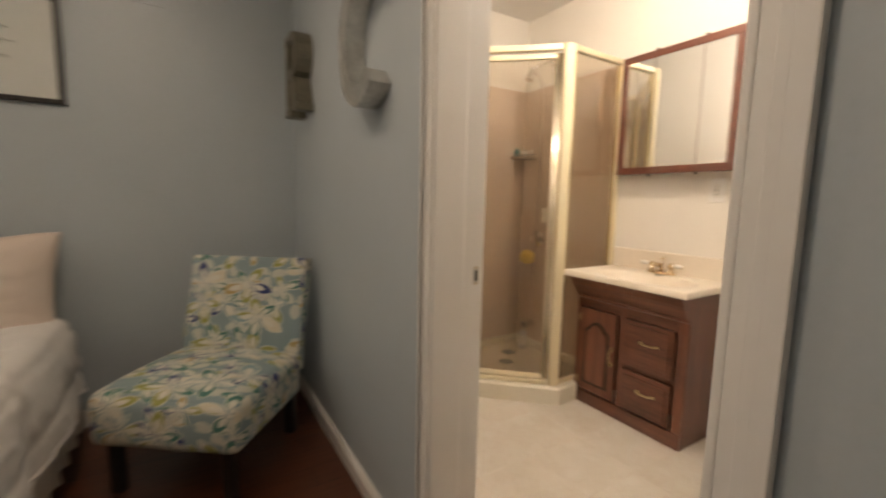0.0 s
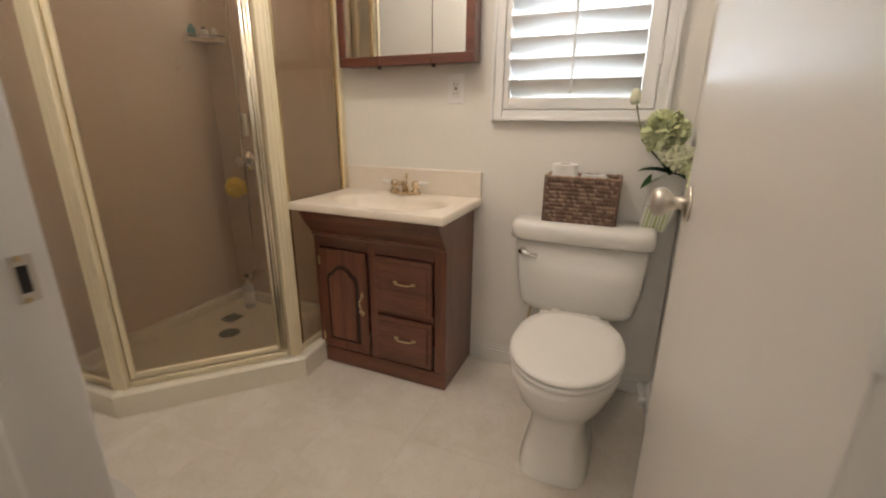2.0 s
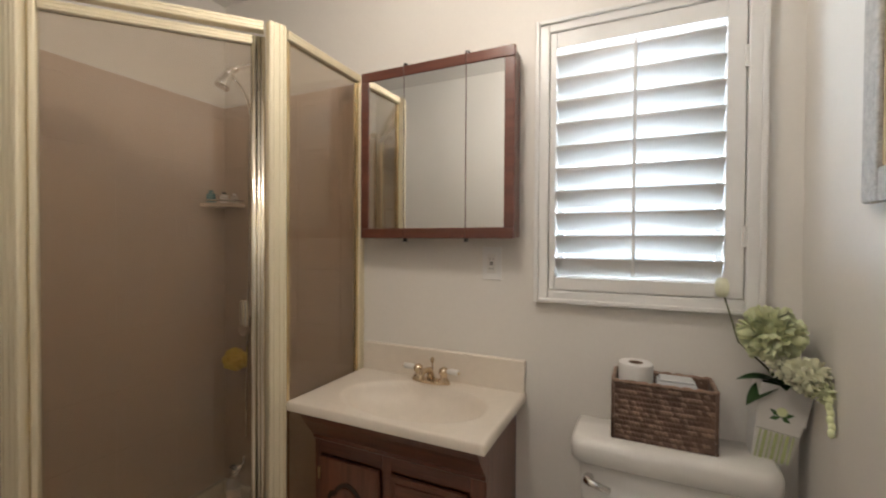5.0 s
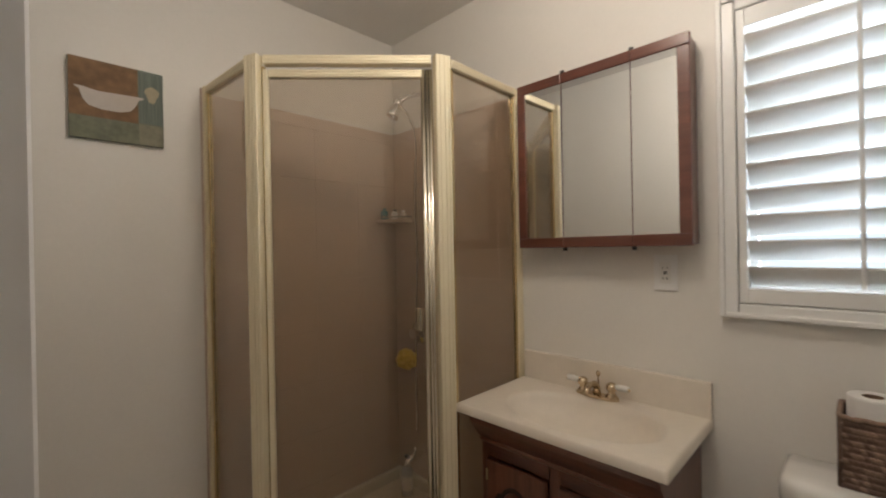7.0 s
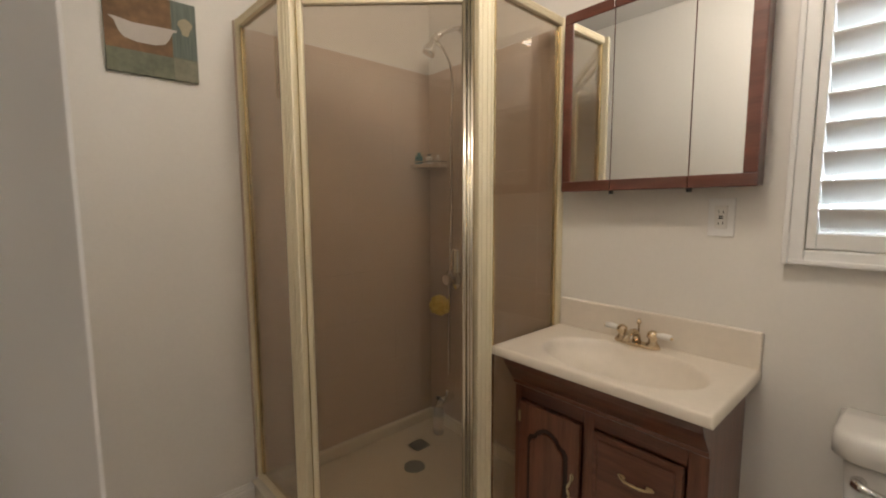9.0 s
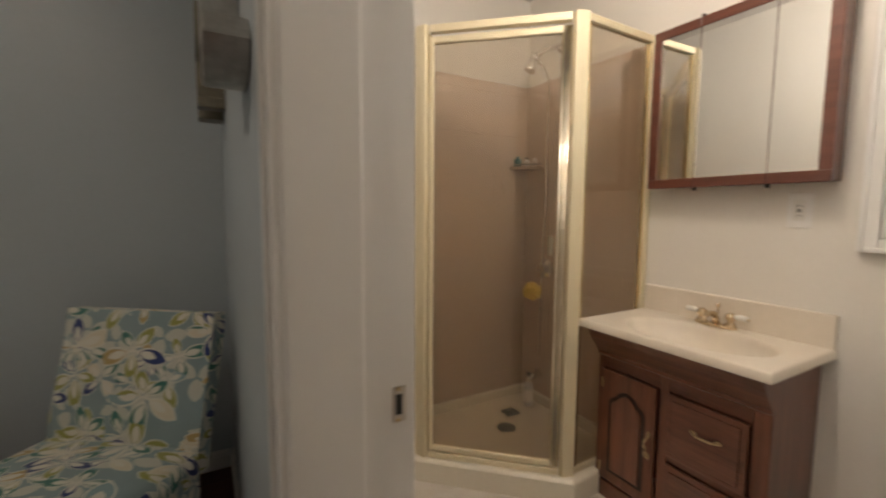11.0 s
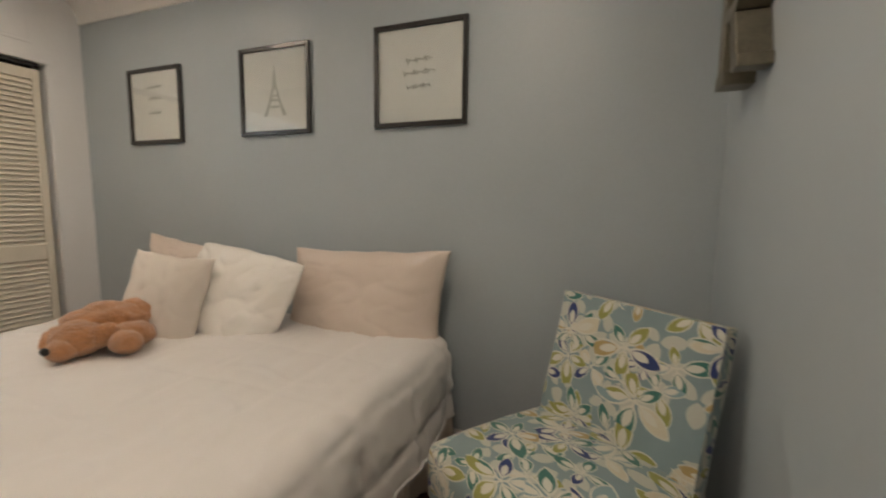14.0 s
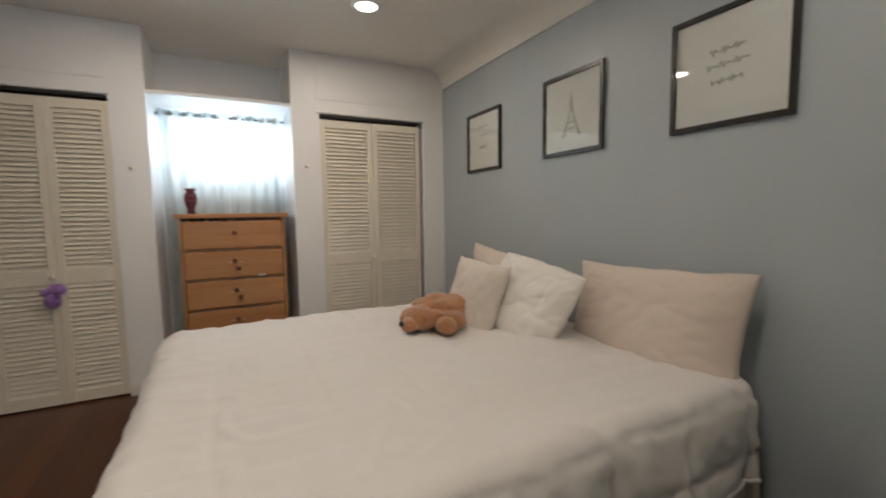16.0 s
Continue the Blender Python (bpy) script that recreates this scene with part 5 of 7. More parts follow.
part("seat_lid", loft_pts([egg(3.285, TY, 0.223, 0.240, 0.166, 0.3955), egg(3.285, TY, 0.229, 0.244, 0.173, 0.400), egg(3.285, TY, 0.229, 0.244, 0.173, 0.407), egg(3.285, TY, 0.218, 0.238, 0.164, 0.414), egg(3.285, TY, 0.19, 0.20, 0.13, 0.4175), egg(3.285, TY, 0.10, 0.10, 0.07, 0.419)]), PLASTIC, to, smooth=True)
for dy in (-0.07, 0.07):
    part("hinge_cap", loft([(3.505, 3.545, TY + dy - 0.020, TY + dy + 0.020, 0.372, 4), (3.508, 3.542, TY + dy - 0.017, TY + dy + 0.017, 0.412, 4)], 16), PLASTIC, to, smooth=True)
vv = thing("supply_valve", (XE, 2.64, 0.14), "chrome water valve with a blue tag and a braided hose", "valve")
part("stub", tube([(XE - 0.001, 2.640, 0.15), (XE - 0.055, 2.640, 0.15)], 0.008, 10), CHROME, vv)
part("tap", blob((XE - 0.070, 2.640, 0.152), (0.018, 0.012, 0.020), sub=2), BLUEP, vv, smooth=True)
part("hose", tube([(XE - 0.058, 2.640, 0.165), (XE - 0.070, 2.634, 0.24), (XE - 0.080, 2.626, 0.32), (XE - 0.085, 2.615, 0.370)], 0.005, 8), BRASS, vv, smooth=True)
ds = thing("door_stop", (XE - 0.02, 2.162, 0.055), "rigid white door stop with a round tip on the baseboard", "door stop")
part("stem", tube([(XE - 0.015, 2.172, 0.055), (3.630, 2.160, 0.055)], [0.009, 0.006], 10), TRIM, ds, smooth=True)
part("tip", lathe([(0, 0), (0.012, 0), (0.014, 0.006), (0.012, 0.014), (0, 0.016)], Matrix.Translation((3.630, 2.160, 0.055)) @ pose(0, 0, 0, 0, -90), 16), TRIM, ds, smooth=True)

# ---- basket with paper on the tank ----
bk = thing("wicker_basket", (3.68, 2.47, 0.715), "dark brown woven seagrass basket on the toilet tank", "basket")
BX0, BX1, BY0, BY1, BZ0, BZ1 = 3.610, 3.738, 2.340, 2.588, 0.7265, 0.895


def weave_side(p0, p1, out, rows=11, step=0.0105):
    """Courses of twisted strands along a side, each leaf of the weave a small slanted lozenge."""
    A, B = Vector(p0), Vector(p1)
    L = (B - A).length
    d = (B - A) / L
    o = Vector(out)
    bms = [None, None]
    n = int(L / step)
    for r in range(rows):
        z = (r + 0.5) / rows
        for k in range(n + 1):
            s = (k + (0.5 if r % 2 else 0.0)) * step
            if s > L:
                continue
            bulge = 0.003 * math.sin(math.pi * s / L)
            c = A + d * s + o * (bulge + 0.0012 * random.uniform(-1, 1)) + Vector((0, 0, z * (BZ1 - BZ0 - 0.01)))
            rot = d.to_track_quat("X", "Z").to_matrix().to_4x4()
            own = bmesh.new()
            bmesh.ops.create_icosphere(own, subdivisions=1, radius=1)
            bmesh.ops.transform(own, matrix=Matrix.Translation(c) @ rot @ pose(0, 0, 0, 0, -24 + random.uniform(-6, 6), 0) @ Matrix.Diagonal((0.0095, 0.0032, 0.0062, 1)), verts=own.verts)
            i = 0 if random.random() < 0.6 else 1
            bms[i] = join(bms[i], own)
    return bms


for p0, p1, out in (((BX0, BY0, BZ0), (BX0, BY1, BZ0), (-1, 0, 0)), ((BX0, BY0, BZ0), (BX1, BY0, BZ0), (0, -1, 0)), ((BX0, BY1, BZ0), (BX1, BY1, BZ0), (0, 1, 0)), ((BX1, BY0, BZ0), (BX1, BY1, BZ0), (-1, 0, 0))):
    for bm, m_ in zip(weave_side(p0, p1, out), WICKERS):
        part("weave", bm, m_, bk, kind="stuff")
bm = box(BX0 - 0.001, BX0 + 0.004, BY0, BY1, BZ0, BZ1 - 0.005)
box(BX1 - 0.004, BX1 + 0.001, BY0, BY1, BZ0, BZ1 - 0.005, bm=bm)
box(BX0 + 0.0045, BX1 - 0.0045, BY0, BY0 + 0.004, BZ0, BZ1 - 0.005, bm=bm)
box(BX0 + 0.0045, BX1 - 0.0045, BY1 - 0.004, BY1, BZ0, BZ1 - 0.005, bm=bm)
box(BX0 + 0.0045, BX1 - 0.0045, BY0 + 0.0045, BY1 - 0.0045, BZ0, BZ0 + 0.004, bm=bm)
part("inner_wall", bm, WICKERS[0], bk)
cor = [(BX0 - 0.002, BY0 - 0.002), (BX1, BY0 - 0.002), (BX1, BY1 + 0.002), (BX0 - 0.002, BY1 + 0.002)]
for i in range(4):
    a_, b_ = cor[i], cor[(i + 1) % 4]
    pts = []
    for k in range(25):
        s = k / 24
        pts.append((a_[0] + (b_[0] - a_[0]) * s, a_[1] + (b_[1] - a_[1]) * s, BZ1 - 0.004 + 0.0015 * math.sin(k * 1.9)))
    part("rim", tube(pts, [0.0055 + 0.0012 * math.sin(k * 2.6) for k in range(25)], 8), WICKERS[1], bk, smooth=True)
for c_ in cor:
    part("corner_strand", tube([(c_[0], c_[1], BZ0 + 0.002), (c_[0], c_[1], BZ1 - 0.004)], 0.0045, 8), WICKERS[0], bk, smooth=True)
tr = thing("toilet_paper_roll", (3.672, 2.545, 0.80), "white toilet paper roll standing upright in the basket", "toilet paper")
M = Matrix.Translation((3.672, 2.533, 0.833))
part("paper", lathe([(0.020, 0.0), (0.045, 0.0), (0.0465, 0.004), (0.0465, 0.096), (0.045, 0.100), (0.020, 0.100), (0.020, 0.0)], M, 40), TISSUE, tr)
part("core", lathe([(0.0175, 0.001), (0.0198, 0.001), (0.0198, 0.0995), (0.0175, 0.0995), (0.0175, 0.001)], M, 32), CARD, tr)
t2 = thing("toilet_paper_roll", (3.676, 2.543, 0.711), "white toilet paper roll lower down in the basket", "toilet paper")
part("paper", lathe([(0.020, 0.0), (0.0465, 0.0), (0.0465, 0.095), (0.020, 0.095), (0.020, 0.0)], Matrix.Translation((3.676, 2.533, 0.7205)), 32), TISSUE, t2)
wp = thing("wipes_pack", (3.69, 2.435, 0.711), "clear plastic pack of wipes standing in the basket", "pack")
part("pack", box(3.640, 3.715, 2.378, 2.480, 0.7205, 0.892, 0.008, seg=3), CLEARP, wp)
part("lid", box(3.648, 3.708, 2.386, 2.472, 0.8925, 0.899, 0.003, seg=2), CLEARP, wp)

# ---- flower pocket leaning on the wall ----
PB = pose(3.696, 2.214, 0.719, 0, 0, 0) @ pose(0, 0, 0, 9, 0, 0)
fp = thing("flower_vase", (3.696, 2.214, 0.7145), "white and lime striped square tin vase leaning on the wall", "vase")


def in_pot(bm, name, mat, label="", smooth=False):
    bmesh.ops.transform(bm, matrix=PB, verts=bm.verts)
    return part(name, bm, mat, fp, label, smooth=smooth)


own = bmesh.new()
lv = []
for z, w, d_ in ((0.0, 0.041, 0.033), (0.200, 0.056, 0.044)):
    lv.append([own.verts.new((sx * d_, sy * w, z)) for sx, sy in ((-1, -1), (1, -1), (1, 1), (-1, 1))])
li = [own.verts.new((v.co.x * 0.93, v.co.y * 0.94, v.co.z)) for v in lv[1]]
lb = [own.verts.new((v.co.x * 0.93, v.co.y * 0.94, 0.11)) for v in lv[1]]
for A_, B_ in ((lv[0], lv[1]), (lv[1], li), (li, lb)):
    for i in range(4):
        own.faces.new((A_[i], A_[(i + 1) % 4], B_[(i + 1) % 4], B_[i]))
own.faces.new(lv[0])
own.faces.new(lb)
bmesh.ops.recalc_face_normals(own, faces=own.faces)
in_pot(own, "body", TRIM)
for k in range(7):
    y = -0.034 + k * 0.0115
    w_ = 0.0035 if k % 2 else 0.0016
    in_pot(prism([(-w_, 0.003), (w_, 0.003), (w_, 0.078), (-w_, 0.078)], Matrix.Translation((0, y, 0)) @ onto_east(-0.0362 + 0.0) @ pose(0, 0, 0, 2.4), 0.0012), "stripe", GREENP)
in_pot(tube([(-0.0375, -0.0445, 0.080), (-0.0375, 0.0445, 0.080)], 0.0012, 6), "line", INK)
own = None
for ang, ln, w_ in ((25, 0.030, 0.006), (150, 0.030, 0.006), (205, 0.026, 0.006), (335, 0.024, 0.006), (90, 0.026, 0.010)):
    M = Matrix.Translation((0, 0.0, 0.122)) @ onto_east(-0.0400) @ pose(0, 0, 0, 0, 0, ang)
    own = prism([(0, 0), (ln * 0.5, w_), (ln, 0), (ln * 0.5, -w_)], M, 0.0015, own)
in_pot(own, "printed_leaves", LEAFG)
in_pot(prism([(0.012 * math.cos(i * 0.52), 0.012 * math.sin(i * 0.52)) for i in range(12)], Matrix.Translation((0, 0, 0.135)) @ onto_east(-0.0418), 0.0012), "printed_bud", PETAL)

fl = thing("artificial_flowers", (3.700, 2.180, 0.89), "artificial lime and cream flowers with dark leaves in the tin vase", "flowers")
base = PB @ Vector((0, 0, 0.12))


def stem(to_, mid, r=0.0025):
    part("stem", tube([base, PB @ Vector((0, 0, 0.20)), mid, to_], r, 8), STEM, fl, smooth=True)


def flower_head(c, r, count, mat, flat=0.8, size=0.4):
    bm = bmesh.new()
    for i in range(count):
        k = (i + 0.5) / count
        th_, ph = math.acos(1 - 1.75 * k), i * 2.39996
        d = Vector((math.sin(th_) * math.cos(ph), math.sin(th_) * math.sin(ph), math.cos(th_)))
        d = Vector((-d.z * 0.9 - 0.1, d.x, d.y)).normalized()
        M = Matrix.Translation(Vector(c) + d * r * 0.55) @ d.to_track_quat("Z", "Y").to_matrix().to_4x4() @ pose(0, 0, 0, random.uniform(-15, 15), random.uniform(-15, 15), random.uniform(0, 360))
        s = r * size * random.uniform(0.85, 1.15)
        n = len(bm.verts)
        vs = [bm.verts.new(M @ Vector(q)) for q in ((0, 0, 0), (s * 0.45, s * 0.08, s * 0.6), (0, -s * 0.10, s * 0.7), (-s * 0.45, s * 0.08, s * 0.6), (s * 0.28, s * 0.28, s * 1.15), (-s * 0.28, s * 0.28, s * 1.15), (0, s * 0.10, s * 1.25))]
        bm.faces.new((vs[0], vs[1], vs[2]))
        bm.faces.new((vs[0], vs[2], vs[3]))
        bm.faces.new((vs[1], vs[4], vs[6], vs[2]))
        bm.faces.new((vs[2], vs[6], vs[5], vs[3]))
    blob(c, (r * 0.6, r * 0.6, r * 0.6), bm, sub=2)
    return part("flower_head", bm, mat, fl, smooth=True)


DA, HY = (3.640, 2.222, 1.052), (3.560, 2.170, 0.975)
stem(DA, PB @ Vector((0.0, 0.0, 0.27)))
flower_head(DA, 0.062, 150, PETAL, size=0.5)
stem(HY, PB @ Vector((-0.03, -0.02, 0.24)))
flower_head(HY, 0.047, 120, PETAL2, size=0.34)
flower_head((3.600, 2.205, 0.985), 0.034, 50, PETAL2, size=0.4)
flower_head((3.540, 2.150, 0.950), 0.028, 40, PETAL, size=0.4)
TU = (3.660, 2.325, 1.160)
stem(TU, (3.675, 2.285, 1.02))
bm = None
for i in range(5):
    a = i * 72
    M = Matrix.Translation((3.660, 2.325, 1.145)) @ pose(0, 0, 0, 0, 0, a)
    own = blob((0.007, 0, 0.018), (0.010, 0.013, 0.027), sub=2)
    bmesh.ops.transform(own, matrix=M, verts=own.verts)
    bm = join(bm, own)
part("tulip_bud", bm, PETAL2, fl, smooth=True)
bm = None
for i in range(6):
    bm = blob((3.522 - i * 0.004, 2.142 + 0.002 * (i % 2), 0.935 - i * 0.013), (0.008, 0.008, 0.012), bm, sub=1)
part("drooping_catkin", bm, PETAL, fl, smooth=True)


def leaf(c, d, ln, w, up=(0, 0, 1)):
    """A cupped leaf from c along d."""
    own = bmesh.new()
    nseg = 8
    rows = []
    D = Vector(d).normalized()
    S = D.cross(Vector(up)).normalized()
    U = S.cross(D)
    for i in range(nseg + 1):
        t = i / nseg
        ww = w * math.sin(math.pi * min(1, t ** 0.8)) ** 0.8 + 0.0004
        cc = Vector(c) + D * ln * t - U * ln * 0.35 * t * t
        rows.append([own.verts.new(cc + S * ww * k + U * abs(k) * ww * 0.35) for k in (-1, -0.5, 0, 0.5, 1)])
    for p_, q_ in zip(rows, rows[1:]):
        for k in range(4):
            own.faces.new((p_[k], p_[k + 1], q_[k + 1], q_[k]))
    bmesh.ops.solidify(own, geom=own.faces[:], thickness=0.0008)
    part("leaf", own, LEAFG, fl, smooth=True)


top = PB @ Vector((0, 0, 0.195))
for d_, ln, w in (((-0.3, 1.0, 0.45), 0.105, 0.028), ((-0.6, 0.9, -0.1), 0.110, 0.030), ((-0.5, 0.3, 0.7), 0.085, 0.022), ((-0.7, -0.5, 0.2), 0.070, 0.018), ((-0.2, -0.3, 0.8), 0.075, 0.016), ((-0.9, 0.1, 0.35), 0.060, 0.016), ((-0.4, 0.7, 0.6), 0.07, 0.017), ((-0.5, -0.2, 0.5), 0.06, 0.016)):
    leaf(top, d_, ln, w)

# ---- bath mat ----
rg = thing("bath_mat", (2.43, 3.75, 0.0), "small grey and white swirl-patterned mat on the tile floor", "mat")
GM = surface("mat_white", (0.55, 0.54, 0.53), 0.95, var=0.1, fine=200, relief=0.6)
GD = surface("mat_grey", (0.20, 0.18, 0.18), 0.95, var=0.15, fine=200, relief=0.6)
part("mat", prism([(0.17 * math.copysign(abs(math.cos(a)) ** 0.4, math.cos(a)), 0.24 * math.copysign(abs(math.sin(a)) ** 0.4, math.sin(a))) for a in [i * math.pi / 24 for i in range(48)]], Matrix.Translation((2.432, 3.740, 0.0)), 0.010, bevel=0.003), GM, rg)
bm = None
for k in range(5):
    bm = tube([(2.290 + 0.012 * k + 0.26 * math.sin(t * 0.22), 3.530 + 0.055 * k + 0.05 * math.cos(t * 0.5 + k), 0.0105) for t in range(7)], [0.004, 0.007, 0.009, 0.009, 0.008, 0.006, 0.003], 8, bm)
part("swirl", bm, GD, rg)


# ---- bedroom: louvred closet doors ----
own = bmesh.new()
bmesh.ops.create_cube(own, size=1, matrix=Matrix.Diagonal((0.006, 1.0, 0.0375, 1)))
louvre_mesh = bpy.data.meshes.new("slat")
own.to_mesh(louvre_mesh)
own.free()
louvre_mesh.materials.append(LOUVRE)


def closet(y0, y1, leaves, label, sag):
    th = thing("closet_door", (XW - 0.03, (y0 + y1) / 2, 0.0), label, "closet door", "louvred closet doors")
    w = (y1 - y0) / leaves
    ztop = 1.935
    for k in range(leaves):
        a, b = y0 + w * k + 0.0015, y0 + w * (k + 1) - 0.0015
        x0, x1 = XW - 0.045, XW - 0.017
        st = 0.040
        bm = box(x0, x1, a, a + st, 0.012, ztop, 0.002)
        box(x0, x1, b - st, b, 0.012, ztop, 0.002, bm=bm)
        for z0, z1 in ((0.012, 0.085), (0.785, 0.875), (ztop - 0.060, ztop)):
            box(x0 + 0.001, x1 - 0.001, a + st + 0.0003, b - st - 0.0003, z0, z1, 0.001, bm=bm)
        lf = part("leaf", bm, LOUVRE, th)
        ln = b - a - 2 * st
        for z0, z1 in ((0.085, 0.785), (0.875, ztop - 0.060)):
            n = int((z1 - z0) / 0.0295)
            for i in range(n):
                z = z0 + (i + 0.5) * (z1 - z0) / n
                shared("slat", louvre_mesh, lf, SPOT[lf].inverted() @ Matrix.Translation(((x0 + x1) / 2, (a + b) / 2, z)) @ pose(0, 0, 0, 0, -36) @ Matrix.Diagonal((1, ln, 1, 1)))
        if k % 2 == 0:
            part("knob", lathe([(0, 0), (0.006, 0), (0.006, 0.012), (0.015, 0.018), (0.015, 0.026), (0, 0.030)], Matrix.Translation((x1 - 0.001, b - 0.020, 0.832)) @ pose(0, 0, 0, 0, 90), 16), LOUVRE, lf, smooth=True)
    part("track", box(XW - 0.050, XW - 0.012, y0 + 0.002, y1 - 0.002, CZ - 0.020, CZ - 0.002), DARK, th, "dark metal top track")


closet(R0, R1 - 0.026, 2, "cream louvred bifold closet doors, closed, beside the bed wall", 0)
closet(L0, L1, 4, "cream louvred bifold closet doors with a purple charm on the knob", 0)
# added dark sheet behind each set of louvres stands in for the closet's shade
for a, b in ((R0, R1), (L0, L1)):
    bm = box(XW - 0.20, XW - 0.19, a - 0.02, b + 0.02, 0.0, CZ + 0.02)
    setting("closet_back", bm, DARK, "near-black sheet added behind the louvres in place of closet shade", "closet")

ROOM_SHIFT = Vector((0, -0.082, 0))
pc = thing("plush_charm", (XW + 0.02, 1.832, 0.84), "small purple plush charm hanging from the closet knob", "toy")
part("string", tube([(XW + 0.006, 1.835, 0.835), (XW + 0.010, 1.833, 0.80)], 0.002, 6), PURPLE, pc)
bm = blob((XW + 0.030, 1.850, 0.755), (0.028, 0.045, 0.040), sub=3, rough=0.3)
blob((XW + 0.032, 1.825, 0.69), (0.030, 0.040, 0.048), bm, sub=3, rough=0.3)
blob((XW + 0.030, 1.800, 0.74), (0.022, 0.028, 0.028), bm, sub=3, rough=0.3)
part("plush", bm, PURPLE, pc, smooth=True)
for y, z in ((2.268, 1.520), (3.378, 1.565)):
    th = thing("wall_hook", (XW, y, z), "small white round hook on the closet wall", "hook", "hooks beside the nook")
    part("hook", lathe([(0, 0), (0.013, 0), (0.012, 0.005), (0.006, 0.008), (0.006, 0.018), (0.011, 0.022), (0, 0.026)], Matrix.Translation((XW + 0.0005, y, z)) @ pose(0, 0, 0, 0, 90), 16), LOUVRE, th, smooth=True)

ROOM_SHIFT = Vector((0, 0, 0))
# ---- curtain and rod in the nook ----
rd = thing("curtain_rod", (-1.955, 2.82, 1.965), "dark steel curtain rod across the nook window", "curtain rod")
part("rod", tube([(-1.955, KY0 + 0.002, 1.965), (-1.955, KY1 - 0.002, 1.965)], 0.008, 12), ROD, rd, smooth=True)


def curtain(y0, y1, phase, label):
    th = thing("curtain", (-1.955, (y0 + y1) / 2, 0.05), label, "curtain", "sheer curtains in the nook")
    own = bmesh.new()
    n, mz = 90, 26
    g = []
    for i in range(n + 1):
        row = []
        s = i / n
        for j in range(mz + 1):
            z = 0.06 + (2.000 - 0.06) * j / mz
            a = 0.022 * math.sin(s * 2 * math.pi * 4.5 + phase) * (0.75 + 0.25 * j / mz) + 0.006 * math.sin(s * 31 + j * 0.3)
            row.append(own.verts.new((-1.955 + a, y0 + (y1 - y0) * s + 0.004 * math.sin(j * 0.5 + s * 9), z)))
        g.append(row)
    for i in range(n):
        for j in range(mz):
            own.faces.new((g[i][j], g[i + 1][j], g[i + 1][j + 1], g[i][j + 1]))
    part("cloth", own, SHEER, th, smooth=True)
    for k in range(8):
        s = (k + 0.5) / 9
        part("grommet", lathe([(0.013, -0.002), (0.022, -0.002), (0.022, 0.002), (0.013, 0.002), (0.013, -0.002)], Matrix.Translation((-1.950 + 0.018 * (1 if k % 2 else -1), y0 + (y1 - y0) * s, 1.965)) @ pose(0, 0, 0, 0, 90), 20), SHUTTER, th)


curtain(KY0 + 0.016, 2.755, 0.0, "sheer grey-white grommet curtain drawn over the window")
curtain(2.755, KY1 - 0.014, 1.2, "sheer grey-white grommet curtain beside its pair")

# ---- dresser ----
ROOM_SHIFT = Vector((0, -0.078, 0))
KNOBRED = surface("dark_red_brown_knob", (0.14, 0.05, 0.03), 0.35)
ds_ = thing("dresser", (-1.76, 2.845, 0.0), "tall honey pine dresser with five drawers in the nook", "dresser")
DX, E0, E1 = -1.625, 2.495, 3.200
part("side_panel", box(-1.98, DX, E0, E0 + 0.018, 0.0, 1.180, 0.002), PINE, ds_)
part("side_panel", box(-1.98, DX, E1 - 0.018, E1, 0.0, 1.180, 0.002), PINE, ds_)
part("top", box(-1.990, DX + 0.028, 2.468, 3.226, 1.1805, 1.212, 0.006, seg=2), PINE, ds_)
part("back", box(-1.979, -1.970, E0 + 0.0185, E1 - 0.0185, 0.05, 1.18), PINE, ds_)
part("plinth", box(DX - 0.02, DX - 0.002, E0 + 0.0185, E1 - 0.0185, 0.0, 0.070), PINE, ds_)
for k in range(5):
    z0 = 0.083 + k * 0.2185
    z1 = z0 + 0.200
    if k == 4:
        z1 = 1.160
    part("rail", box(DX - 0.030, DX - 0.012, E0 + 0.0185, E1 - 0.0185, z0 - 0.013, z0 - 0.002), PINE, ds_)
    own = box(DX - 0.014, DX + 0.006, E0 + 0.022, E1 - 0.022, z0, z1, 0.006, seg=2)
    dw = part("drawer", own, PINE, ds_)
    cy, cz = 2.845, (z0 + z1) / 2 + 0.012
    for dy in ((0.0,) if k == 4 else (-0.006, 0.02)):
        part("knob", lathe([(0, 0), (0.007, 0), (0.007, 0.010), (0.016, 0.016), (0.016, 0.024), (0, 0.028)], Matrix.Translation((DX + 0.006, cy + dy, cz - dy * 2.2)) @ pose(0, 0, 0, 0, 90), 16), KNOBRED, dw, smooth=True)
    for s in (-1, 1):
        part("pull_plate", box(DX + 0.0062, DX + 0.0082, cy - 0.045, cy + 0.045, cz - 0.006, cz + 0.006, 0.001), BRASS, dw) if s > 0 and k < 4 else None
ck = thing("white_cloth", (DX + 0.01, 3.02, 0.742), "scrap of white cloth caught in a dresser drawer", "cloth")
part("cloth", blob((DX + 0.004, 3.02, 0.742), (0.012, 0.030, 0.009), sub=3, rough=0.4), TISSUE, ck, smooth=True)

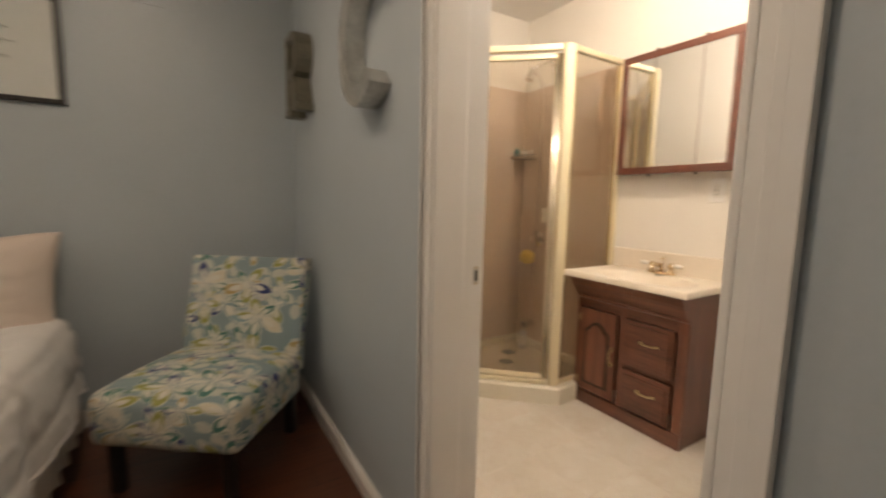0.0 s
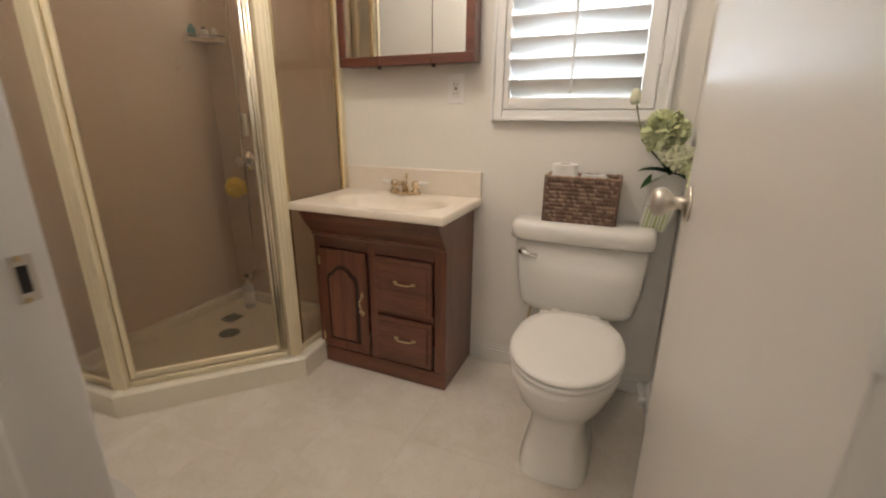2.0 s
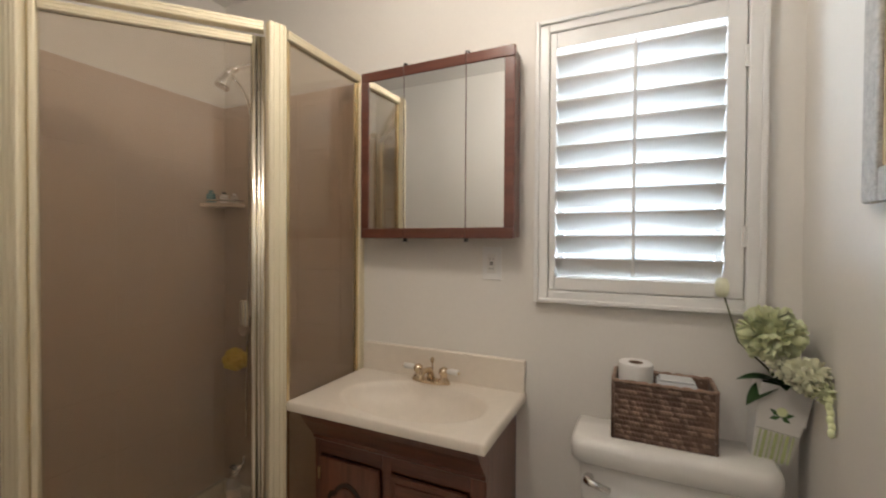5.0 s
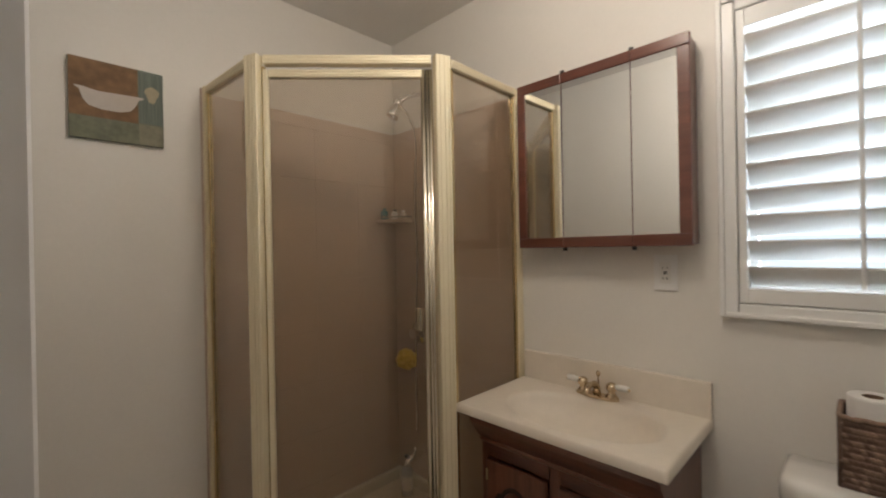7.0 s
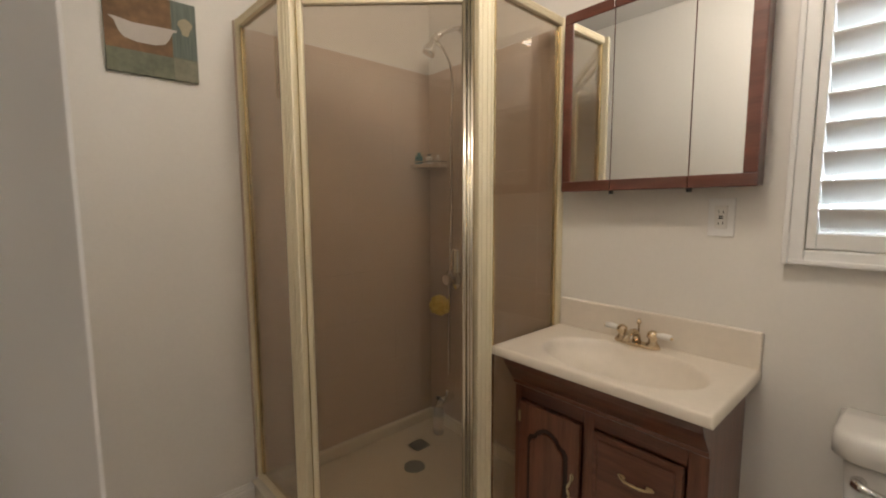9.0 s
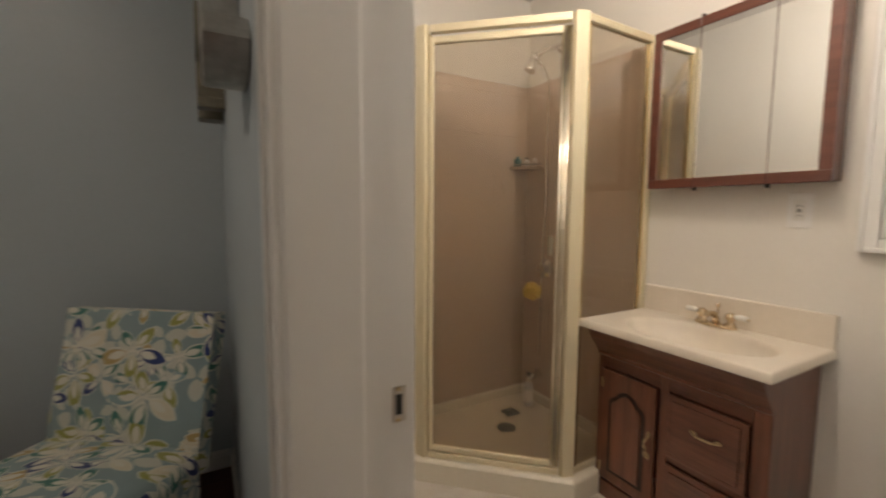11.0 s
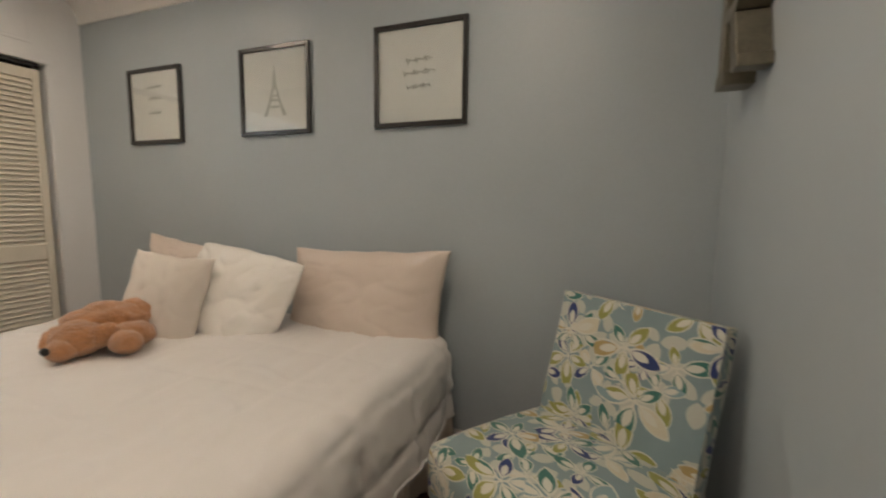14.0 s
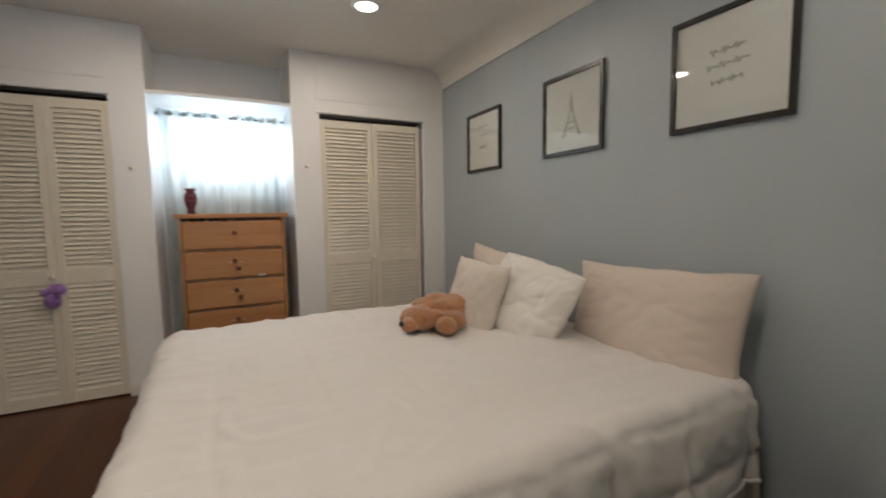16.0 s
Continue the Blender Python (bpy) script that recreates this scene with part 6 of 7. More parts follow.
vs_ = thing("vase", (-1.72, 2.575, 1.212), "dark red glazed ceramic vase on the dresser", "vase")
part("body", lathe([(0, 0), (0.030, 0), (0.032, 0.006), (0.024, 0.016), (0.028, 0.040), (0.040, 0.080), (0.044, 0.115), (0.040, 0.140), (0.028, 0.158), (0.030, 0.172), (0.042, 0.180), (0.040, 0.184), (0.026, 0.176), (0.020, 0.160), (0, 0.158)], Matrix.Translation((-1.72, 2.575, 1.2125)), 36), REDVASE, vs_, smooth=True)
bm = None
for z in (0.035, 0.092, 0.132):
    r = {0.035: 0.0285, 0.092: 0.0425, 0.132: 0.0425}[z]
    bm = lathe([(r, z), (r + 0.0015, z + 0.002), (r, z + 0.004)], Matrix.Translation((-1.72, 2.575, 1.2125)), 36, bm)
part("band", bm, surface("rose_band_glaze", (0.24, 0.07, 0.08), 0.25), vs_, smooth=True)

# ---- bed ----
ROOM_SHIFT = Vector((-0.03, -0.089, 0))
bd = thing("bed", (0.30, 3.5, 0.0), "king bed with a cotton skirt against the blue-grey wall", "bed")
BX_0, BX_1, BY_0, BY_1 = -0.640, 1.090, 2.520, 4.540
part("mattress", box(BX_0, BX_1, BY_0, BY_1, 0.300, 0.535, 0.05, seg=4), SHEET, bd)
part("box_spring", box(BX_0 + 0.01, BX_1 - 0.01, BY_0 + 0.01, BY_1, 0.110, 0.298, 0.01), SHEET, bd)
for x in (BX_0 + 0.08, BX_1 - 0.08):
    for y in (BY_0 + 0.08, BY_1 - 0.08):
        part("leg", lathe([(0, 0), (0.02, 0), (0.025, 0.11), (0, 0.11)], Matrix.Translation((x, y, 0)), 12), BLACK, bd)
# pleated skirt down to the floor
own = bmesh.new()
path = []
ins = 0.004
for i in range(160):
    t = i / 159
    path.append((BX_1 + ins, BY_1 - (BY_1 - BY_0) * t, 1, 0))
for i in range(160):
    t = i / 159
    path.append((BX_1 - (BX_1 - BX_0) * t, BY_0 - ins, 0, -1))
for i in range(160):
    t = i / 159
    path.append((BX_0 - ins, BY_0 + (BY_1 - BY_0) * t, -1, 0))
prev = None
for i, (x, y, nx_, ny_) in enumerate(path):
    col = []
    for z, k in ((0.29, 0.002), (0.16, 0.008), (0.015, 0.014)):
        o = k * (1 + math.sin(i * 0.55) + 0.4 * math.sin(i * 1.7))
        col.append(own.verts.new((x + nx_ * o, y + ny_ * o, z)))
    if prev:
        for a_, b_, c_, d_ in ((prev[0], col[0], col[1], prev[1]), (prev[1], col[1], col[2], prev[2])):
            own.faces.new((a_, b_, c_, d_))
    prev = col
part("bed_skirt", own, SHEET, bd, smooth=True)

# quilt: a cloth laid over the mattress that hangs down on three sides
qd = thing("quilt", (0.29, 3.5, 0.30), "thick white quilted comforter with stitched squares on the bed", "bedding")
own = bmesh.new()
OH_R, OH_L, OH_F = 0.34, 0.34, 0.30
X0q, X1q, Y0q, Y1q = BX_0 - OH_L, BX_1 + OH_R, BY_0 - OH_F, 4.44
step = 0.0135
nx, ny = int((X1q - X0q) / step), int((Y1q - Y0q) / step)
ZQ, RB = 0.575, 0.085
CELL = 0.33


def drape(d):
    """How far out and down a cloth goes that runs d past the edge."""
    if d <= 0:
        return 0.0, 0.0
    arc = RB * math.pi / 2
    if d < arc:
        a = d / RB
        return RB * math.sin(a), RB * (1 - math.cos(a))
    return RB + (d - arc) * 0.10, RB + (d - arc) * 0.985


g = []
for i in range(nx + 1):
    row = []
    X = X0q + (X1q - X0q) * i / nx
    for j in range(ny + 1):
        Y = Y0q + (Y1q - Y0q) * j / ny
        inset = 0.055
        dr_, dl = X - (BX_1 - inset), (BX_0 + inset) - X
        df = (BY_0 + inset) - Y
        dx = max(dr_, dl, 0)
        dy = max(df, 0)
        d = math.hypot(dx, dy)
        out, down = drape(d)
        px = min(max(X, BX_0 + inset), BX_1 - inset)
        py = max(Y, BY_0 + inset)
        ux, uy = (0, 0)
        if d > 0:
            ux, uy = (dx / d) * (1 if dr_ > dl else -1), -dy / d
        # folds of the hanging part
        hang = max(0.0, d - 0.14) / 0.25
        hang = min(hang, 1.0)
        along = Y if dx > dy else X
        wob = hang * (0.012 * math.sin(along * 11 + 1.3) + 0.006 * math.sin(along * 27 + X * 4) + 0.012 * noise.noise(Vector((X * 6, Y * 6, 1.0))))
        # quilting
        rx = abs(((X - 0.14 + 0.020 * noise.noise(Vector((X * 3, Y * 3, 5)))) / CELL) % 1.0 - 0.5) * 2
        ry = abs(((Y - 0.10 + 0.020 * noise.noise(Vector((X * 3, Y * 3, 9)))) / CELL) % 1.0 - 0.5) * 2
        sx_, sy_ = (1 - rx) * CELL / 2, (1 - ry) * CELL / 2
        hem = min(X - X0q, X1q - X, Y - Y0q)
        seam = min(sx_, sy_, abs(hem - 0.10))
        flat = 0.40 + 0.65 * min(1.0, max(0.0, d) / 0.12)
        puff = (0.013 * (1 - math.exp(-seam / 0.04)) - 0.007 * math.exp(-(seam / 0.007) ** 2)) * flat
        fold = abs(noise.noise(Vector((X * 2.6 + Y * 1.1, Y * 3.4 - X * 1.5, 11.0))))
        wr = 0.035 * (0.5 - 0.5 * math.tanh((X + 0.25) * 2.5)) + 0.006 * noise.noise(Vector((X * 7, Y * 5, 2))) + 0.003 * noise.noise(Vector((X * 22, Y * 15, 7))) + 0.014 * noise.noise(Vector((X * 1.7, Y * 1.7, 3))) + 0.006 * math.exp(-(fold / 0.035) ** 2)
        edge_pinch = math.exp(-((d - 0.10) / 0.09) ** 2) * 0.004 * math.sin(along * 47 + 3 * noise.noise(Vector((along * 3, 0, 0))))
        crinkle = 0.005 * noise.noise(Vector((X * 34, Y * 26, 21))) * math.exp(-seam / 0.05) * min(1.0, max(0.15, d / 0.1))
        lift = puff + wr + edge_pinch + crinkle
        ang = min(max(d / RB, 0), math.pi / 2)
        off = out + math.sin(ang) * lift + wob
        z = ZQ - down + math.cos(ang) * lift
        row.append(own.verts.new((px + ux * off, py + uy * off, z)))
    g.append(row)
for i in range(nx):
    for j in range(ny):
        own.faces.new((g[i][j], g[i + 1][j], g[i + 1][j + 1], g[i][j + 1]))
HEM = [g[0][j].co.copy() for j in range(ny, 0, -1)] + [g[i][0].co.copy() for i in range(nx + 1)] + [g[nx][j].co.copy() for j in range(1, ny + 1)]
quilt = part("cover", own, DUVET, qd, smooth=True)
hem_pts = [v for v in HEM]
part("hem", tube(hem_pts, 0.008, 6), DUVET, qd, smooth=True)
solid = quilt.modifiers.new("thickness", "SOLIDIFY")
solid.thickness, solid.offset = 0.012, -1


def pillow(name, c, w, h, t, rot, mat, label, flange=0.0, seed=1, crease=0.004, pull=None, waist=0.05):
    """A stuffed case standing in its local x-z plane: w wide, h high, t thick; pull moves the corners
    (bottom left, bottom right, top left, top right), waist draws the sides in between them."""
    th = thing(name, c, label, "pillow" if name == "pillow" else "cushion")
    own = bmesh.new()
    n = 56
    R = pose(*c, *rot)
    pull = pull or ((0, 0), (0, 0), (0, 0), (0, 0))
    for side in (1, -1):
        g = []
        for i in range(n + 1):
            row = []
            for j in range(n + 1):
                u, v = i / n * 2 - 1, j / n * 2 - 1
                k = max(0.0, (1 - abs(u) ** 2.6)) ** 0.6 * max(0.0, (1 - abs(v) ** 2.6)) ** 0.6
                x = u * w / 2 * (1 - waist * (1 - v * v))
                z = v * h / 2 * (1 - waist * (1 - u * u))
                rad = 0.0
                for q, (cu, cv) in enumerate(((-1, -1), (1, -1), (-1, 1), (1, 1))):
                    f = ((1 + cu * u) / 2 * (1 + cv * v) / 2) ** 1.6
                    x += pull[q][0] * f
                    z += pull[q][1] * f
                    du, dv = u - cu, v - cv
                    r_ = math.hypot(du * w, dv * h)
                    ang_ = math.atan2(abs(dv) * h, abs(du) * w)
                    rad += math.sin(ang_ * (9 + 2 * q) + seed + 2.0 * noise.noise(Vector((r_ * 5, seed, q)))) * math.exp(-r_ / 0.16) * min(1.0, r_ / 0.06)
                wr = 0.012 * noise.noise(Vector((u * 2.0 + seed, v * 2.0, side))) + 0.005 * noise.noise(Vector((u * 5 + seed, v * 4, 4 + side)))
                cr = abs(noise.noise(Vector((u * 1.5 + v * 0.9 + seed * 3, v * 1.1 - u * 0.6, 8.0))))
                cr2 = abs(noise.noise(Vector((u * 1.3 - v * 2.0 + seed * 5, v * 0.9 + u * 1.6, 3.0))))
                wr -= crease * (math.exp(-(cr / 0.10) ** 2) + 0.7 * math.exp(-(cr2 / 0.08) ** 2))
                wr += crease * 1.4 * rad
                y = -side * (t / 2 * k + wr * k ** 0.4)
                x += 0.007 * noise.noise(Vector((v * 3, seed, 2)))
                z += 0.010 * noise.noise(Vector((u * 3, seed, 3)))
                row.append(own.verts.new(R @ Vector((x, y, z))))
            g.append(row)
        for i in range(n):
            for j in range(n):
                q = (g[i][j], g[i + 1][j], g[i + 1][j + 1], g[i][j + 1])
                own.faces.new(q if side > 0 else q[::-1])
    bmesh.ops.remove_doubles(own, verts=own.verts, dist=0.0004)
    part("case", own, mat, th, smooth=True)
    return th


pillow("pillow", (0.692, 4.425, 0.720), 0.83, 0.48, 0.18, (-9, 1.5, 3), BEIGE, "blush-beige pillow leaning on the wall beside the chair", 1, 2, 0.0045, ((0.0, 0.0), (-0.01, -0.075), (0.02, -0.030), (-0.005, 0.012)), 0.07)
pillow("pillow", (-0.410, 4.425, 0.722), 0.84, 0.45, 0.16, (-9, 3, -2), BEIGE, "blush-beige pillow behind the white one", 1, 5, 0.0035, ((0, 0), (0, 0), (0.0, 0.0), (0, -0.03)), 0.08)
pillow("pillow", (0.160, 4.165, 0.700), 0.60, 0.53, 0.18, (-20, 8, 6), WHITECASE, "rumpled white pillow leaning on the beige pillows", 0, 9, 0.012, ((0.02, 0.0), (-0.10, 0.02), (0.05, -0.02), (0.0, -0.03)), -0.02)
pillow("cushion", (-0.058, 3.985, 0.690), 0.38, 0.50, 0.15, (-18, 6, 14), LINEN, "square oatmeal linen cushion in front of the pillows", 0, 13, 0.0025, None, 0.05)

# ---- plush dog ----
pd = thing("plush_dog", (0.0, 3.75, 0.60), "ginger plush dog toy lying on the quilt", "toy")
bm = blob((-0.135, 3.840, 0.680), (0.120, 0.175, 0.088), rot=(0, 0, -28), sub=4, rough=0.14)
blob((-0.105, 3.960, 0.690), (0.095, 0.105, 0.078), bm, sub=3, rough=0.14)
blob((-0.040, 3.665, 0.665), (0.100, 0.082, 0.072), bm, rot=(0, 0, 30), sub=4, rough=0.10)
blob((-0.020, 3.595, 0.640), (0.056, 0.056, 0.044), bm, rot=(0, 0, 20), sub=3, rough=0.06)
blob((-0.145, 3.635, 0.648), (0.036, 0.070, 0.056), bm, rot=(10, 0, 30), sub=3, rough=0.12)
blob((0.035, 3.715, 0.672), (0.070, 0.036, 0.050), bm, rot=(0, -15, 55), sub=3, rough=0.12)
blob((0.110, 3.765, 0.640), (0.070, 0.054, 0.050), bm, rot=(0, 0, 20), sub=3, rough=0.10)
blob((0.055, 3.830, 0.650), (0.090, 0.060, 0.056), bm, rot=(0, 0, 50), sub=3, rough=0.12)
blob((-0.090, 3.745, 0.640), (0.060, 0.080, 0.050), bm, rot=(0, 0, 10), sub=3, rough=0.10)
for cx_, cy_ in ((-0.062, 3.600), (-0.008, 3.622)):
    blob((cx_, cy_, 0.694), (0.016, 0.010, 0.008), bm, rot=(0, 0, 30), sub=2)
for f in bm.faces:
    f.material_index = 0
nose_ = blob((-0.018, 3.540, 0.650), (0.022, 0.014, 0.017), rot=(0, 0, 10), sub=2)
nverts = len(bm.faces)
bm = join(bm, nose_)
bm.faces.ensure_lookup_table()
for f in bm.faces[nverts:]:
    f.material_index = 1
bmesh.ops.transform(bm, matrix=Matrix.Translation((-0.045, 3.640, 0.600)) @ Matrix.Diagonal((0.86, 0.86, 0.92, 1)) @ Matrix.Translation((0.040, -3.640, -0.600)), verts=bm.verts)
part("plush", bm, [PLUSH, BLACK], pd, smooth=True)

ROOM_SHIFT = Vector((0, 0, 0))
# ---- framed prints over the bed ----


def framed(x0, x1, z0, z1, label):
    th = thing("framed_print", ((x0 + x1) / 2, YN, z0), label, "picture", "framed prints over the bed")
    y = YN - 0.0015
    w, d = 0.022, 0.020
    for a, b, c, e in ((x0, x0 + w, z0, z1), (x1 - w, x1, z0, z1), (x0 + w + 0.0003, x1 - w - 0.0003, z0, z0 + w), (x0 + w + 0.0003, x1 - w - 0.0003, z1 - w, z1)):
        part("frame", box(a, b, y - d, y, c, e, 0.002), BLACKFRAME, th)
    part("print", box(x0 + w + 0.0005, x1 - w - 0.0005, y - 0.008, y, z0 + w + 0.0005, z1 - w - 0.0005), PAPER, th)
    part("glass", box(x0 + w + 0.0005, x1 - w - 0.0005, y - 0.0125, y - 0.0105, z0 + w + 0.0005, z1 - w - 0.0005), CLEAR, th)
    return th


def script_line(th, cx, cz, w, amp, k, mat=INK, r=0.0028):
    """A line of unreadable slanting script as a wavy stroke."""
    pts = [(cx - w / 2 + w * i / 40, YN - 0.0098, cz + amp * math.sin(i * 1.35 + k) * (0.5 + 0.5 * math.sin(i * 0.45 + k)) + 0.05 * w * (i / 40 - 0.5)) for i in range(41)]
    part("script_stroke", tube(pts, r, 5), mat, th)


f3 = framed(0.652, 1.114, 1.516, 1.974, "black-framed print with three lines of pale script")
for dz, w, k in ((0.055, 0.13, 0.3), (0.0, 0.16, 1.1), (-0.062, 0.12, 2.2)):
    script_line(f3, 0.880, 1.757 + dz, w, 0.017, k)
f2 = framed(-0.180, 0.280, 1.514, 1.967, "black-framed print of a pale lattice tower")
M = Matrix.Translation((0.050, 0, 1.612)) @ onto_north(YN - 0.0096) @ Matrix.Diagonal((1.15, 1.0, 1, 1))
for poly in ([(-0.068, 0), (-0.044, 0), (-0.022, 0.075), (-0.032, 0.075)], [(0.068, 0), (0.044, 0), (0.022, 0.075), (0.032, 0.075)], [(-0.036, 0.075), (0.036, 0.075), (0.034, 0.085), (-0.034, 0.085)],
             [(-0.030, 0.086), (-0.016, 0.086), (-0.009, 0.135), (-0.016, 0.135)], [(0.030, 0.086), (0.016, 0.086), (0.009, 0.135), (0.016, 0.135)], [(-0.019, 0.135), (0.019, 0.135), (0.018, 0.142), (-0.018, 0.142)],
             [(-0.013, 0.143), (0.013, 0.143), (0.003, 0.235), (-0.003, 0.235)], [(-0.0012, 0.235), (0.0012, 0.235), (0.0008, 0.262), (-0.0008, 0.262)], [(-0.026, 0.040), (0.026, 0.040), (0.020, 0.052), (-0.020, 0.052)], [(-0.016, 0.100), (0.016, 0.100), (0.014, 0.106), (-0.014, 0.106)]):
    part("tower_shape", prism(poly, M, 0.0006), INK2, f2)
f1 = framed(-1.086, -0.634, 1.502, 1.946, "black-framed print with faint printed lines")
for dz, w, k in ((0.095, 0.12, 0.8), (0.030, 0.09, 1.9), (-0.055, 0.10, 0.2)):
    script_line(f1, -0.860, 1.740 + dz, w, 0.011, k, INK2)

vt = thing("wall_vent", (1.40, YN, 2.022), "small painted-over vent cover high on the grey wall", "vent")
part("cover", box(1.300, 1.505, YN - 0.006, YN - 0.0005, 2.022, 2.190, 0.003), GREY_WALL, vt)

# ---- tin letters on the east wall ----
lc = thing("letter_c", (XP0, 3.222, 1.36), "large hammered tin letter C hanging on the grey wall", "wall letter")
cyl, czl = 3.255, 1.635
pts_o, pts_i = [], []
for i in range(41):
    a = math.radians(48 + (312 - 48) * i / 40)
    pts_o.append((0.170 * math.cos(a), 0.212 * math.sin(a)))
    pts_i.append((0.108 * math.cos(a), 0.148 * math.sin(a)))
own = bmesh.new()
z0_, z1_ = 0.002, 0.070
vo, vi, vo2, vi2 = ([own.verts.new((x, y, z)) for x, y in p_] for p_, z in ((pts_o, z0_), (pts_i, z0_), (pts_o, z1_), (pts_i, z1_)))
for i in range(40):
    own.faces.new((vo[i], vo[i + 1], vo2[i + 1], vo2[i]))
    own.faces.new((vi[i], vi[i + 1], vi2[i + 1], vi2[i]))
    own.faces.new((vo2[i], vo2[i + 1], vi2[i + 1], vi2[i]))
    own.faces.new((vo[i], vo[i + 1], vi[i + 1], vi[i]))
for i in (0, 40):
    own.faces.new((vo[i], vo2[i], vi2[i], vi[i]))
bmesh.ops.recalc_face_normals(own, faces=own.faces)
bmesh.ops.transform(own, matrix=Matrix.Translation((0, cyl, czl)) @ onto_east(XP0 - 0.001), verts=own.verts)
part("face", own, SILVERFOIL, lc)
for i in range(3):
    pts = [(x * (1 - 0.0), y, 0) for x, y in pts_o]
rim = [Matrix.Translation((0, cyl, czl)) @ onto_east(XP0 - 0.071) @ Vector((x * 0.97, y * 0.975, 0)) for x, y in pts_o]
part("rim_bead", tube(rim, 0.004, 8), SILVERFOIL, lc, smooth=True)
rim = [Matrix.Translation((0, cyl, czl)) @ onto_east(XP0 - 0.071) @ Vector((x * 1.03, y * 1.03, 0)) for x, y in pts_i]
part("rim_bead", tube(rim, 0.004, 8), SILVERFOIL, lc, smooth=True)

lr = thing("letter_r", (XP0, 4.1, 1.54), "large dark bronze tin letter hanging near the room corner", "wall letter")
M = Matrix.Translation((0, 4.150, 1.530)) @ onto_east(XP0 - 0.001)
DPR = 0.084
own = prism([(-0.120, 0.0), (-0.025, 0.0), (-0.025, 0.040), (-0.045, 0.045), (-0.045, 0.340), (-0.120, 0.340), (-0.120, 0.385), (-0.100, 0.345), (-0.100, 0.045), (-0.120, 0.040)][:5] + [(-0.045, 0.385), (-0.120, 0.385), (-0.120, 0.345), (-0.100, 0.340), (-0.100, 0.045), (-0.120, 0.040)], M, DPR, bevel=0.003)
prism([(-0.0445, 0.345), (-0.0445, 0.385), (0.03, 0.385)] + [(0.03 + 0.085 * math.sin(a), 0.280 + 0.105 * math.cos(a)) for a in [i * math.pi / 10 for i in range(1, 10)]] + [(0.03, 0.175), (-0.0445, 0.175), (-0.0445, 0.215), (0.025, 0.215)] + [(0.025 + 0.040 * math.sin(a), 0.280 + 0.065 * math.cos(a)) for a in [math.pi - i * math.pi / 10 for i in range(1, 10)]] + [(0.025, 0.345)], M, DPR, own, bevel=0.003)
prism([(0.0, 0.1745), (0.060, 0.1745), (0.105, 0.050), (0.120, 0.045), (0.120, 0.012), (0.055, 0.012)], M, DPR, own, bevel=0.003)
part("face", own, BRONZEL, lr)

# ---- slipper chair ----
CH = pose(1.724, 4.045, 0.024, 0, 0, -36.8) @ Matrix.Diagonal((1.10, 0.93, 1, 1))
ch = new("slipper_chair")
LIFT = 0.024
ch.matrix_basis = CH
SPOT[ch] = CH
tagged(ch, "armless slipper chair in teal petal print fabric in the corner", "chair")


def cushion_slab(name, w, path, thick, bulge, seed):
    """Upholstery w wide that follows a path of (y, z) with a thickness along the path's normal; carries a map in metres."""
    own = bmesh.new()
    uvl = own.loops.layers.uv.new("map")
    n = 20
    P2 = [Vector((0, y, z)) for y, z in path]
    dist = [0.0]
    for a_, b_ in zip(P2, P2[1:]):
        dist.append(dist[-1] + (b_ - a_).length)
    uv = {}
    tops, bots = [], []
    m = len(P2)
    for j, q in enumerate(P2):
        d = (P2[min(j + 1, m - 1)] - P2[max(j - 1, 0)]).normalized()
        nn = Vector((0, -d.z, d.y))
        s = dist[j] / dist[-1]
        e2 = max(0.0, 1 - abs(2 * s - 1) ** 8)
        rt, rb = [], []
        for i in range(n + 1):
            u = i / n * 2 - 1
            e1 = max(0.0, 1 - abs(u) ** 8)
            k = bulge * (1 - u * u) * (1 - (2 * s - 1) ** 2)
            x = u * w / 2 * (1 if e2 > 0 else 1)
            wv = 0.003 * noise.noise(Vector((u * 3, s * 4, seed)))
            off = thick / 2 * (0.82 + 0.18 * (e1 * e2) ** 0.35)
            a_ = own.verts.new(q + nn * (off + k + wv) + Vector((x, 0, 0)))
            b_ = own.verts.new(q - nn * off + Vector((x, 0, 0)))
            uv[a_] = (x + seed, dist[j])
            uv[b_] = (x + seed + 1.7, dist[j])
            rt.append(a_)
            rb.append(b_)
        tops.append(rt)
        bots.append(rb)

    def quad(vs, over=None):
        f = own.faces.new(vs)
        for lp in f.loops:
            c_ = uv[lp.vert]
            lp[uvl].uv = c_
        return f

    for j in range(m - 1):
        for i in range(n):
            quad((tops[j][i], tops[j][i + 1], tops[j + 1][i + 1], tops[j + 1][i]))
            quad((bots[j][i], bots[j + 1][i], bots[j + 1][i + 1], bots[j][i + 1]))
    sides = []
    for i in (0, n):
        for j in range(m - 1):
            sides.append(quad((tops[j][i], bots[j][i], bots[j + 1][i], tops[j + 1][i])))
    for j in (0, m - 1):
        for i in range(n):
            sides.append(quad((tops[j][i], tops[j][i + 1], bots[j][i + 1], bots[j][i])))
    for f in sides:
        cxm = sum((lp.vert.co.x for lp in f.loops)) / len(f.loops)
        for lp in f.loops:
            v = lp.vert.co
            lp[uvl].uv = (v.y + 5.3 + seed, v.z) if abs(abs(cxm) - w / 2) < 1e-3 else (v.x + seed + 0.3, v.z + v.y)
    bmesh.ops.recalc_face_normals(own, faces=own.faces)
    return own


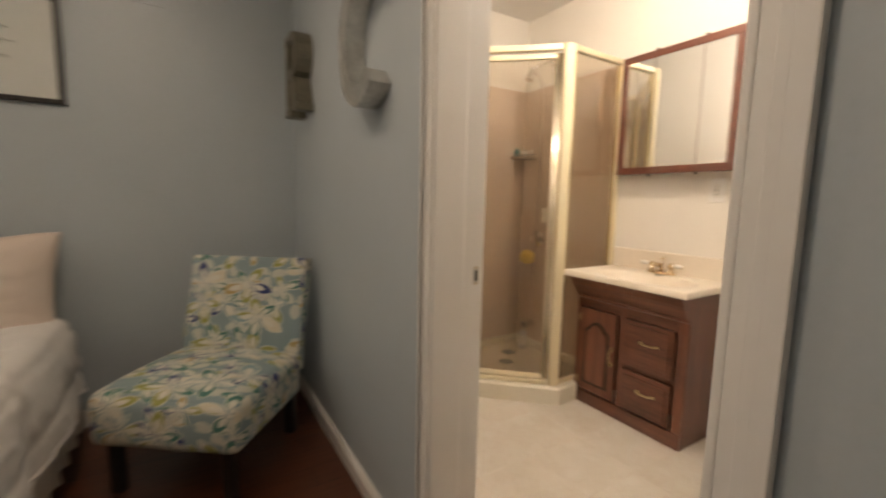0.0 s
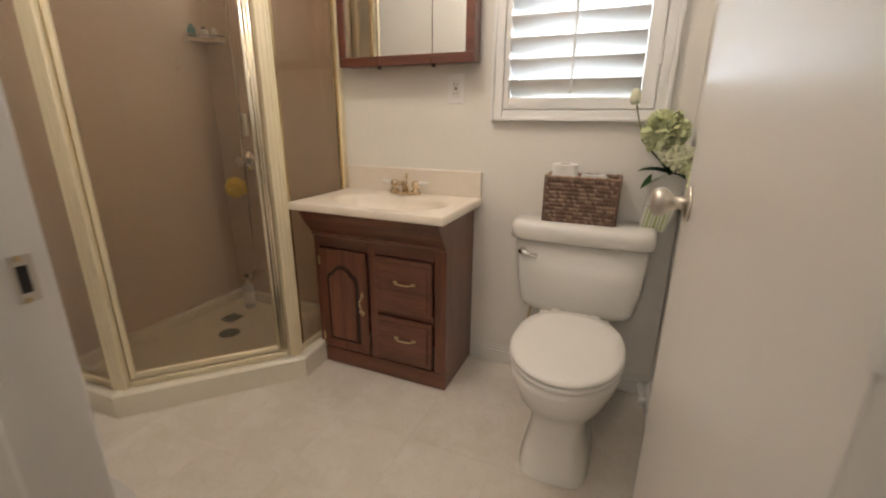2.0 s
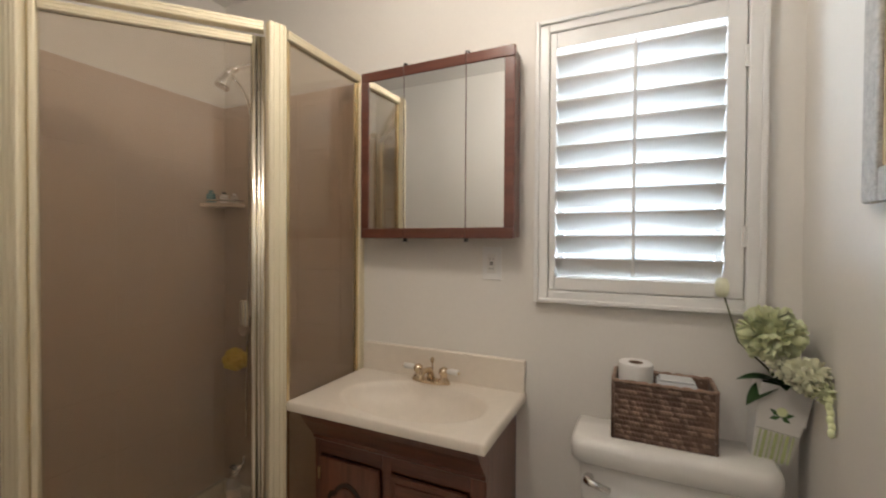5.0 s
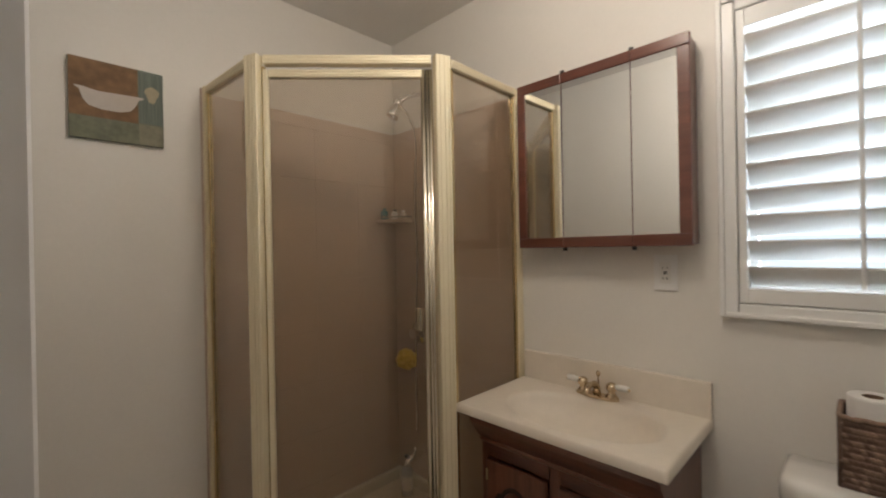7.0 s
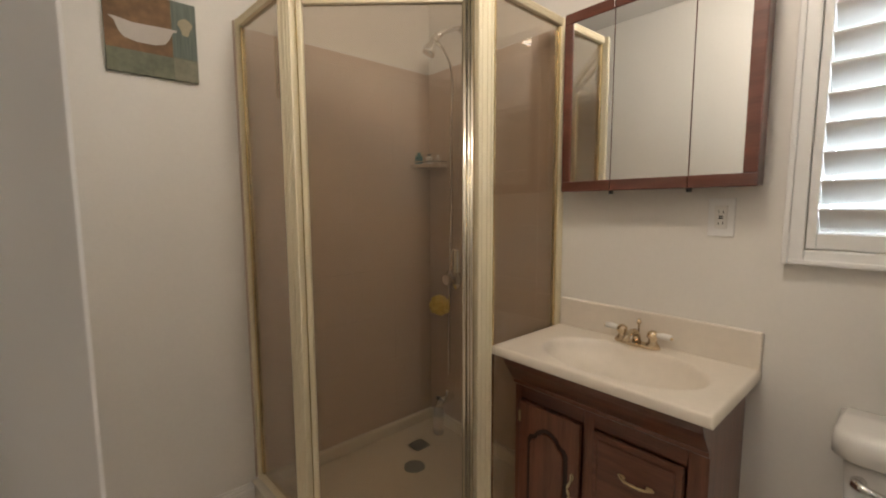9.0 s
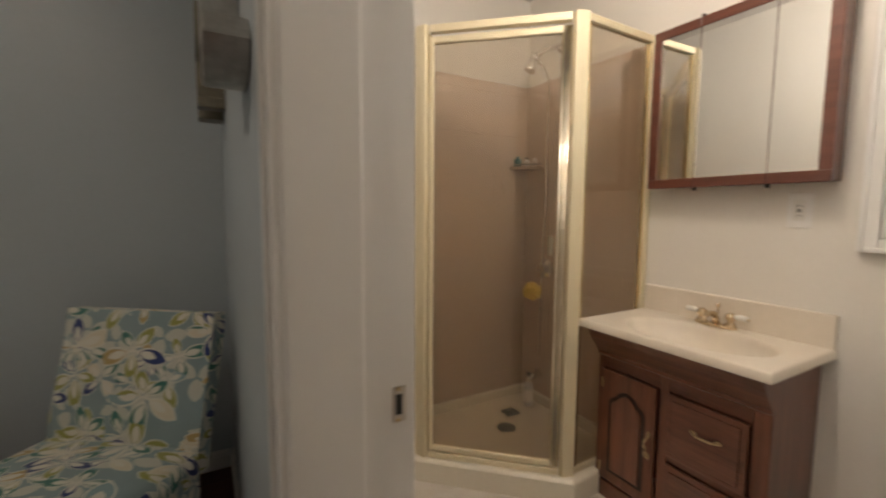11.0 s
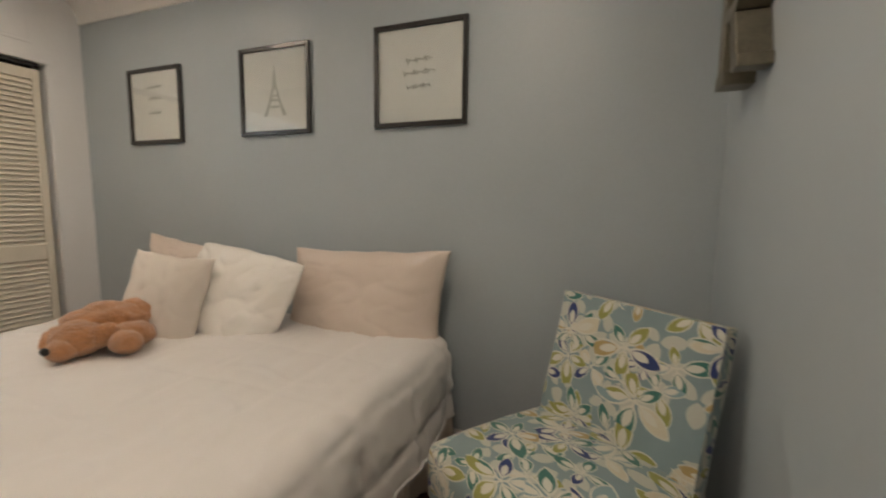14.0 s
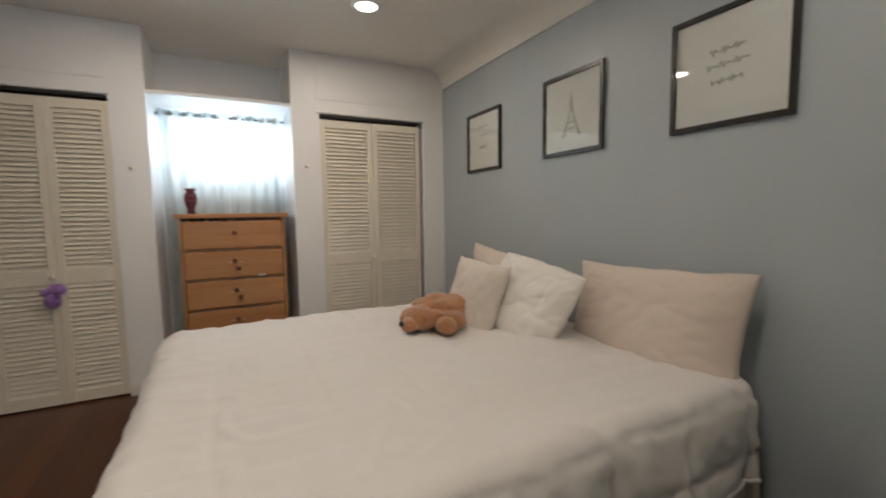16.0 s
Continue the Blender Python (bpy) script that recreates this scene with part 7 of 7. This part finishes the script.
def puffed_box(x0, x1, y0, y1, z0, z1, r, bulge, seed):
    """A rounded, stuffed block with a swelling top and a map in metres."""
    own = bmesh.new()
    bmesh.ops.create_cube(own, size=2)
    bmesh.ops.subdivide_edges(own, edges=own.edges[:], cuts=19, use_grid_fill=True)
    half = Vector(((x1 - x0) / 2, (y1 - y0) / 2, (z1 - z0) / 2))
    mid = Vector(((x0 + x1) / 2, (y0 + y1) / 2, (z0 + z1) / 2))
    for v in own.verts:
        a, b, c = v.co
        w = [math.sin(k * math.pi / 2) for k in (a, b, c)]
        q = Vector((w[0] * half.x, w[1] * half.y, w[2] * half.z))
        inner = Vector([max(-(h - r), min(h - r, k)) for k, h in zip(q, half)])
        e = q - inner
        q = inner + (e.normalized() * r if e.length > 1e-6 else e)
        if c > 0:
            q.z += bulge * (1 - w[0] ** 2) * (1 - w[1] ** 2) * c
        if b < 0:
            q.y -= 0.012 * (1 - w[0] ** 2) * (1 - w[2] ** 2)
        q.z += 0.004 * noise.noise(Vector((q.x * 7, q.y * 7, seed)))
        v.co = q + mid
    uvl = own.loops.layers.uv.new("map")
    for f in own.faces:
        nn = f.normal
        side = abs(nn.x) > 0.7
        for lp in f.loops:
            v = lp.vert.co
            lp[uvl].uv = (v.y + 5.3, v.z + 0.1) if side else (v.x + seed, v.y + v.z - z1)
    return own


own = puffed_box(-0.268, 0.268, -0.525, 0.05, 0.182, 0.392, 0.048, 0.040, 0.0)
own.normal_update()
part("seat", own, FABRIC, ch, local=True, smooth=True)
own = cushion_slab("back", 0.520, [(0.045, 0.300), (0.060, 0.380), (0.080, 0.460), (0.103, 0.540), (0.128, 0.620), (0.150, 0.700), (0.165, 0.765), (0.172, 0.812)], 0.080, 0.020, 2.3)
part("backrest", own, FABRIC, ch, local=True, smooth=False)
for sx in (-1, 1):
    for yy, dz in ((-0.46, 0.215), (0.06, 0.225)):
        part("leg", box(sx * 0.205 - 0.02, sx * 0.205 + 0.02, yy - 0.02, yy + 0.02, -LIFT, dz, 0.003), BLACKFRAME, ch, local=True)

# ---- floor and wall pieces ----
TS = 0.3048
floor_parent = bpy.data.objects["floor"]
SPOT[floor_parent] = Matrix.Identity(4)
tile_meshes = {}
x_start, y_start = XP1 - 0.05, 2.917 - 3 * TS
for i in range(6):
    for j in range(9):
        x0, y0 = x_start + i * TS, y_start + j * TS
        x1, y1 = min(x0 + TS, XE) - 0.0003, min(y0 + TS, YB) - 0.0003
        x0, y0 = max(x0, XP1) + 0.0003, max(y0, YS) + 0.0003
        if x1 - x0 < 0.02 or y1 - y0 < 0.02:
            continue
        key = (round(x1 - x0, 4), round(y1 - y0, 4))
        if key not in tile_meshes:
            own = box(-key[0] / 2, key[0] / 2, -key[1] / 2, key[1] / 2, -0.0035, 0.0, 0.0002)
            me = bpy.data.meshes.new("floor_tile")
            own.to_mesh(me)
            own.free()
            me.materials.append(FLOORT)
            tile_meshes[key] = me
        shared("floor_tile", tile_meshes[key], floor_parent, pose((x0 + x1) / 2, (y0 + y1) / 2, 0))

WT = 0.238
wall_meshes = {}


def wall_tile(w, h, m):
    key = (round(w, 4), round(h, 4))
    if key not in wall_meshes:
        own = box(-w / 2 + 0.0004, w / 2 - 0.0004, -0.0035, 0.0035, -h / 2 + 0.0004, h / 2 - 0.0004, 0.0004)
        me = bpy.data.meshes.new("tile")
        own.to_mesh(me)
        own.free()
        me.materials.append(SURROUND)
        wall_meshes[key] = me
    shared("tile", wall_meshes[key], sw, m)


rows = [(max(0.102, 1.397 - k * WT), min(1.930, 1.397 - (k - 1) * WT)) for k in range(6, -3, -1)]
for z0, z1 in rows:
    if z1 - z0 < 0.02:
        continue
    x1 = XE - 0.012
    while x1 > 2.80:
        x0 = max(2.791, x1 - WT)
        wall_tile(x1 - x0, z1 - z0, pose((x0 + x1) / 2, YB - 0.0070, (z0 + z1) / 2))
        x1 = x0 if x0 > 2.792 else 0
    y1 = YB - 0.011
    while y1 > 3.58:
        y0 = max(3.587, y1 - WT)
        wall_tile(y1 - y0, z1 - z0, pose(XE - 0.0075, (y0 + y1) / 2, (z0 + z1) / 2, 0, 0, 90))
        y1 = y0 if y0 > 3.588 else 0
